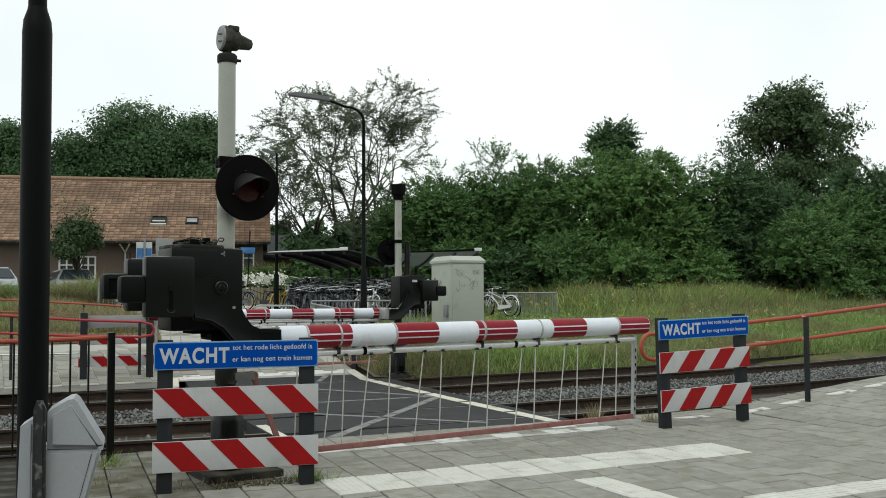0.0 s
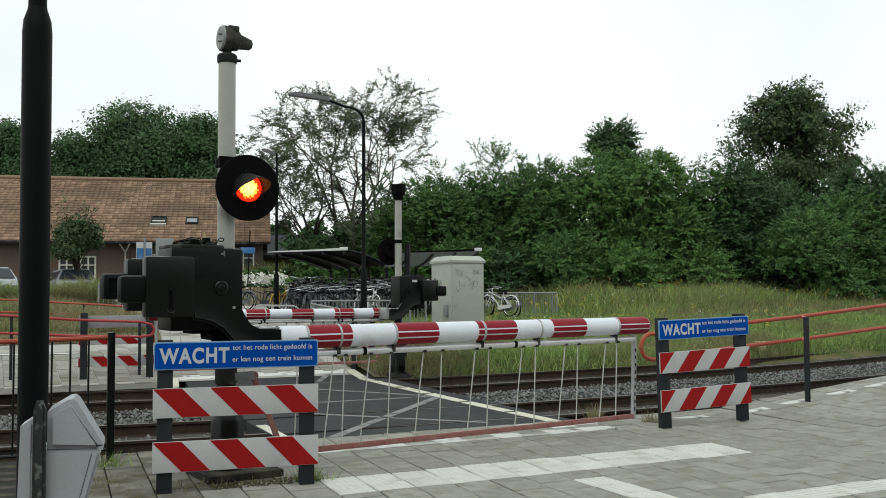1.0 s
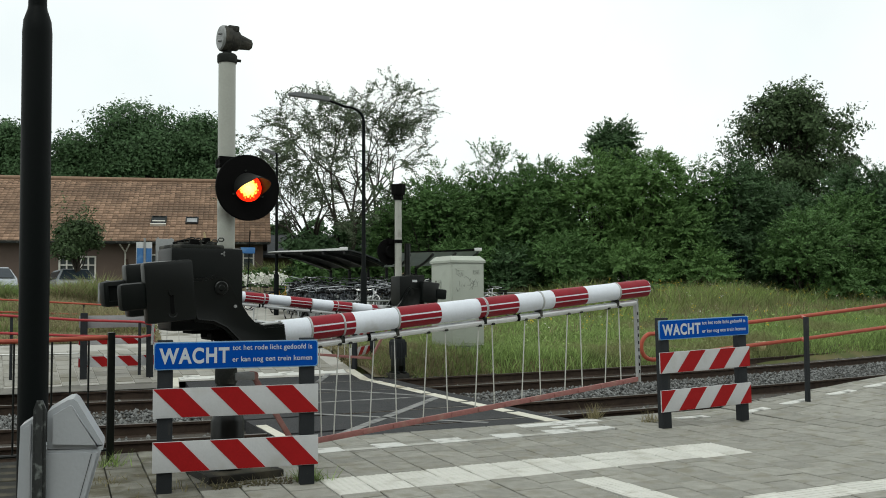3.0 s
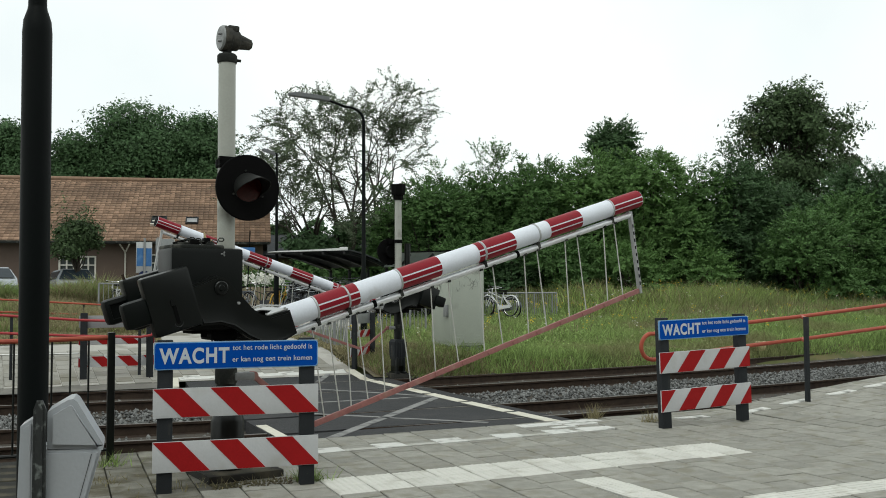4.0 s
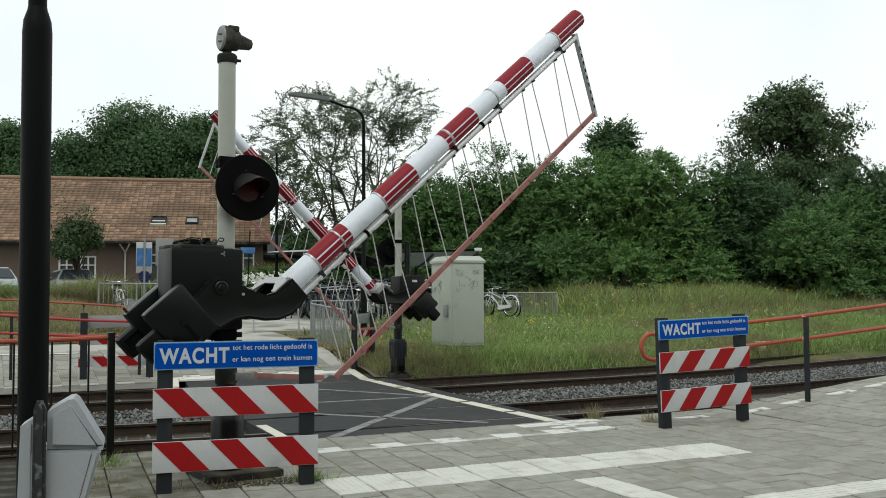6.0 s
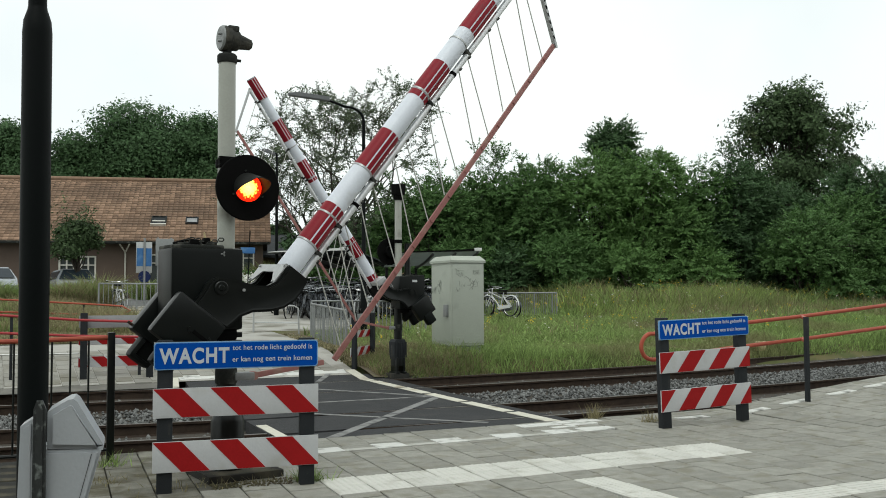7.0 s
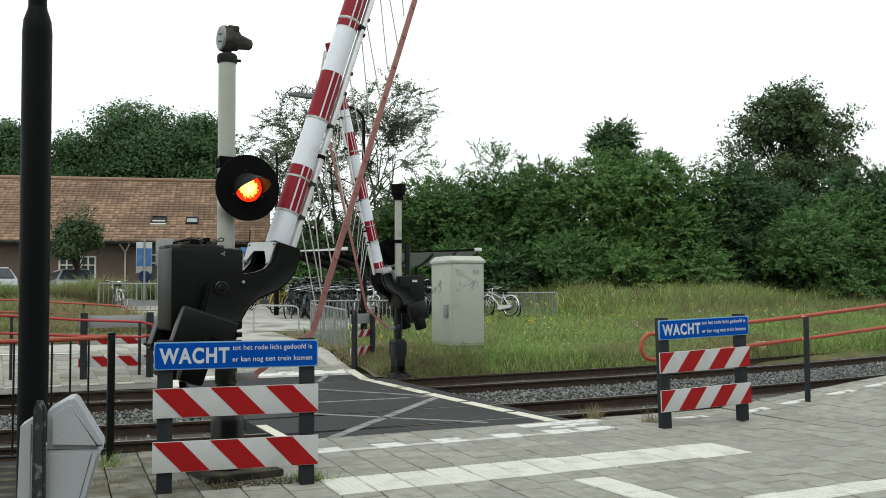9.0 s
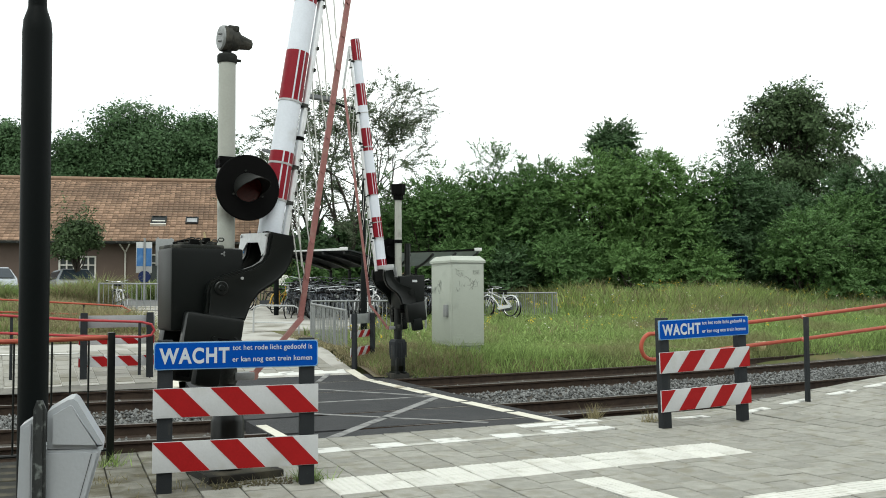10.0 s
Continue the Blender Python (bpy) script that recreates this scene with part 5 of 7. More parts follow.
# ---------------------------------------------------------------- relay cabinet
def relay_cabinet():
    t = thing("relay_cabinet", pose(9.42, 18.4, 0.12, 0, 0, 0), "pale green-grey steel relay cabinet standing in the grass", "cabinet")
    bm = B()
    box(bm, -0.39, 0.39, -0.5, 0.5, 0.2, 1.98, 0.012)
    part("body", bm, CABINET, t)
    bm = B()
    v = [bm.verts.new(p) for p in ((-0.42, -0.53, 1.98), (0.42, -0.53, 1.98), (0.42, 0.53, 1.98), (-0.42, 0.53, 1.98), (-0.42, -0.53, 2.03), (0.42, -0.53, 2.03), (0.42, 0.53, 2.03), (-0.42, 0.53, 2.03), (-0.36, -0.38, 2.13), (0.36, -0.38, 2.13), (0.36, 0.38, 2.13), (-0.36, 0.38, 2.13))]
    for q in ((3, 2, 1, 0), (0, 1, 5, 4), (1, 2, 6, 5), (2, 3, 7, 6), (3, 0, 4, 7), (4, 5, 9, 8), (5, 6, 10, 9), (6, 7, 11, 10), (7, 4, 8, 11), (8, 9, 10, 11)):
        bm.faces.new([v[i] for i in q])
    part("roof", bm, CABINET, t, "slightly hipped pale roof", smooth=0)
    bm = B()
    box(bm, -0.34, 0.34, -0.45, 0.45, -0.12, 0.2)
    part("plinth", bm, STEEL_DULL, t)
    bm = B()
    box(bm, -0.37, 0.37, -0.512, -0.498, 0.25, 1.95, 0.004)
    part("door", bm, CABINET, t)
    bm = B()
    box(bm, -0.45, -0.385, -0.35, -0.2, 0.82, 1.08, 0.01)
    part("handle", bm, STEEL_DULL, t, "grey handle box")
    for z0 in (0.34, 1.72):
        for k in range(4):
            for x in (-0.2, 0.2):
                bm = B()
                box(bm, x - 0.09, x + 0.09, -0.516, -0.509, z0 + 0.03 * k, z0 + 0.012 + 0.03 * k, 0.002)
                part("vent_slat", bm, CABINET, t)
    bm = B()
    box(bm, -0.396, -0.389, -0.44, 0.44, 0.28, 1.92, 0.003)
    part("side_panel", bm, CABINET, t)
    rng = random.Random(9)
    for k in range(7):
        y, z = rng.uniform(-0.3, 0.3), rng.uniform(1.35, 1.8)
        bm = tube(B(), [(-0.3975, y + 0.035 * i + rng.uniform(-0.02, 0.02), z + rng.uniform(-0.09, 0.09)) for i in range(6)], 0.0045, 4)
        part("scribble", bm, PENCIL, t)
    for k in range(12):
        x, z = rng.uniform(-0.32, 0.15), rng.uniform(1.35, 1.8)
        bm = B()
        pts = [(x + 0.03 * i + rng.uniform(-0.02, 0.02), -0.5135, z + rng.uniform(-0.07, 0.07)) for i in range(6)]
        tube(bm, pts, 0.004, 4)
        part("scribble", bm, PENCIL, t)


relay_cabinet()


# ---------------------------------------------------------------- unseen wall added behind the viewer to cut light and darken reflections
def light_blocking_wall():
    t = thing("wall_south", pose(0, 0, 0), "unseen plain brown brick wall, added to block light behind the viewer", "wall", kind="structure")
    bm = B()
    box(bm, -26, 34, -9.4, -9.0, -0.4, 6.4)
    part("wall", bm, BRICK, t, smooth=0)
    bm = B()
    box(bm, -26.5, 34.5, -9.8, -8.3, 6.4, 6.7)
    part("wall_cap", bm, POST_GREY, t, smooth=0)


light_blocking_wall()


# ---------------------------------------------------------------- foliage
def leaves(rng, pos, out, size, flat=0.5):
    """Small pointed leaves at pos, facing roughly along out; two triangles each."""
    n = len(pos)
    nrm = out * flat * 2.0 + rng.normal(0, 0.5, (n, 3)) + np.array([0, 0, 0.3])
    nrm /= np.linalg.norm(nrm, axis=1)[:, None] + 1e-9
    t = np.cross(nrm, rng.normal(0, 1, (n, 3)))
    t /= np.linalg.norm(t, axis=1)[:, None] + 1e-9
    b = np.cross(nrm, t)
    s = size * rng.uniform(0.6, 1.4, n)[:, None]
    v = np.stack([pos - t * s, pos + b * s * 0.48 - nrm * s * 0.12, pos + t * s, pos - b * s * 0.48 - nrm * s * 0.12], 1).reshape(-1, 3)
    f = np.arange(4 * n).reshape(-1, 4)
    return v, f


def crown_points(rng, lobes, n, clumps=40, spread=0.22, hollow=0.72, under=-0.45):
    """Points in clumps over the skin of overlapping lobes: (centre, radii)."""
    lobes = [(np.array(c, float), np.array(r, float)) for c, r in lobes]
    w = np.array([r[0] * r[2] for _, r in lobes])
    pick = rng.choice(len(lobes), n, p=w / w.sum())
    cen = np.array([c for c, _ in lobes])[pick]
    rad = np.array([r for _, r in lobes])[pick]
    d = rng.normal(0, 1, (len(lobes), clumps, 3))
    d /= np.linalg.norm(d, axis=2)[:, :, None]
    d[:, :, 2] = np.maximum(d[:, :, 2], under)
    reach = rng.uniform(hollow, 1.12, (len(lobes), clumps))
    k = rng.integers(0, clumps, n)
    di = d[pick, k]
    pos = cen + di * rad * reach[pick, k][:, None] + rng.normal(0, 1, (n, 3)) * spread * np.minimum(rad, 2.2) * np.array([1, 1, 0.75])
    return pos, di


def limb_mesh(name, segs, mat, n=6):
    """Tapered limbs from a list of (start, end, radius, radius)."""
    v, f = [], []
    for a, b, r0, r1 in segs:
        a, b = Vector(a), Vector(b)
        q = (b - a).to_track_quat("Z", "Y")
        base = len(v)
        for p, r in ((a, r0), (b, r1)):
            for i in range(n):
                v.append(tuple(p + q @ Vector((r * math.cos(2 * math.pi * i / n), r * math.sin(2 * math.pi * i / n), 0))))
        for i in range(n):
            f.append((base + i, base + (i + 1) % n, base + n + (i + 1) % n, base + n + i))
    me = array_mesh(name, np.array(v), np.array(f), mat)
    me.polygons.foreach_set("use_smooth", [True] * len(me.polygons))
    return me


def grow(rng, p, d, length, r, depth, segs, tips, split=(2, 3), wander=0.28, up=0.12, shrink=0.74):
    """A branch that wanders, forks and thins out."""
    steps = 3
    for k in range(steps):
        d = (d + Vector(rng.normal(0, wander * 0.5, 3)) + Vector((0, 0, up * 0.4))).normalized()
        q = p + d * length / steps
        r1 = r * (1 - 0.3 / steps)
        segs.append((p.copy(), q.copy(), r, r1))
        p, r = q, r1
        if depth <= 2:
            tips.append((p.copy(), d.copy()))
    if depth == 0:
        return
    for _ in range(int(rng.integers(split[0], split[1] + 1))):
        axis = Vector(rng.normal(0, 1, 3)).cross(d).normalized()
        nd = (d + axis * rng.uniform(0.45, 0.95)).normalized()
        grow(rng, p, nd, length * rng.uniform(shrink - 0.12, shrink + 0.1), r * 0.66, depth - 1, segs, tips, split, wander, up, shrink)


def tree(name, at, lobes, count, size, mat, label, category="tree", seed=1, trunk=0.18, clumps=40, spread=0.22, group="", sprays=0, hollow=0.72, stems=1):
    rng = np.random.default_rng(seed)
    x, y = at
    z = land(x, y)
    t = thing(name, pose(x, y, z - 0.05), label, category, group)
    top = max(c[2] for c, _ in lobes)
    segs, tips = [], []
    for s in range(stems):
        base = Vector((rng.uniform(-0.3, 0.3) * (stems > 1) * 2, rng.uniform(-0.2, 0.2) * (stems > 1), 0))
        fork = Vector((base.x * 1.5, base.y, top * 0.42))
        segs.append((base, fork, trunk, trunk * 0.75))
        for c, r in lobes:
            mid = fork.lerp(Vector(c), 0.5) + Vector(rng.normal(0, 0.15, 3))
            segs += [(fork, mid, trunk * 0.5, trunk * 0.3), (mid, Vector(c), trunk * 0.3, trunk * 0.1)]
            for _ in range(5):
                e = Vector(c) + Vector(rng.normal(0, 0.5, 3) * np.array(r))
                segs.append((mid.lerp(Vector(c), rng.uniform(0.3, 1)), e, trunk * 0.14, 0.012))
    ob = new("trunk", limb_mesh("trunk", segs, BARK))
    ob.parent = t
    pos, out = crown_points(rng, lobes, count, clumps, spread, hollow)
    # thin shoots that break the outline
    if sprays:
        extra, eo = [], []
        for _ in range(sprays):
            c, r = lobes[int(rng.integers(0, len(lobes)))]
            d = rng.normal(0, 1, 3)
            d[2] = abs(d[2]) + 0.6
            d /= np.linalg.norm(d)
            a = np.array(c) + d * np.array(r) * 0.95
            dirn = d + np.array([0, 0, 0.9])
            dirn /= np.linalg.norm(dirn)
            ln = rng.uniform(0.4, 1.3)
            m = int(16 * ln) + 6
            s = rng.random(m)
            extra.append(a + dirn * (s * ln)[:, None] + rng.normal(0, 0.1, (m, 3)))
            eo.append(np.repeat(d[None], m, 0))
        pos, out = np.vstack([pos] + extra), np.vstack([out] + eo)
    pos[:, 2] = np.maximum(pos[:, 2], 0.1)
    v, f = leaves(rng, pos, out, size)
    ob = new("crown", array_mesh("crown", v, f, mat))
    ob.parent = t
    return t


def twigs(rng, o, d, length, m, size, droop=0.22):
    """Leafy twigs from o along d: m leaves set to both sides, most of them facing up."""
    n = len(o)
    s = (np.arange(m) + 0.6)[None, :] / m + rng.normal(0, 0.02, (n, m))
    pos = o[:, None] + d[:, None] * (s * length[:, None])[..., None]
    pos[..., 2] -= droop * length[:, None] * s ** 2
    side = np.cross(d, np.array([0, 0, 1.0]))
    side /= np.linalg.norm(side, axis=1)[:, None] + 1e-6
    sign = np.where(np.arange(m) % 2 == 0, 1.0, -1.0)[None, :, None]
    t = side[:, None] * sign + d[:, None] * 0.7 + rng.normal(0, 0.4, (n, m, 3))
    t /= np.linalg.norm(t, axis=2)[..., None]
    nrm = np.array([0, 0, 0.55]) + d[:, None] * 0.8 + rng.normal(0, 0.3, (n, m, 3))
    b = np.cross(nrm, t)
    b /= np.linalg.norm(b, axis=2)[..., None] + 1e-6
    k = size * rng.uniform(0.65, 1.35, (n, m, 1)) * (1.1 - 0.4 * s[..., None])
    c = pos + t * k * 1.1
    up = np.cross(t, b) * k * 0.1
    v = np.stack([c - t * k, c + b * k * 0.46 - up, c + t * k, c - b * k * 0.46 - up], 2).reshape(-1, 3)
    return v, np.arange(len(v)).reshape(-1, 4)


def twig_crown(rng, lobes, per_area, m, size, length=(0.45, 0.95), wispy=0.25):
    """Twigs over the outer skin of lobes that merge into one crown."""
    cen = np.array([c for c, _ in lobes])
    rad = np.array([r for _, r in lobes])
    o, d = [], []
    for k in range(len(lobes)):
        n = int(per_area * 12.6 * rad[k][0] * rad[k][2])
        e = rng.normal(0, 1, (n, 3))
        e /= np.linalg.norm(e, axis=1)[:, None]
        e = e[e[:, 2] > -0.55]
        p = cen[k] + e * rad[k] * rng.uniform(0.74, 1.0, (len(e), 1))
        hid = np.zeros(len(p), bool)
        for j in range(len(lobes)):
            if j != k:
                hid |= (((p - cen[j]) / (rad[j] * 0.72)) ** 2).sum(1) < 1
        p, e = p[~hid], e[~hid]
        q = e + np.array([0, 0, 0.35]) + rng.normal(0, 0.3, (len(e), 3))
        o.append(p)
        d.append(q / np.linalg.norm(q, axis=1)[:, None])
    o, d = np.vstack(o), np.vstack(d)
    ln = rng.uniform(length[0], length[1], len(o)) * (1 + wispy * (rng.random(len(o)) < 0.12) * (d[:, 2] > 0.3) * 2.2)
    return twigs(rng, o, d, ln, m, size)


def shrub(name, at, h, w, mat, label, category="shrub", seed=1, n=24, size=0.092, low=0.1, per_area=8.5, m=18, group="shrubs along the meadow", trunk=0.07, deep=0.75, shoots=0, length=(0.45, 0.95)):
    """A broad domed crown of many lobes on several stems."""
    rng = np.random.default_rng(seed)
    x, y = at
    t = thing(name, pose(x, y, land(x, y) - 0.05), label, category, group)
    lobes = []
    for _ in range(n):
        lr = w * rng.uniform(0.3, 0.48)
        z = rng.uniform(low * h, h - lr * 0.85)
        s = max(0.0, (z / h - 0.4) / 0.6)
        reach = max(0.0, w * math.sqrt(1 - 0.8 * s * s) - lr * 0.8) * rng.uniform(0.35, 1.0)
        a = rng.uniform(0, 6.28)
        lobes.append(((reach * math.cos(a), reach * math.sin(a) * deep, z), (lr, lr, lr * rng.uniform(0.7, 0.95))))
    lobes.append(((rng.uniform(-0.2, 0.2) * w, 0, h - w * 0.36), (w * 0.42, w * 0.42, w * 0.34)))
    segs = []
    for c, r in lobes:
        foot = Vector((c[0] * 0.3, c[1] * 0.3, 0))
        mid = foot.lerp(Vector(c), 0.5) + Vector((0, 0, h * 0.08))
        segs += [(foot, mid, trunk, trunk * 0.6), (mid, Vector(c), trunk * 0.6, trunk * 0.2)]
        for _ in range(4):
            segs.append((Vector(c), Vector(c) + Vector(rng.normal(0, 0.55, 3) * np.array(r)), trunk * 0.2, 0.01))
    v, f = twig_crown(rng, lobes, per_area, m, size, length)
    # darker leaves inside, and bare-stemmed shoots above the top
    pos, out = crown_points(rng, lobes, int(330 * w * h), 60, 0.24, 0.3)
    pos[:, 2] = np.maximum(pos[:, 2], 0.1)
    v2, f2 = leaves(rng, pos, out, size * 1.5)
    vs, fs, base = [v, v2], [f, f2 + len(v)], len(v) + len(v2)
    for _ in range(shoots):
        a = Vector((rng.uniform(-0.5, 0.5) * w, rng.uniform(-0.3, 0.3), h - w * 0.4))
        st, tp = [], []
        grow(rng, a, Vector((rng.uniform(-0.3, 0.3), 0, 1)).normalized(), rng.uniform(0.5, 0.8) * (1.55 if shoots > 4 else 1.0), 0.02, 2, st, tp, (2, 3), 0.25, 0.1, 0.72)
        segs += st
        v3, f3 = twigs(rng, np.array([tuple(p) for p, _ in tp]), np.array([tuple(q) for _, q in tp]), rng.uniform(0.15, 0.32, len(tp)), 8, size * 0.85)
        vs.append(v3)
        fs.append(f3 + base)
        base += len(v3)
    ob = new("trunk", limb_mesh("trunk", segs, BARK, 5))
    ob.parent = t
    ob = new("crown", array_mesh("crown", np.vstack(vs), np.vstack(fs), mat))
    ob.parent = t
    return t


def hedge_row():
    spec = [  # x, y, height, half width, material
        (17.2, 40.4, 5.0, 1.3, LEAF, 2), (18.3, 37.6, 5.75, 2.2, LEAF, 2), (20.9, 37.4, 6.3, 1.9, LEAF, 6), (22.5, 36.0, 6.5, 2.0, LEAF, 2), (24.7, 34.4, 6.6, 2.3, LEAF_YELLOW, 2), (26.7, 33.4, 6.9, 2.7, LEAF_YELLOW, 2),
        (28.6, 32.5, 6.4, 2.0, LEAF, 1), (30.9, 32.4, 6.8, 1.9, LEAF_DARK, 2), (33.1, 32.0, 5.8, 2.0, LEAF_DARK, 0), (31.6, 28.9, 4.5, 2.0, LEAF, 0), (34.8, 29.5, 5.4, 2.2, LEAF, 1), (37.5, 29.2, 6.7, 2.6, LEAF_DARK, 2), (36.6, 30.9, 6.7, 2.3, LEAF_DARK, 1), (39.6, 30.0, 6.9, 2.5, LEAF_DARK, 0),
        (18.3, 35.5, 3.0, 1.6, LEAF, 0), (20.3, 34.6, 2.4, 1.3, LEAF_DARK, 0), (22.3, 33.5, 2.9, 1.8, LEAF, 0), (24.7, 31.8, 2.5, 1.5, LEAF_YELLOW, 0), (27.7, 30.9, 2.3, 1.4, LEAF_YELLOW, 0)]
    for k, (x, y, h, w, mat, shoots) in enumerate(spec):
        tall = h > 4
        h -= (0.6 if tall else 0.25) * (x > 20.5)
        shrub("shrub", (x, y), h, w, mat, "tall dense green shrub at the edge of the meadow" if tall else "low spreading green shrub at the foot of the thicket", seed=40 + k, n=26 if tall else 12, shoots=shoots, size=0.078, per_area=14, length=(0.35, 0.75))


for k, (x, y, h) in enumerate(((19.5, 42.5, 5.4), (22.6, 41.0, 5.3), (25.6, 39.6, 5.5), (28.6, 38.0, 5.5), (31.8, 36.6, 5.3), (35.0, 35.4, 5.3), (38.6, 34.2, 5.3))):
    rk = random.Random(300 + k)
    tree("shrub", (x, y), [((rk.uniform(-1.4, 1.4), rk.uniform(-0.5, 0.5), h * rk.uniform(0.25, 0.8)), (1.5, 1.3, 1.2)) for _ in range(9)], 7000, 0.15, LEAF_DARK, "dark shrub in the second row of the thicket", "shrub", seed=200 + k, trunk=0.07, clumps=50, spread=0.3, group="shrubs along the meadow", stems=2)
hedge_row()


def lobed(rng, h, w, n, low=0.35, squash=0.75):
    out = []
    for _ in range(n):
        a, s = rng.uniform(0, 6.28), rng.uniform(0.15, 0.75)
        z = h * rng.uniform(low, 0.9)
        taper = 1.0 - 0.55 * max(0.0, (z / h - 0.5) / 0.5)
        r = w * rng.uniform(0.32, 0.5)
        out.append(((w * s * taper * math.cos(a), w * s * taper * math.sin(a) * 0.8, z), (r, r, r * squash)))
    out.append(((0, 0, h - w * 0.3), (w * 0.38, w * 0.38, w * 0.3)))
    return out


R4 = random.Random(77)
tree("tree", (40.8, 38.3), lobed(R4, 12.5, 3.75, 38, 0.25, 0.85), 44000, 0.105, LEAF_BROWN, "tall loose broadleaf tree with brownish leaf tips", seed=3, trunk=0.2, clumps=26, spread=0.15, sprays=22, hollow=0.6)
tree("tree", (43.6, 37.0), lobed(R4, 8.1, 1.5, 8, 0.3), 4200, 0.15, LEAF_GREY, "thin grey-green tree beside a taller one", seed=4, trunk=0.12, clumps=26, spread=0.18, sprays=26, hollow=0.6)
shrub("tree", (33.7, 45.3), 9.8, 2.1, LEAF_DARK, "dark round-topped tree rising behind the shrubs", "tree", 5, 22, 0.1, 0.62, 9, 18, "", 0.16)
for k, (x, y, h, w, n, cnt) in enumerate(((11.0, 78, 13.8, 4.6, 16, 15000), (15.6, 76, 13.2, 4.2, 14, 13000), (6.2, 79.5, 11.6, 3.4, 10, 8000), (1.6, 79, 12.0, 3.6, 10, 8000), (-2.0, 78, 11.5, 3.6, 8, 5000))):
    tree("tree", (x, y), lobed(R4, h * 1.03, w, n + 8, 0.35, 0.85), int(cnt * 3.4), 0.14, LEAF_DARK, "large dark-green broadleaf tree behind the house", seed=60 + k, trunk=0.3, clumps=70, spread=0.26, group="trees behind the house")
for k, (x, y, h) in enumerate(((26.5, 90, 5.2), (29.5, 88, 5.6), (33, 86, 5.5), (23.5, 91, 4.8))):
    tree("tree", (x, y), lobed(R4, h, 2.4, 8, 0.3), 3200, 0.24, LEAF_DARK, "distant dark-green tree beyond the village road", seed=80 + k, trunk=0.2, clumps=30, group="distant trees")
tree("tree", (3.66, 42.3), lobed(R4, 3.5, 1.2, 16, 0.66, 0.8), 11000, 0.075, LEAF_BROWN, "small round street tree in front of the house", seed=91, trunk=0.07, clumps=34, spread=0.3, sprays=26)
for k, (x, y, h, w) in enumerate(((13.6, 40.5, 1.9, 1.3), (15.4, 40.8, 2.2, 1.4), (17.0, 41.5, 2.6, 1.4), (11.5, 42.5, 1.3, 1.2), (14.4, 42.6, 3.1, 1.7), (16.4, 43.6, 3.7, 1.9), (18.6, 42.4, 3.8, 1.9))):
    tree("shrub", (x, y), lobed(R4, h, w, 7 if h < 3 else 12, 0.2), 2600 if h < 3 else 9000, 0.12, LEAF if h < 3 else LEAF_DARK, "low green garden shrub behind the bicycle shelter", "shrub", seed=100 + k, trunk=0.05, clumps=26, group="garden shrubs")


def airy_tree():
    """The open, many-stemmed tree whose branches show against the sky."""
    rng = np.random.default_rng(14)
    x, y = 16.5, 43.2
    z = land(x, y)
    t = thing("tree", pose(x, y, z - 0.05), "open airy tree with dark stems and sparse feathery leaves", "tree")
    segs, tips = [], []
    for dx, lean, ln in ((-0.5, (-0.5, 0.1, 1), 3.2), (-0.1, (-0.13, -0.1, 1), 3.7), (0.35, (0.12, 0.1, 1), 3.8), (0.7, (0.5, -0.05, 1), 3.7), (-0.8, (-0.75, -0.1, 0.9), 2.7), (0.9, (0.62, 0.15, 1), 3.4), (0.5, (0.3, 0.0, 1), 4.1), (-0.3, (-0.2, 0.05, 1), 4.0)):
        grow(rng, Vector((dx, 0, 0)), Vector(lean).normalized(), ln, 0.15, 5, segs, tips, (2, 3), 0.25, 0.07, 0.7)
    grown = lambda p: Vector((p.x * (0.87 + 0.035 * max(0.0, p.z - 4.0)) - 0.15 + 0.07 * max(0.0, p.z - 3.5), p.y, p.z if p.z < 8.0 else 8.0 + 0.82 * (p.z - 8.0)))
    bare = lambda p: (p.x > 1.5 and p.z < 6.2) or (p.x > 2.1 and p.z < 7.9) or p.x > 4.1 or (p.x < -1.0 and p.z > 9.2 + 0.4 * (p.x + 5.6))
    segs = [(grown(p), grown(q), r0, r1) for p, q, r0, r1 in segs]
    segs = [g for g in segs if g[2] > 0.03 or not bare(g[1])]
    tips = [(grown(p), d) for p, d in tips]
    ob = new("trunk", limb_mesh("trunk", segs, BARK, 5))
    ob.parent = t
    tips = [q for q in tips if q[0].z > 2.6 and not bare(q[0])]
    base = np.array([tuple(p) for p, _ in tips])
    dirs = np.array([tuple(d) for _, d in tips])
    pick = rng.permutation(len(base))[:8200]
    v, f = twigs(rng, base[pick], dirs[pick], rng.uniform(0.25, 0.6, len(pick)), 13, 0.064, 0.35)
    near = base[rng.choice(len(base), 15000)] + rng.normal(0, 0.15, (15000, 3))
    v2, f2 = leaves(rng, near, np.tile(np.array([[0, 0, 0.4]]), (15000, 1)), 0.055)
    v, f = np.vstack([v, v2]), np.vstack([f, f2 + len(v)])
    ob = new("crown", array_mesh("crown", v, f, LEAF_GREY))
    ob.parent = t


airy_tree()


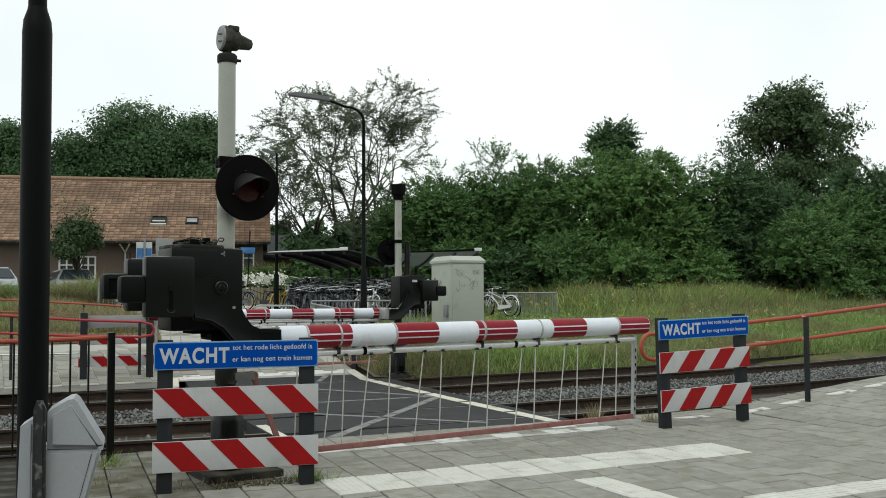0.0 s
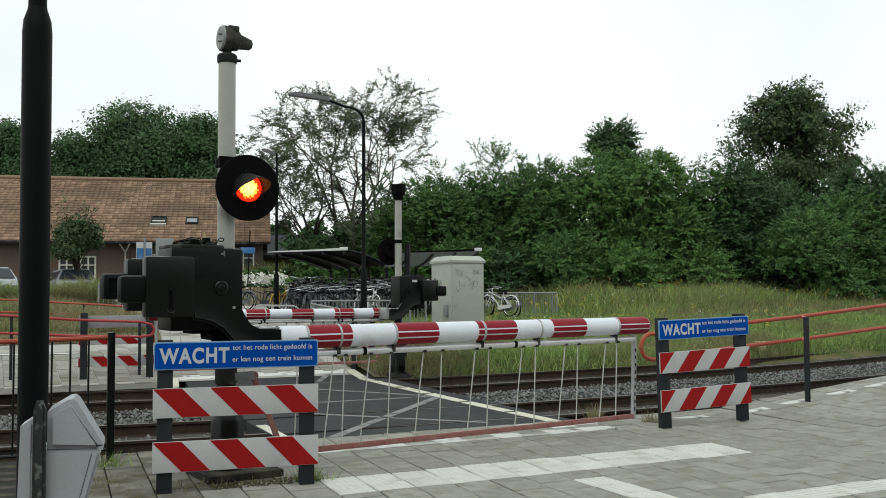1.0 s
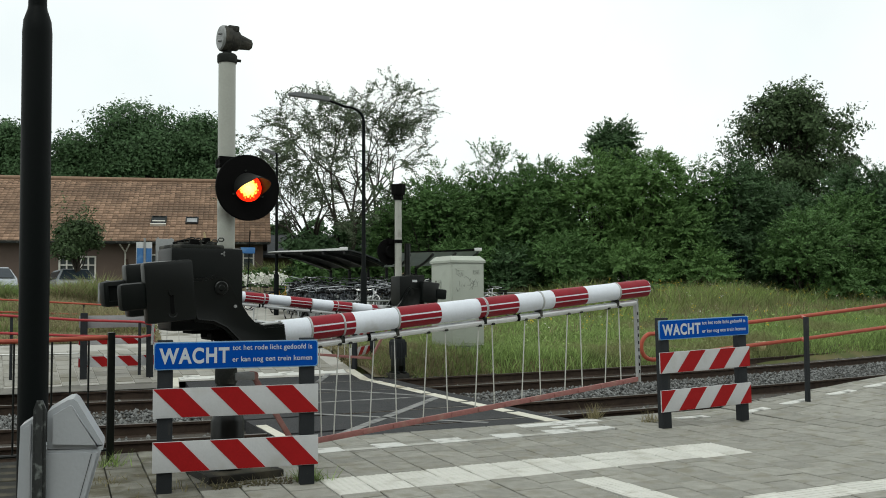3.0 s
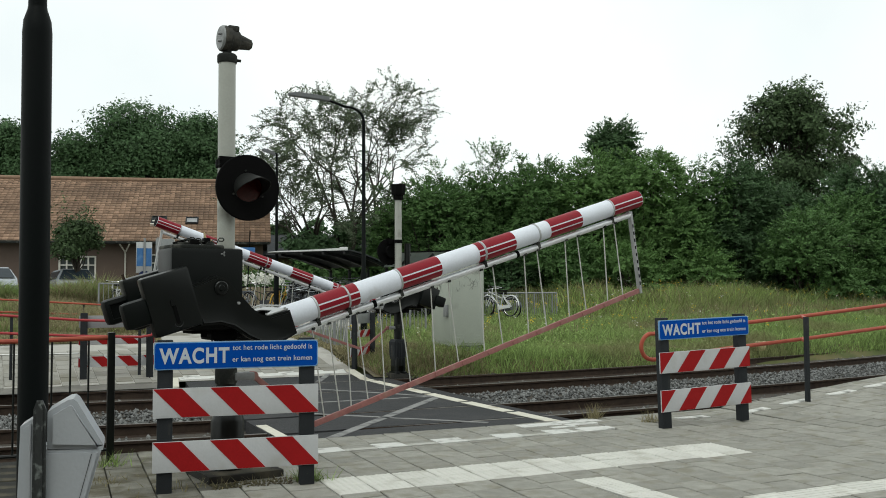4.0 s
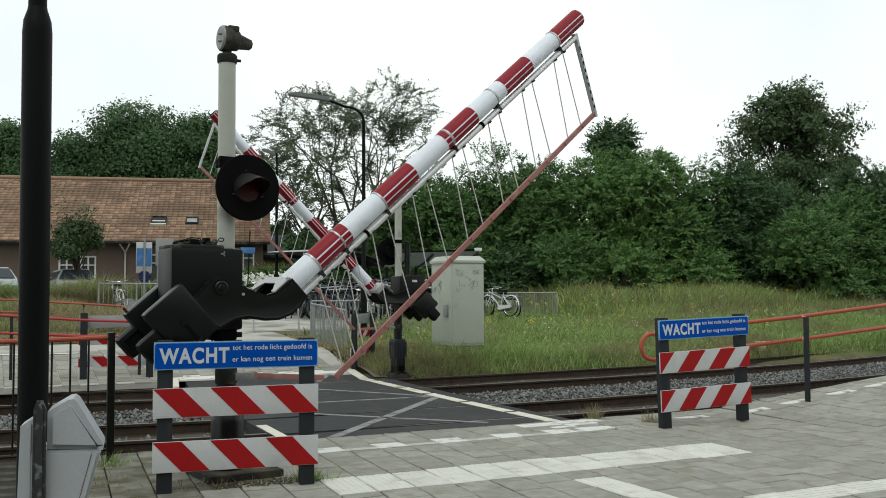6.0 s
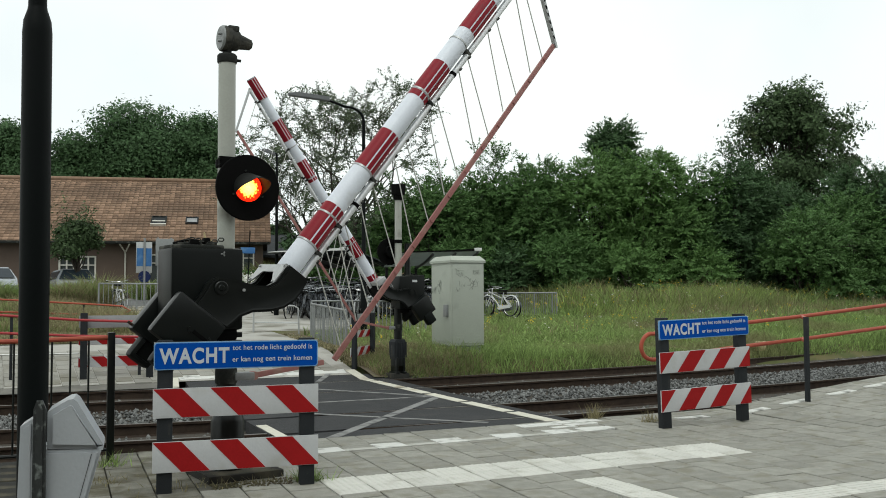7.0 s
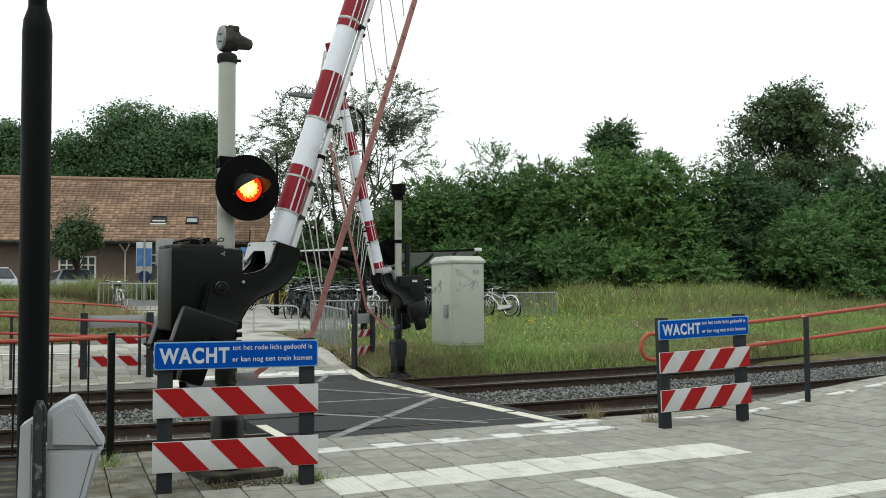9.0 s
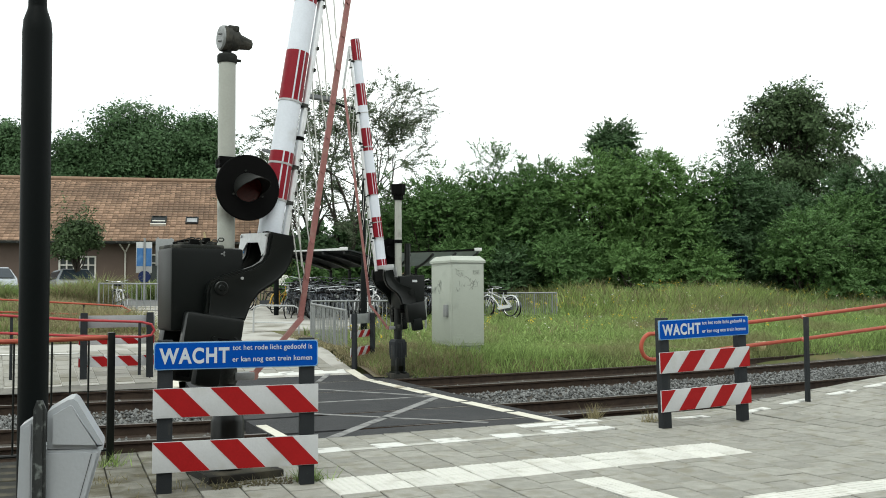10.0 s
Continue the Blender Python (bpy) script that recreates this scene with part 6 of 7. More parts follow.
# ---------------------------------------------------------------- meadow
def grass():
    rng = np.random.default_rng(8)

    def blades(n, area, h, name, mat, label, width=0.0085, keep=None, base=None):
        x = rng.uniform(area[0], area[1], n)
        u = rng.random(n) ** 1.25
        y = area[2] + (area[3] - area[2]) * u
        y = y + np.array([bend(a) * 0.8 for a in x]) * (x > 6.5)
        if keep is not None:
            m = keep(x, y)
            x, y = x[m], y[m]
        n = len(x)
        z = np.array([(base or land)(a, b) for a, b in zip(x, y)])
        patch = np.array([noise.noise((a * 0.35, b * 0.35, 3.0)) for a, b in zip(x, y)])
        hh = h * rng.uniform(0.45, 1.25, n) * (1 + 0.9 * patch)
        ang = rng.uniform(0, 6.28, n)
        lean = rng.normal(0, 0.5, (n, 2)) * hh[:, None]
        w = width * (1 + 0.04 * np.maximum(y - 18, 0)) * rng.uniform(0.7, 1.5, n)
        cx, sx = np.cos(ang) * w, np.sin(ang) * w
        p = np.stack([x, y, z - 0.02], 1)
        a = p + np.stack([cx, sx, np.zeros(n)], 1)
        b = p - np.stack([cx, sx, np.zeros(n)], 1)
        mid = p + np.stack([lean[:, 0] * 0.35, lean[:, 1] * 0.35, hh * 0.6], 1)
        c = mid + np.stack([cx, sx, np.zeros(n)], 1) * 0.8
        d = mid - np.stack([cx, sx, np.zeros(n)], 1) * 0.8
        tip = p + np.stack([lean[:, 0], lean[:, 1], hh], 1)
        v = np.stack([a, b, d, c, tip], 1).reshape(-1, 3)
        i = 5 * np.arange(n)[:, None]
        f = np.vstack([i + np.array([[0, 1, 2]]), i + np.array([[0, 2, 3]]), i + np.array([[3, 2, 4]])])
        tagged(new(name, array_mesh(name, v, f, mat)), label, "grass", kind="stuff")

    right = lambda x, y: ((x > np.where(y < 24, np.where(y < 19.5, 7.1, 7.62), 9.6 + 0.38 * (y - 24))) & (x < 1.35 * y + 3)) & ~((x > 9.1) & (x < 9.8) & (y > 17.95) & (y < 18.9))
    blades(185000, (6.9, 46, 16.95, 34), 0.25, "meadow_grass", GRASS, "long green meadow grass beyond the tracks", keep=lambda x, y: right(x, y) & ~((x < 8.6) & (y < 19.6) & (np.sin(91.0 * x + 57.0 * y) > -0.6)))
    blades(15000, (9, 46, 24, 36), 0.7, "tall_herbs", HERB, "tall pale-green herbs in the back of the meadow", 0.009, keep=lambda x, y: right(x, y) & (x > 19.5))
    blades(12000, (6.9, 46, 21, 36), 0.5, "dry_stalks", GRASS_DRY, "tall dry seed stalks standing in the meadow", 0.007, keep=lambda x, y: right(x, y) & ((x > 19.5) | (y < 22)))
    back_band = lambda x, y: right(x, y) & ((x > 20.5) | (y > 32)) & (y > 23.5 + 0.18 * np.maximum(x - 12, 0))
    blades(42000, (10, 46, 23.5, 35), 0.62, "back_grass", GRASS, "taller rank grass towards the back of the meadow", 0.008, keep=back_band)
    blades(9000, (10, 46, 24.5, 35), 0.75, "back_stalks", GRASS_DRY, "tall straw-coloured stalks before the thicket", 0.006, keep=back_band)
    left = lambda x, y: (x < 4.0 + 0.03 * (y - 24)) & (x > -3)
    blades(24000, (-3, 5, 24.5, 43.5), 0.45, "verge_grass", GRASS, "long verge grass by the far road", keep=left)
    blades(46000, (-3, 5, 24.5, 43.5), 0.55, "verge_stalks", GRASS_DRY, "pale dry stalks in the verge by the far road", 0.008, keep=lambda x, y: left(x, y) & (x > 0.9 + 0.8 * np.sin(7.0 * y)))
    blades(9000, (-4, 4.05, 22.2, 24.6), 0.13, "verge_straw", GRASS_DRY, "short dry straw on the sandy verge beside the far paving", 0.008, keep=lambda x, y: x < 3.72 + 0.13 * (y - 22.1), base=pave)
    back = lambda x, y: (x > 6.2) & (x < 14)
    blades(22000, (-3, 14, 42.6, 44.6), 1.0, "garden_weeds", GRASS, "tall weeds in front of the house wall", 0.02, keep=back)
    blades(15000, (-3, 4.3, 35.6, 36.9), 0.93, "roadside_weeds", GRASS, "tall weeds along the village road", 0.012)
    blades(9000, (-3, 4.3, 35.2, 36.9), 0.98, "roadside_stalks", GRASS_DRY, "tall dry stalks along the village road", 0.009, keep=lambda x, y: x > 2.2 + 0.5 * np.sin(9.0 * y))
    foot = lambda x, y: (x > 6.75)
    blades(2200, (6.8, 9.4, 16.88, 17.4), 0.2, "verge_tufts", GRASS_DRY, "dry tufts at the foot of the far barrier", 0.008, keep=foot)
    blades(3000, (6.2, 7.8, 17.9, 23.3), 0.08, "straw_litter", GRASS_DRY, "flattened dry straw along the foot of the fence", 0.01, keep=lambda x, y: x > 6.72 + 0.03 * (y - 17.95) + 0.06 * np.sin(5 * y), base=dirt_z)
    blades(5200, (6.95, 9.0, 17.0, 19.6), 0.24, "dry_tufts", GRASS_DRY, "dry straw-coloured tufts round the far barrier and cabinet", 0.008, keep=foot)
    blades(1400, (7.0, 9.3, 16.95, 18.3), 0.3, "bank_grass", GRASS, "green tufts on the bank behind the far rail", 0.009)
    # flowers
    for mat, n, name, label, size in ((FLOWER_Y, 420, "yellow_flowers", "small yellow wild flowers in the meadow", 0.028), (FLOWER_W, 120, "white_flowers", "small white wild flowers in the meadow", 0.028)):
        x = rng.uniform(8, 44, n)
        y = 19 + 12 * rng.random(n) ** 0.7
        z = np.array([land(a, b) for a, b in zip(x, y)]) + rng.uniform(0.3, 0.6, n) + 0.25 * (y > 25)
        m = right(x, y)
        pos = np.stack([x, y, z], 1)[m]
        pos = np.repeat(pos, 4, 0) + rng.normal(0, 0.04, (len(pos) * 4, 3))
        v, f = leaves(rng, pos, np.tile(np.array([[0, -0.5, 0.8]]), (len(pos), 1)), size)
        tagged(new(name, array_mesh(name, v, f, mat)), label, "flowers", kind="stuff")
    # low broad-leaved weeds among the grass
    n = 26000
    x, y = rng.uniform(7, 44, n), 17.2 + 17 * rng.random(n)
    y = y + np.array([bend(a) * 0.8 for a in x])
    m = right(x, y) & (np.array([noise.noise((a * 0.8, b * 0.8, 9.0)) for a, b in zip(x, y)]) > -0.05)
    x, y = x[m], y[m]
    pos = np.stack([x, y, np.array([land(a, b) for a, b in zip(x, y)]) + rng.uniform(0.03, 0.3, len(x))], 1)
    v, f = leaves(rng, pos, np.tile(np.array([[0, -0.2, 0.6]]), (len(pos), 1)), 0.045)
    tagged(new("meadow_weeds", array_mesh("meadow_weeds", v, f, GRASS)), "low broad-leaved weeds among the meadow grass", "weeds", kind="stuff")
    n = 420
    heads = np.stack([rng.uniform(9.7, 11.8, 26), rng.uniform(38.9, 39.6, 26), rng.uniform(1.95, 2.3, 26)], 1)
    pos = heads[rng.integers(0, 26, n)] + rng.normal(0, 0.09, (n, 3))
    v, f = leaves(rng, pos, np.tile(np.array([[0, -0.8, 0.4]]), (n, 1)), 0.075)
    bush = thing("flowering_bush", pose(0, 0, 0), "low garden bush covered with white blossoms", "bush")
    ob = new("blossoms", array_mesh("blossoms", v, f, FLOWER_W))
    ob.parent = bush
    n = 2600
    pos = np.stack([rng.uniform(9.0, 12.5, n), rng.uniform(39.2, 40.8, n), rng.uniform(1.0, 2.2, n)], 1)
    v, f = leaves(rng, pos, np.tile(np.array([[0, -0.8, 0.4]]), (n, 1)), 0.1)
    ob = new("foliage", array_mesh("foliage", v, f, LEAF))
    ob.parent = bush
    for name, n, area, z, mat, label in (("gravel", 420, (7.6, 9.6, 16.82, 16.98), -0.3, BALLAST, "loose light gravel along the far rail"), ("soil_crumbs", 240, (1.55, 2.35, 6.9, 7.12), 0.004, DIRT, "dark crumbs of soil in front of the barrier foot")):
        p = np.stack([rng.uniform(area[0], area[1], n), rng.uniform(area[2], area[3], n), np.full(n, z)], 1)
        if name == "gravel":
            p[:, 1] += np.array([bend(a) for a in p[:, 0]])
            p[:, 2] += (p[:, 1] - 16.9 - np.array([bend(a) for a in p[:, 0]])) * 1.2
        s = rng.uniform(0.006, 0.02, n)[:, None, None] * (1.6 if name == "gravel" else 0.8)
        base = np.array([(1, 0, 0), (-0.5, 0.87, 0), (-0.5, -0.87, 0), (0.1, 0.15, 0.8), (0, 0, -0.6)])
        tri = np.array([(0, 1, 3), (1, 2, 3), (2, 0, 3), (1, 0, 4), (2, 1, 4), (0, 2, 4)])
        v = (p[:, None] + base[None] * s * rng.uniform(0.6, 1.4, (n, 5, 1))).reshape(-1, 3)
        f = (tri[None] + 5 * np.arange(n)[:, None, None]).reshape(-1, 3)
        tagged(new(name, array_mesh(name, v, f, mat)), label, "gravel", kind="stuff")
    # weeds at the feet of posts and in joints near the platform edge
    for cx, cy, n, spread, h, mat, name in ((2.28, 6.95, 150, 0.07, 0.1, GRASS, "weed_tuft"), (6.28, 8.88, 90, 0.06, 0.17, GRASS_DRY, "weed_tuft"), (6.66, 8.35, 60, 0.05, 0.16, GRASS_DRY, "weed_tuft"), (1.0, 8.3, 70, 0.08, 0.12, GRASS, "weed_tuft"), (1.45, 7.15, 60, 0.18, 0.06, GRASS_DRY, "weed_tuft"), (1.95, 7.1, 60, 0.18, 0.06, GRASS_DRY, "weed_tuft"), (0.85, 7.6, 60, 0.15, 0.06, GRASS_DRY, "weed_tuft")):
        px, py = cx + rng.normal(0, spread, n), cy + rng.normal(0, spread * 0.6, n)
        hh = h * rng.uniform(0.4, 1.2, n)
        ang = rng.uniform(0, 6.28, n)
        ln = rng.normal(0, 0.5, (n, 2)) * hh[:, None]
        w = 0.004
        p = np.stack([px, py, np.zeros(n)], 1)
        s = np.stack([np.cos(ang) * w, np.sin(ang) * w, np.zeros(n)], 1)
        tip = p + np.stack([ln[:, 0], ln[:, 1], hh], 1)
        v = np.stack([p + s, p - s, tip], 1).reshape(-1, 3)
        f = np.arange(3 * n).reshape(-1, 3)
        tagged(new(name, array_mesh(name, v, f, mat)), "small tuft of weeds growing from the paving joints", "weeds", kind="stuff")


grass()


# ---------------------------------------------------------------- house
def house():
    beta = -14.7
    t = thing("house", pose(12.2, 44.28, 1.2, 0, 0, beta), "long brown brick house with an orange tiled roof", "house")
    L, D, H, RZ, RD = 24.0, 9.6, 2.95, 6.18, 5.2
    # walls, with window openings along the front
    wins = [(-9.3, -8.6, 1.08, 2.1), (-8.35, -7.65, 1.08, 2.1), (-13.9, -12.3, 0.95, 2.2), (-5.3, -4.2, 0.6, 2.2), (-1.45, -0.42, 1.15, 2.45)]
    bm = B()
    xs = sorted(set([-L, -0.3] + [w for q in wins for w in q[:2]]))
    for x0, x1 in zip(xs, xs[1:]):
        w = [q for q in wins if q[0] == x0 and q[1] == x1]
        if w:
            box(bm, x0, x1, 0.25, 0.5, 0, w[0][2])
            box(bm, x0, x1, 0.25, 0.5, w[0][3], H)
        else:
            box(bm, x0, x1, 0.25, 0.5, 0, H)
    part("wall", bm, BRICK, t, "brown brick front wall", smooth=0)
    bm = prism(B(), [(0.25, 0), (D, 0), (D, H), (RD, RZ - 0.15), (0.25, H)], -0.3, 0.0)
    g = part("wall", bm, BRICK, t, "brown brick gable", smooth=0)
    g.matrix_basis = pose(-0.3, 0, 0, 0, 0, 90)
    bm = B()
    box(bm, -L, -0.3, D - 0.3, D, 0, H)
    part("wall", bm, BRICK, t, smooth=0)
    for x0, x1, z0, z1 in wins:
        w = B()
        for a, b, c, d in ((x0, x1, z0, z0 + 0.07), (x0, x1, z1 - 0.07, z1), (x0, x0 + 0.07, z0 + 0.07, z1 - 0.07), (x1 - 0.07, x1, z0 + 0.07, z1 - 0.07), ((x0 + x1) / 2 - 0.03, (x0 + x1) / 2 + 0.03, z0 + 0.07, z1 - 0.07), (x0 + 0.07, (x0 + x1) / 2 - 0.03, z1 - 0.45, z1 - 0.4), ((x0 + x1) / 2 + 0.03, x1 - 0.07, z1 - 0.45, z1 - 0.4)):
            box(w, a, b, 0.22, 0.32, c, d)
        win = part("window", w, CREAM, t, "cream-framed window", smooth=0)
        pb = B()
        box(pb, x0 + 0.05, x1 - 0.05, 0.335, 0.345, z0 + 0.05, z1 - 0.05)
        part("pane", pb, PANE, win, smooth=0)
    # tiled roof: overlapping courses of single tiles on the near slope
    pitch = math.atan2(RZ - H, RD)
    length = math.hypot(RZ - H, RD) + 0.35
    rows, cols = 24, 96
    v, f = [], []
    rng = np.random.default_rng(5)
    ux, uz = math.cos(pitch), math.sin(pitch)
    step, wide = length / rows, L / cols
    for r in range(rows):
        right = 0.35
        for c in range(cols):
            x1 = right - c * wide
            x0 = x1 - wide * 0.97
            s0, s1 = r * step - 0.35, (r + 1.12) * step - 0.35
            lift = rng.uniform(0.0, 0.012)
            b = len(v)
            for s, h in ((s0, 0.075 + lift), (s1, 0.03 + lift)):
                for x, bump in ((x0, 0.0), ((x0 + x1) / 2 + wide * 0.2, 0.016), (x1, 0.0)):
                    v.append((x, s * ux - h * uz, H + s * uz + h * ux + bump))
            for x in (x0, x1):
                v.append((x, s0 * ux, H + s0 * uz - 0.01))
            f += [(b, b + 1, b + 4, b + 3), (b + 1, b + 2, b + 5, b + 4), (b + 6, b + 7, b + 2, b)]
    roof = new("roof", array_mesh("roof", np.array(v), np.array(f), ROOF_TILE))
    roof.parent = t
    tagged(roof, "weathered orange clay tile roof")
    bm = prism(B(), [(-0.3, H - 0.24), (RD, RZ - 0.02), (D + 0.3, H - 0.24), (D + 0.3, H - 0.14), (RD, RZ + 0.06), (-0.3, H - 0.14)], -0.35, L)
    rb = part("roof_deck", bm, BARK, t, smooth=0)
    rb.matrix_basis = pose(0, 0, 0, 0, 0, 90)
    cap = mesh_of("ridge_tile", cyl(B(), (0, 0, 0), (-0.36, 0, 0.01), 0.13, 0.12, 8), ROOF_TILE)
    ridge = new("ridge")
    ridge.parent = t
    x = 0.35
    while x > -L:
        ob = new("ridge_tile", cap)
        ob.parent, ob.matrix_basis = ridge, pose(x, RD, RZ + 0.1)
        x -= 0.34
    bm = B()
    box(bm, -L, 0.3, -0.42, -0.3, H - 0.3, H - 0.18, 0.02)
    part("gutter", bm, CAST_GREY, t, "dark weathered gutter")
    bm = tube(B(), [(-6.55, -0.35, H - 0.3), (-6.35, 0.1, H - 0.65), (-6.35, 0.18, H - 0.8), (-6.35, 0.18, 0.0)], 0.036, 8)
    tube(bm, [(-6.10, -0.35, H - 0.3), (-6.32, 0.1, H - 0.65)], 0.034, 8)
    part("downpipe", bm, CREAM, t, "pale forked downpipe")
    for x, s, glazed in ((-4.95, 1.55, True), (-3.4, 1.6, False)):
        m = pose(x, s * ux, H + s * uz, math.degrees(pitch), 0, 0)
        fr = B()
        for a in ((-0.36, 0.36, -0.42, -0.36), (-0.36, 0.36, 0.36, 0.42), (-0.36, -0.3, -0.36, 0.36), (0.3, 0.36, -0.36, 0.36)) if glazed else ((-0.3, 0.3, -0.3, -0.24), (-0.3, 0.3, 0.24, 0.3), (-0.3, -0.24, -0.24, 0.24), (0.24, 0.3, -0.24, 0.24)):
            box(fr, a[0], a[1], a[2], a[3], 0.05, 0.17)
        k = part("skylight", fr, CAST_GREY if glazed else POST_GREY, t, "framed roof window", at=m, smooth=0)
        pb = B()
        e = 0.3 if glazed else 0.24
        box(pb, -e, e, -e - 0.04 * glazed, e + 0.04 * glazed, 0.12, 0.13)
        part("pane", pb, DARK_PANE if glazed else ZINC, k, smooth=0)
        if glazed:
            sb = B()
            box(sb, -0.36, 0.36, -0.5, -0.43, 0.05, 0.2)
            box(sb, -0.3, 0.3, -0.12, -0.04, 0.132, 0.15)
            part("sill", sb, CREAM, k, "white sill strip", smooth=0)


house()


def outhouse():
    t = thing("outbuilding", pose(20.5, 52.0, 1.4, 0, 0, -14), "low grey-roofed outbuilding beyond the path", "building")
    bm = B()
    box(bm, -7, 4, 0, 6, 0, 2.3)
    part("wall", bm, BRICK, t, smooth=0)
    bm = prism(B(), [(-0.5, 2.2), (3, 3.6), (6.5, 2.2), (6.5, 2.35), (3, 3.75), (-0.5, 2.35)], -4.2, 7.2)
    part("roof", bm, POST_GREY, t, "dark grey roof", at=pose(0, 0, 0, 0, 0, 90), smooth=0)


outhouse()


# ---------------------------------------------------------------- cars, signs and bicycles
def car(at, label):
    t = thing("car", at, label, "car", "parked cars")
    side = [(-2.05, 0.3), (2.0, 0.3), (2.1, 0.6), (2.02, 0.85), (1.0, 0.98), (0.45, 1.42), (-1.6, 1.46), (-1.98, 1.0), (-2.1, 0.7)]
    body, panes = prism(B(), side, -0.82, 0.82, 0.06), prism(B(), [(0.85, 0.98), (0.42, 1.36), (-1.5, 1.39), (-1.75, 1.0)], -0.835, 0.835, 0.02)
    for v in list(body.verts) + list(panes.verts):
        v.co.y *= 1 - 0.36 * max(0.0, (v.co.z - 0.95) / 0.5)
    part("body", body, CAR_SILVER, t, "pale silver body")
    part("glasshouse", panes, CAR_GLASS, t, "dark side windows")
    bm = B()
    v = [bm.verts.new(p) for p in ((-2.0, -0.72, 1.0), (-2.0, 0.72, 1.0), (-1.66, 0.5, 1.4), (-1.66, -0.5, 1.4))]
    bm.faces.new(v)
    w = part("rear_window", bm, CAR_GLASS, t)
    w.matrix_basis = pose(-0.03, 0, 0.02)
    for x in (-1.3, 1.3):
        for y in (-0.78, 0.78):
            wheel = part("wheel", cyl(B(), (x, y - 0.1, 0.31), (x, y + 0.1, 0.31), 0.31, n=20), TYRE, t)
            part("rim", cyl(B(), (x, y - 0.11, 0.31), (x, y + 0.11, 0.31), 0.19, n=14), ZINC, wheel)
    return t


car(pose(3.45, 44.0, 1.12, 0, 0, 96), "silver hatchback parked in front of the house")
car(pose(0.55, 45.4, 1.2, 0, 0, 92), "pale silver car parked by the house wall")

t = thing("road_sign", pose(5.95, 39.4, 1.0), "blue and white road sign on a grey post", "road sign")
part("post", cyl(B(), (0, -0.12, 0), (0, -0.12, 2.75), 0.045, n=10), STEEL_DULL, t)
bm = B()
box(bm, -0.32, 0.3, -0.07, -0.055, 1.35, 2.6, 0.01)
sp = part("plate", bm, STEEL, t, "pale plate")
bm = B()
box(bm, -0.3, 0.28, -0.078, -0.071, 1.62, 2.35)
part("blue_field", bm, BLUE_FADED, sp)
bm = cyl(B(), (0, -0.135, 1.2), (0, -0.11, 1.2), 0.24, n=20)
part("round_plate", bm, BLUE_NAVY, t, "dark blue round plate below")
bm = B()
box(bm, -0.14, 0.14, -0.1, 0.1, 0, 0.24, 0.01)
solid("timber_block", bm, WOOD_BLOCK, "pale timber block lying beside the far rail", "block", pose(18.0, 18.12, -0.06, 0, 0, 20))
t = thing("notice_board", pose(7.0, 41.0, 1.0), "grey backs of a notice board on posts", "notice board")
for x in (-0.25, 0.3):
    part("post", cyl(B(), (x, 0, 0), (x, 0, 2.9), 0.035, n=8), STEEL_DULL, t)
bm = B()
box(bm, -0.35, 0.4, -0.05, -0.03, 1.7, 2.85, 0.01)
part("panel", bm, STEEL_DULL, t)
t = thing("road_sign", pose(9.85, 38.2, 0.9), "small blue direction sign on a thin post", "road sign")
part("post", cyl(B(), (0, 0, 0), (0.12, 0, 3.2), 0.025, n=8), POLE_PAINT, t)
bm = B()
box(bm, -0.28, 0.32, -0.05, -0.035, 2.25, 2.5, 0.01)
part("plate", bm, BLUE_FADED, t)


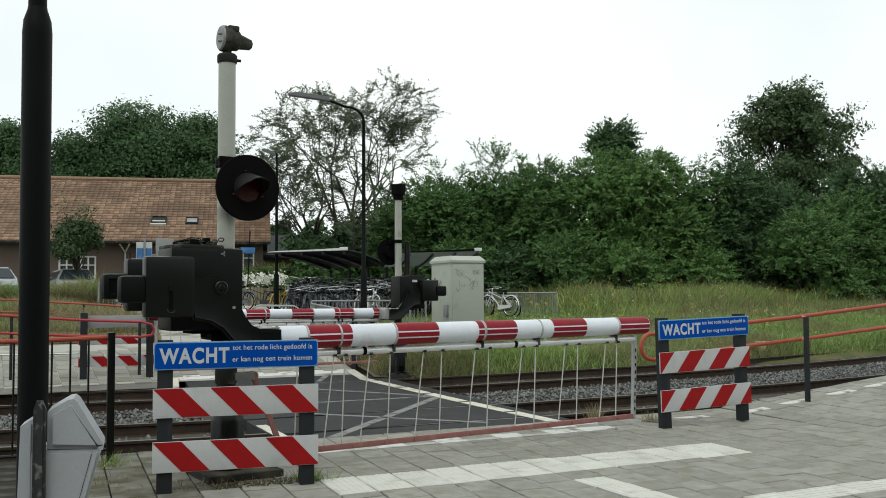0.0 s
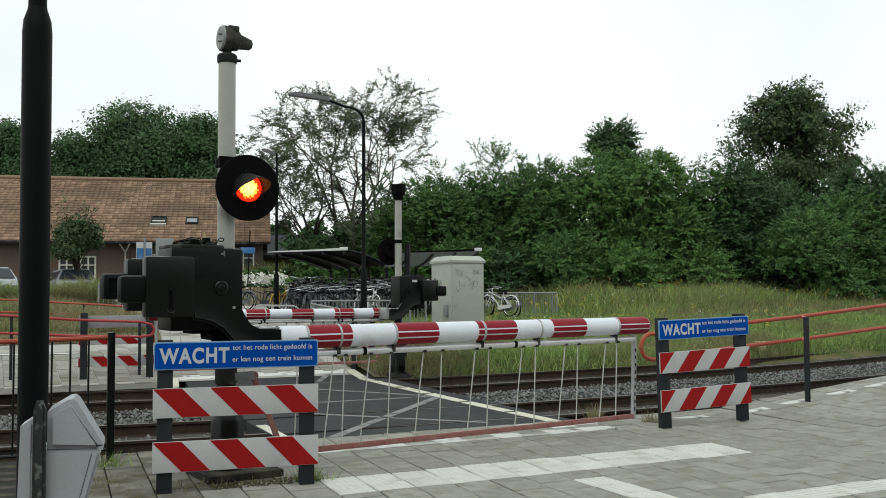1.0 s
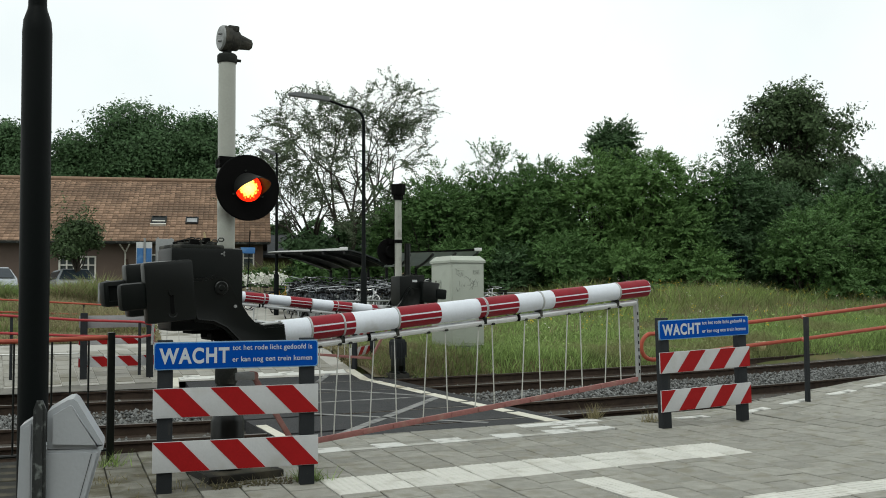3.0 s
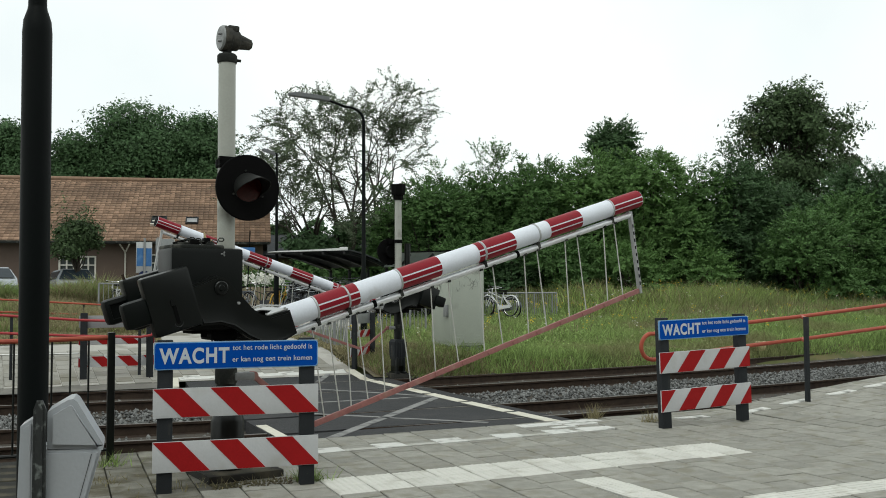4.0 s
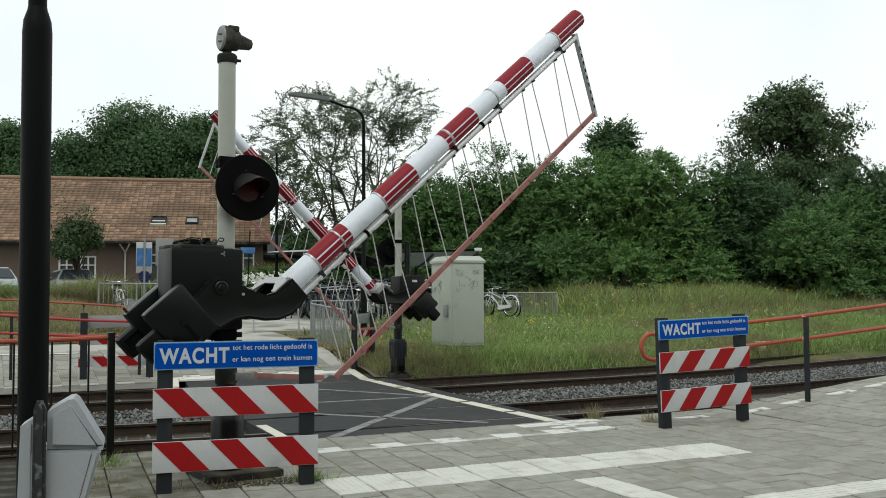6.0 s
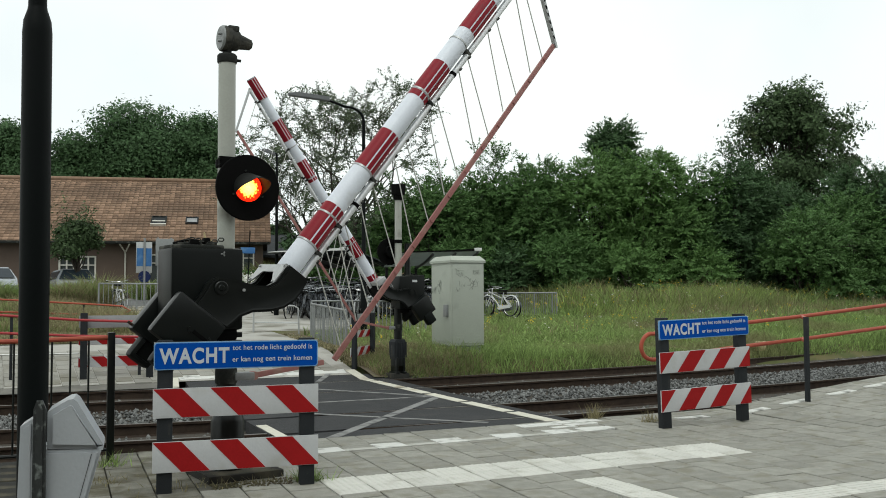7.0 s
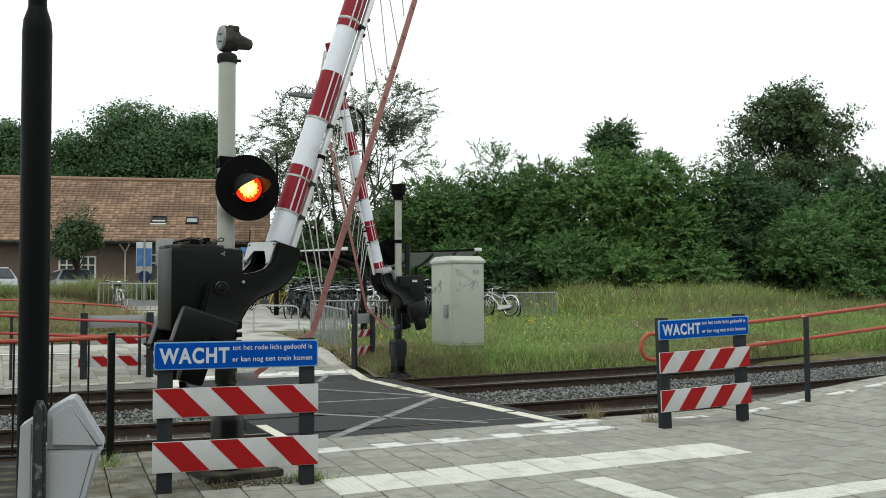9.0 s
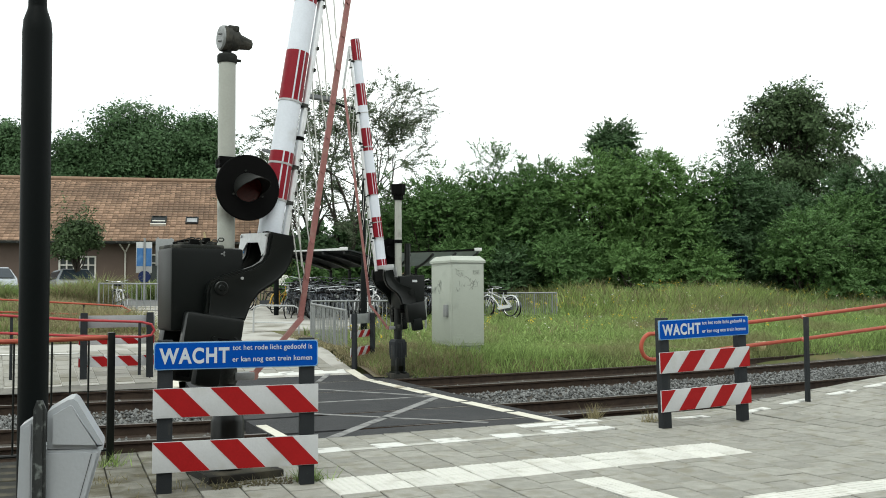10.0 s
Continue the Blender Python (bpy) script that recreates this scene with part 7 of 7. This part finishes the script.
def bicycle(at, paint, label, group="parked bicycles", metal=None):
    metal = metal or CHROME
    t = thing("bicycle", at, label, "bicycle", group)
    for x in (-0.54, 0.54):
        bm = tube(B(), [(x + 0.335 * math.cos(2 * math.pi * i / 20), 0, 0.35 + 0.335 * math.sin(2 * math.pi * i / 20)) for i in range(21)], 0.019, 5)
        wheel = part("wheel", bm, TYRE, t)
        bm = tube(B(), [(x + 0.31 * math.cos(2 * math.pi * i / 20), 0, 0.35 + 0.31 * math.sin(2 * math.pi * i / 20)) for i in range(21)], 0.011, 4)
        for k in range(9):
            a = 2 * math.pi * k / 9
            tube(bm, [(x, 0.02 * (-1) ** k, 0.35), (x + 0.31 * math.cos(a), 0, 0.35 + 0.31 * math.sin(a))], 0.003, 3)
        part("rim", bm, metal, wheel)
    bm = B()
    for pts in (((-0.54, 0, 0.35), (-0.08, 0, 0.3)), ((-0.08, 0, 0.3), (-0.2, 0, 0.82)), ((-0.54, 0.05, 0.35), (-0.17, 0.02, 0.72)), ((-0.54, -0.05, 0.35), (-0.17, -0.02, 0.72)), ((-0.08, 0, 0.3), (0.34, 0, 0.72)), ((-0.15, 0, 0.62), (0.36, 0, 0.8)), ((0.34, 0, 0.66), (0.33, 0, 0.98)), ((0.35, 0.05, 0.7), (0.54, 0.05, 0.35)), ((0.35, -0.05, 0.7), (0.54, -0.05, 0.35))):
        tube(bm, pts, 0.016, 6)
    part("frame", bm, paint, t)
    bm = tube(B(), [(0.15, -0.3, 1.0), (0.28, -0.27, 1.03), (0.36, -0.1, 1.02), (0.36, 0.1, 1.02), (0.28, 0.27, 1.03), (0.15, 0.3, 1.0)], 0.013, 6)
    part("handlebar", bm, metal, t)
    part("saddle", prism(B(), [(-0.33, 0.9), (-0.1, 0.9), (0.02, 0.91), (-0.08, 0.86), (-0.3, 0.84)], -0.08, 0.08, 0.015), TYRE, t)
    bm = B()
    tube(bm, [(-0.8, 0.06, 0.7), (-0.2, 0.06, 0.72)], 0.01, 4)
    tube(bm, [(-0.8, -0.06, 0.7), (-0.2, -0.06, 0.72)], 0.01, 4)
    tube(bm, [(-0.75, 0.06, 0.7), (-0.54, 0.06, 0.35)], 0.008, 4)
    part("carrier", bm, paint, t)
    bm = lathe(B(), (0.42, 0, 0.82), (0.49, 0, 0.82), [(0, 0.03), (0.6, 0.045), (1, 0.04)], 10)
    part("headlamp", bm, metal, t)
    for s in (-0.3, 0.3):
        part("grip", cyl(B(), (0.04, s, 0.985), (0.16, s, 1.002), 0.018, n=6), TYRE, t)
    guard = [(0.54 + 0.37 * math.cos(radians(a)), 0, 0.35 + 0.37 * math.sin(radians(a))) for a in range(10, 150, 15)]
    part("mudguard", tube(B(), guard, 0.022, 5), paint, t)
    part("chain_case", prism(B(), [(-0.56, 0.3), (-0.06, 0.22), (0.02, 0.28), (-0.04, 0.38), (-0.54, 0.4)], 0.04, 0.07, 0.01), paint, t)
    tube_pts = [(-0.54 + 0.37 * math.cos(radians(a)), 0, 0.35 + 0.37 * math.sin(radians(a))) for a in range(40, 190, 15)]
    part("mudguard", tube(B(), tube_pts, 0.024, 5), paint, t)
    return t


bicycle(pose(9.6, 32.6, land(9.6, 32.6) + 0.08, 4, 0, 50), BIKE_YELLOW, "yellow-framed bicycle at the end of the shelter")
dark = bicycle(pose(10.0, 31.2, land(10.0, 31.2) + 0.08, 5, 0, 70), BIKE_DARK, "dark city bicycle packed in the shelter racks", metal=BIKE_METAL)
grey = bicycle(pose(10.4, 31.0, land(10.4, 31.0) + 0.08, -5, 0, 75), BIKE_GREY, "grey city bicycle packed in the shelter racks", metal=BIKE_METAL)
pale = bicycle(pose(10.9, 31.4, land(10.9, 31.4) + 0.08, 4, 0, 68), BIKE_WHITE, "pale city bicycle packed in the shelter racks", metal=CHROME)
rb = random.Random(4)
for row, (y0, lift, n) in enumerate(((33.8, 0.32, 23), (32.9, 0.26, 25), (31.9, 0.18, 25), (30.9, 0.12, 23), (29.9, 0.1, 21), (28.9, 0.1, 13))):
    for k in range(n):
        x = 10.35 + 0.27 * k - 0.25 * row + rb.uniform(-0.1, 0.1)
        y = y0 - 0.12 * (x - 9.7) + rb.uniform(-0.35, 0.35)
        turn = rb.choice((62, 70, 78, 250, 246)) + rb.uniform(-22, 22)
        copy_thing(rb.choice((dark, dark, dark, dark, dark, dark, dark, grey, grey, pale)), pose(x, y, land(x, y) + lift, rb.uniform(-14, 14), rb.uniform(-9, 9), turn))
bicycle(pose(15.9, 28.0, land(15.9, 28.0) + 0.2, 4, 0, 108), BIKE_WHITE, "white bicycle leaning on the steel fence")
bicycle(pose(4.65, 35.9, land(4.65, 35.9) + 0.12, -7, 0, 66), BIKE_DARK, "dark bicycle standing by the grey fence")
bicycle(pose(16.3, 28.6, land(16.3, 28.6) + 0.1, -6, 0, 118), BIKE_GREY, "grey bicycle leaning on the steel fence")
bicycle(pose(4.3, 35.5, land(4.3, 35.5) + 0.12, 6, 0, 102), BIKE_WHITE, "pale bicycle standing by the grey fence")
bicycle(pose(9.3, 34.2, land(9.3, 34.2) + 0.1, 4, 0, 160), BIKE_DARK, "dark bicycle standing alone beside the path")
bicycle(pose(8.6, 34.4, land(8.6, 34.4) + 0.1, -5, 0, 120), BIKE_GREY, "grey bicycle standing by the timber fence")


def slat_fence():
    t = thing("timber_fence", pose(8.7, 37.2, land(8.7, 37.2), 0, 0, -5), "low weathered pale timber slat fence behind the bicycles", "fence")
    for k in range(17):
        bm = B()
        box(bm, 0.13 * k, 0.13 * k + 0.1, -0.01, 0.01, 0.05, 0.86 + 0.015 * (k % 3), 0.004)
        part("slat", bm, TIMBER_PALE, t, smooth=0)
    for z in (0.25, 0.7):
        bm = B()
        box(bm, 0, 2.2, 0.012, 0.05, z - 0.04, z + 0.04)
        part("batten", bm, TIMBER_PALE, t, smooth=0)


slat_fence()


def bike_shelter():
    t = thing("bicycle_shelter", pose(0, 0, 0), "open bicycle shelter with two winged canopy roofs", "shelter")
    for x0, x1, y, zf in ((8.6, 11.2, 31.0, 2.88), (12.95, 15.95, 30.2, 2.9)):
        a, b = Vector((x0, y - 0.35, zf - 0.06)), Vector((x1, y - 0.9, zf + 0.06))
        # curved roof skin falling away from its front edge
        if x0 < 10:
            fall = lambda s: Vector((3.0 * s, 3.4 * s, -0.4 * s ** 1.6))
        else:
            fall = lambda s: Vector((0.9 * s, 3.4 * s, -0.36 * math.sin(s * math.pi * 0.5)))
        bm = B()
        n = 8
        rows = []
        for i in range(n + 1):
            s = i / n
            drop = fall(s)
            rows.append([bm.verts.new(p + drop + Vector((0, 0, h))) for p in (a, b) for h in (0, 0.05)])
        for p, q in zip(rows, rows[1:]):
            bm.faces.new((p[0], q[0], q[2], p[2]))
            bm.faces.new((p[1], p[3], q[3], q[1]))
            bm.faces.new((p[0], p[1], q[1], q[0]))
            bm.faces.new((p[2], q[2], q[3], p[3]))
        bm.faces.new((rows[0][0], rows[0][2], rows[0][3], rows[0][1]))
        bm.faces.new((rows[-1][0], rows[-1][1], rows[-1][3], rows[-1][2]))
        roof = part("canopy", bm, ROOF_DARK if x0 < 10 else ROOF_SHEET, t, "dark ribbed canopy" if x0 < 10 else "pale grey translucent sheet canopy")
        bm = B()
        d = (b - a).normalized()
        up = Vector((0, 0, 1))
        prof = [(0.0, 0.03), (0.0, 0.05), (0.12, 0.065), (0.6, 0.07), (1.0, 0.1), (1.0, 0.03), (0.96, 0.005), (0.12, 0.025)]
        ln = (b - a).length
        front, rear = [], []
        for s, h in prof:
            front.append(bm.verts.new(a + d * (ln * s) + up * h + Vector((0, -0.06, 0))))
            rear.append(bm.verts.new(a + d * (ln * s) + up * h))
        bm.faces.new(front)
        bm.faces.new(rear[::-1])
        for i in range(len(prof)):
            j = (i + 1) % len(prof)
            bm.faces.new((front[i], rear[i], rear[j], front[j]))
        part("fascia", bm, ROOF_WHITE if x0 < 10 else BLACK_MATT, roof, "white tapered fascia" if x0 < 10 else "black tapered fascia")
        tip = B()
        box(tip, -0.26, 0.02, -0.08, 0.02, -0.005, 0.115, 0.025)
        q = a + d * ln
        part("fascia_end", tip, ROOF_WHITE, roof, "rounded white end of the fascia", at=pose(q.x, q.y, q.z, 0, -2, math.degrees(math.atan2(d.y, d.x))))
        for k in range(4):
            q = a.lerp(b, 0.15 + 0.27 * k)
            pts = [q + fall(s) - Vector((0, 0, 0.06)) for s in (0, 0.25, 0.5, 0.75, 1.0)]
            part("rib", tube(B(), pts, 0.05, 6), BLACK, t)
            g = pts[-1]
            part("post", tube(B(), [(g.x, g.y, land(g.x, g.y)), (g.x, g.y, g.z)], 0.06, 8), BLACK, t)


bike_shelter()


# ---------------------------------------------------------------- what moves
def table(rows, t):
    """Smooth reading between rows of (time, value)."""
    if t <= rows[0][0]:
        return rows[0][1]
    for k in range(len(rows) - 1):
        (t0, a), (t1, b) = rows[k], rows[k + 1]
        if t <= t1:
            m0 = (b - rows[k - 1][1]) / (t1 - rows[k - 1][0]) if k else 0.0
            m1 = (rows[k + 2][1] - a) / (rows[k + 2][0] - t0) if k + 2 < len(rows) else (b - a) / (t1 - t0)
            h = t1 - t0
            s = (t - t0) / h
            return (2 * s ** 3 - 3 * s ** 2 + 1) * a + (s ** 3 - 2 * s ** 2 + s) * h * m0 + (-2 * s ** 3 + 3 * s ** 2) * b + (s ** 3 - s ** 2) * h * m1
    return rows[-1][1]


NEAR_ANGLE = [(0.0, 0.25), (2.3, 0.25), (2.5, 0.6), (2.7, 1.9), (3.8, 14.0), (4.5, 23.5), (5.0, 29.6), (5.5, 35.6), (6.8, 49.25), (7.5, 56.7), (8.0, 61.8), (9.0, 71.4), (10.0, 80.9)]
FAR_ANGLE = [(0.0, 0.25), (2.3, 0.25), (2.5, 0.7), (2.7, 2.2), (3.8, 16.0), (4.5, 25.7), (5.0, 31.8), (5.5, 38.2), (6.8, 53.0), (7.5, 60.9), (8.0, 66.2), (9.0, 75.9), (10.0, 82.3)]
SWING = [(0.0, 2.5), (14.0, 7.0), (24.0, 11.2), (35.0, 18.2), (49.0, 30.8), (57.0, 39.8), (71.5, 60.0), (81.0, 72.0), (90.0, 80.0)]


def motions():
    times = [0.0, 2.2] + [2.3 + 0.1 * i for i in range(78)]
    for (boom, movers, bar, link, ext), angle in zip(LIFT, (NEAR_ANGLE, FAR_ANGLE)):
        th = [(t, table(angle, t)) for t in times]
        walk(boom, [(t, pose(AXLE[0], 0, PIVOT_Z + AXLE[1], 0, -a, 0) @ pose(-AXLE[0], 0, -AXLE[1])) for t, a in th])
        sw = [(t, a, table(SWING, a)) for t, a in th]
        for ob, x, z, tilt in movers:
            walk(ob, [(t, pose(x, 0, z, 0, d + tilt, 0)) for t, a, d in sw])
        ends, links = [], []
        for t, a, d in sw:
            ex, ez = 4.5 + ext - 0.8 * math.sin(radians(d)), -0.55 - 0.8 * math.cos(radians(d))
            ends.append((t, pose(ex, 0, ez)))
            jx, jz = ex - 3.85 - ext - AXLE[0], ez - AXLE[1]
            ca, sa = math.cos(radians(a)), math.sin(radians(a))
            wx, wz = jx * ca - jz * sa + AXLE[0], jx * sa + jz * ca + AXLE[1]
            links.append((t, pose(0.36, 0, PIVOT_Z - 0.71, 0, -math.degrees(math.atan2(wz + 0.71, wx - 0.36)), 0)))
        walk(bar, ends)
        walk(link, links)
    # the lens turns between its lit and its dark side as the signal flashes
    f = 1.0 / FPS
    for k, (lens, cx, cz) in enumerate(FLIP):
        at = lambda deg: pose(cx, -0.125, cz, 0, 0, deg)
        rows, on = [(0.0, at(180))], 0.07
        turn = 180
        while on < 10.0:
            for start, base in ((on, 180), (on + 0.345, 360)):
                if start + 3 * f > 10.0:
                    break
                rows += [(start, at(base)), (start + f, at(base + 60)), (start + 2 * f, at(base + 120)), (start + 3 * f, at(base + 180))]
            on += 0.663
        rows.append((10.0, at(180)))
        clean, last = [], -1
        for t, m in rows:
            if frame(t) > last:
                clean.append((t, m))
                last = frame(t)
        walk(lens, clean)


motions()
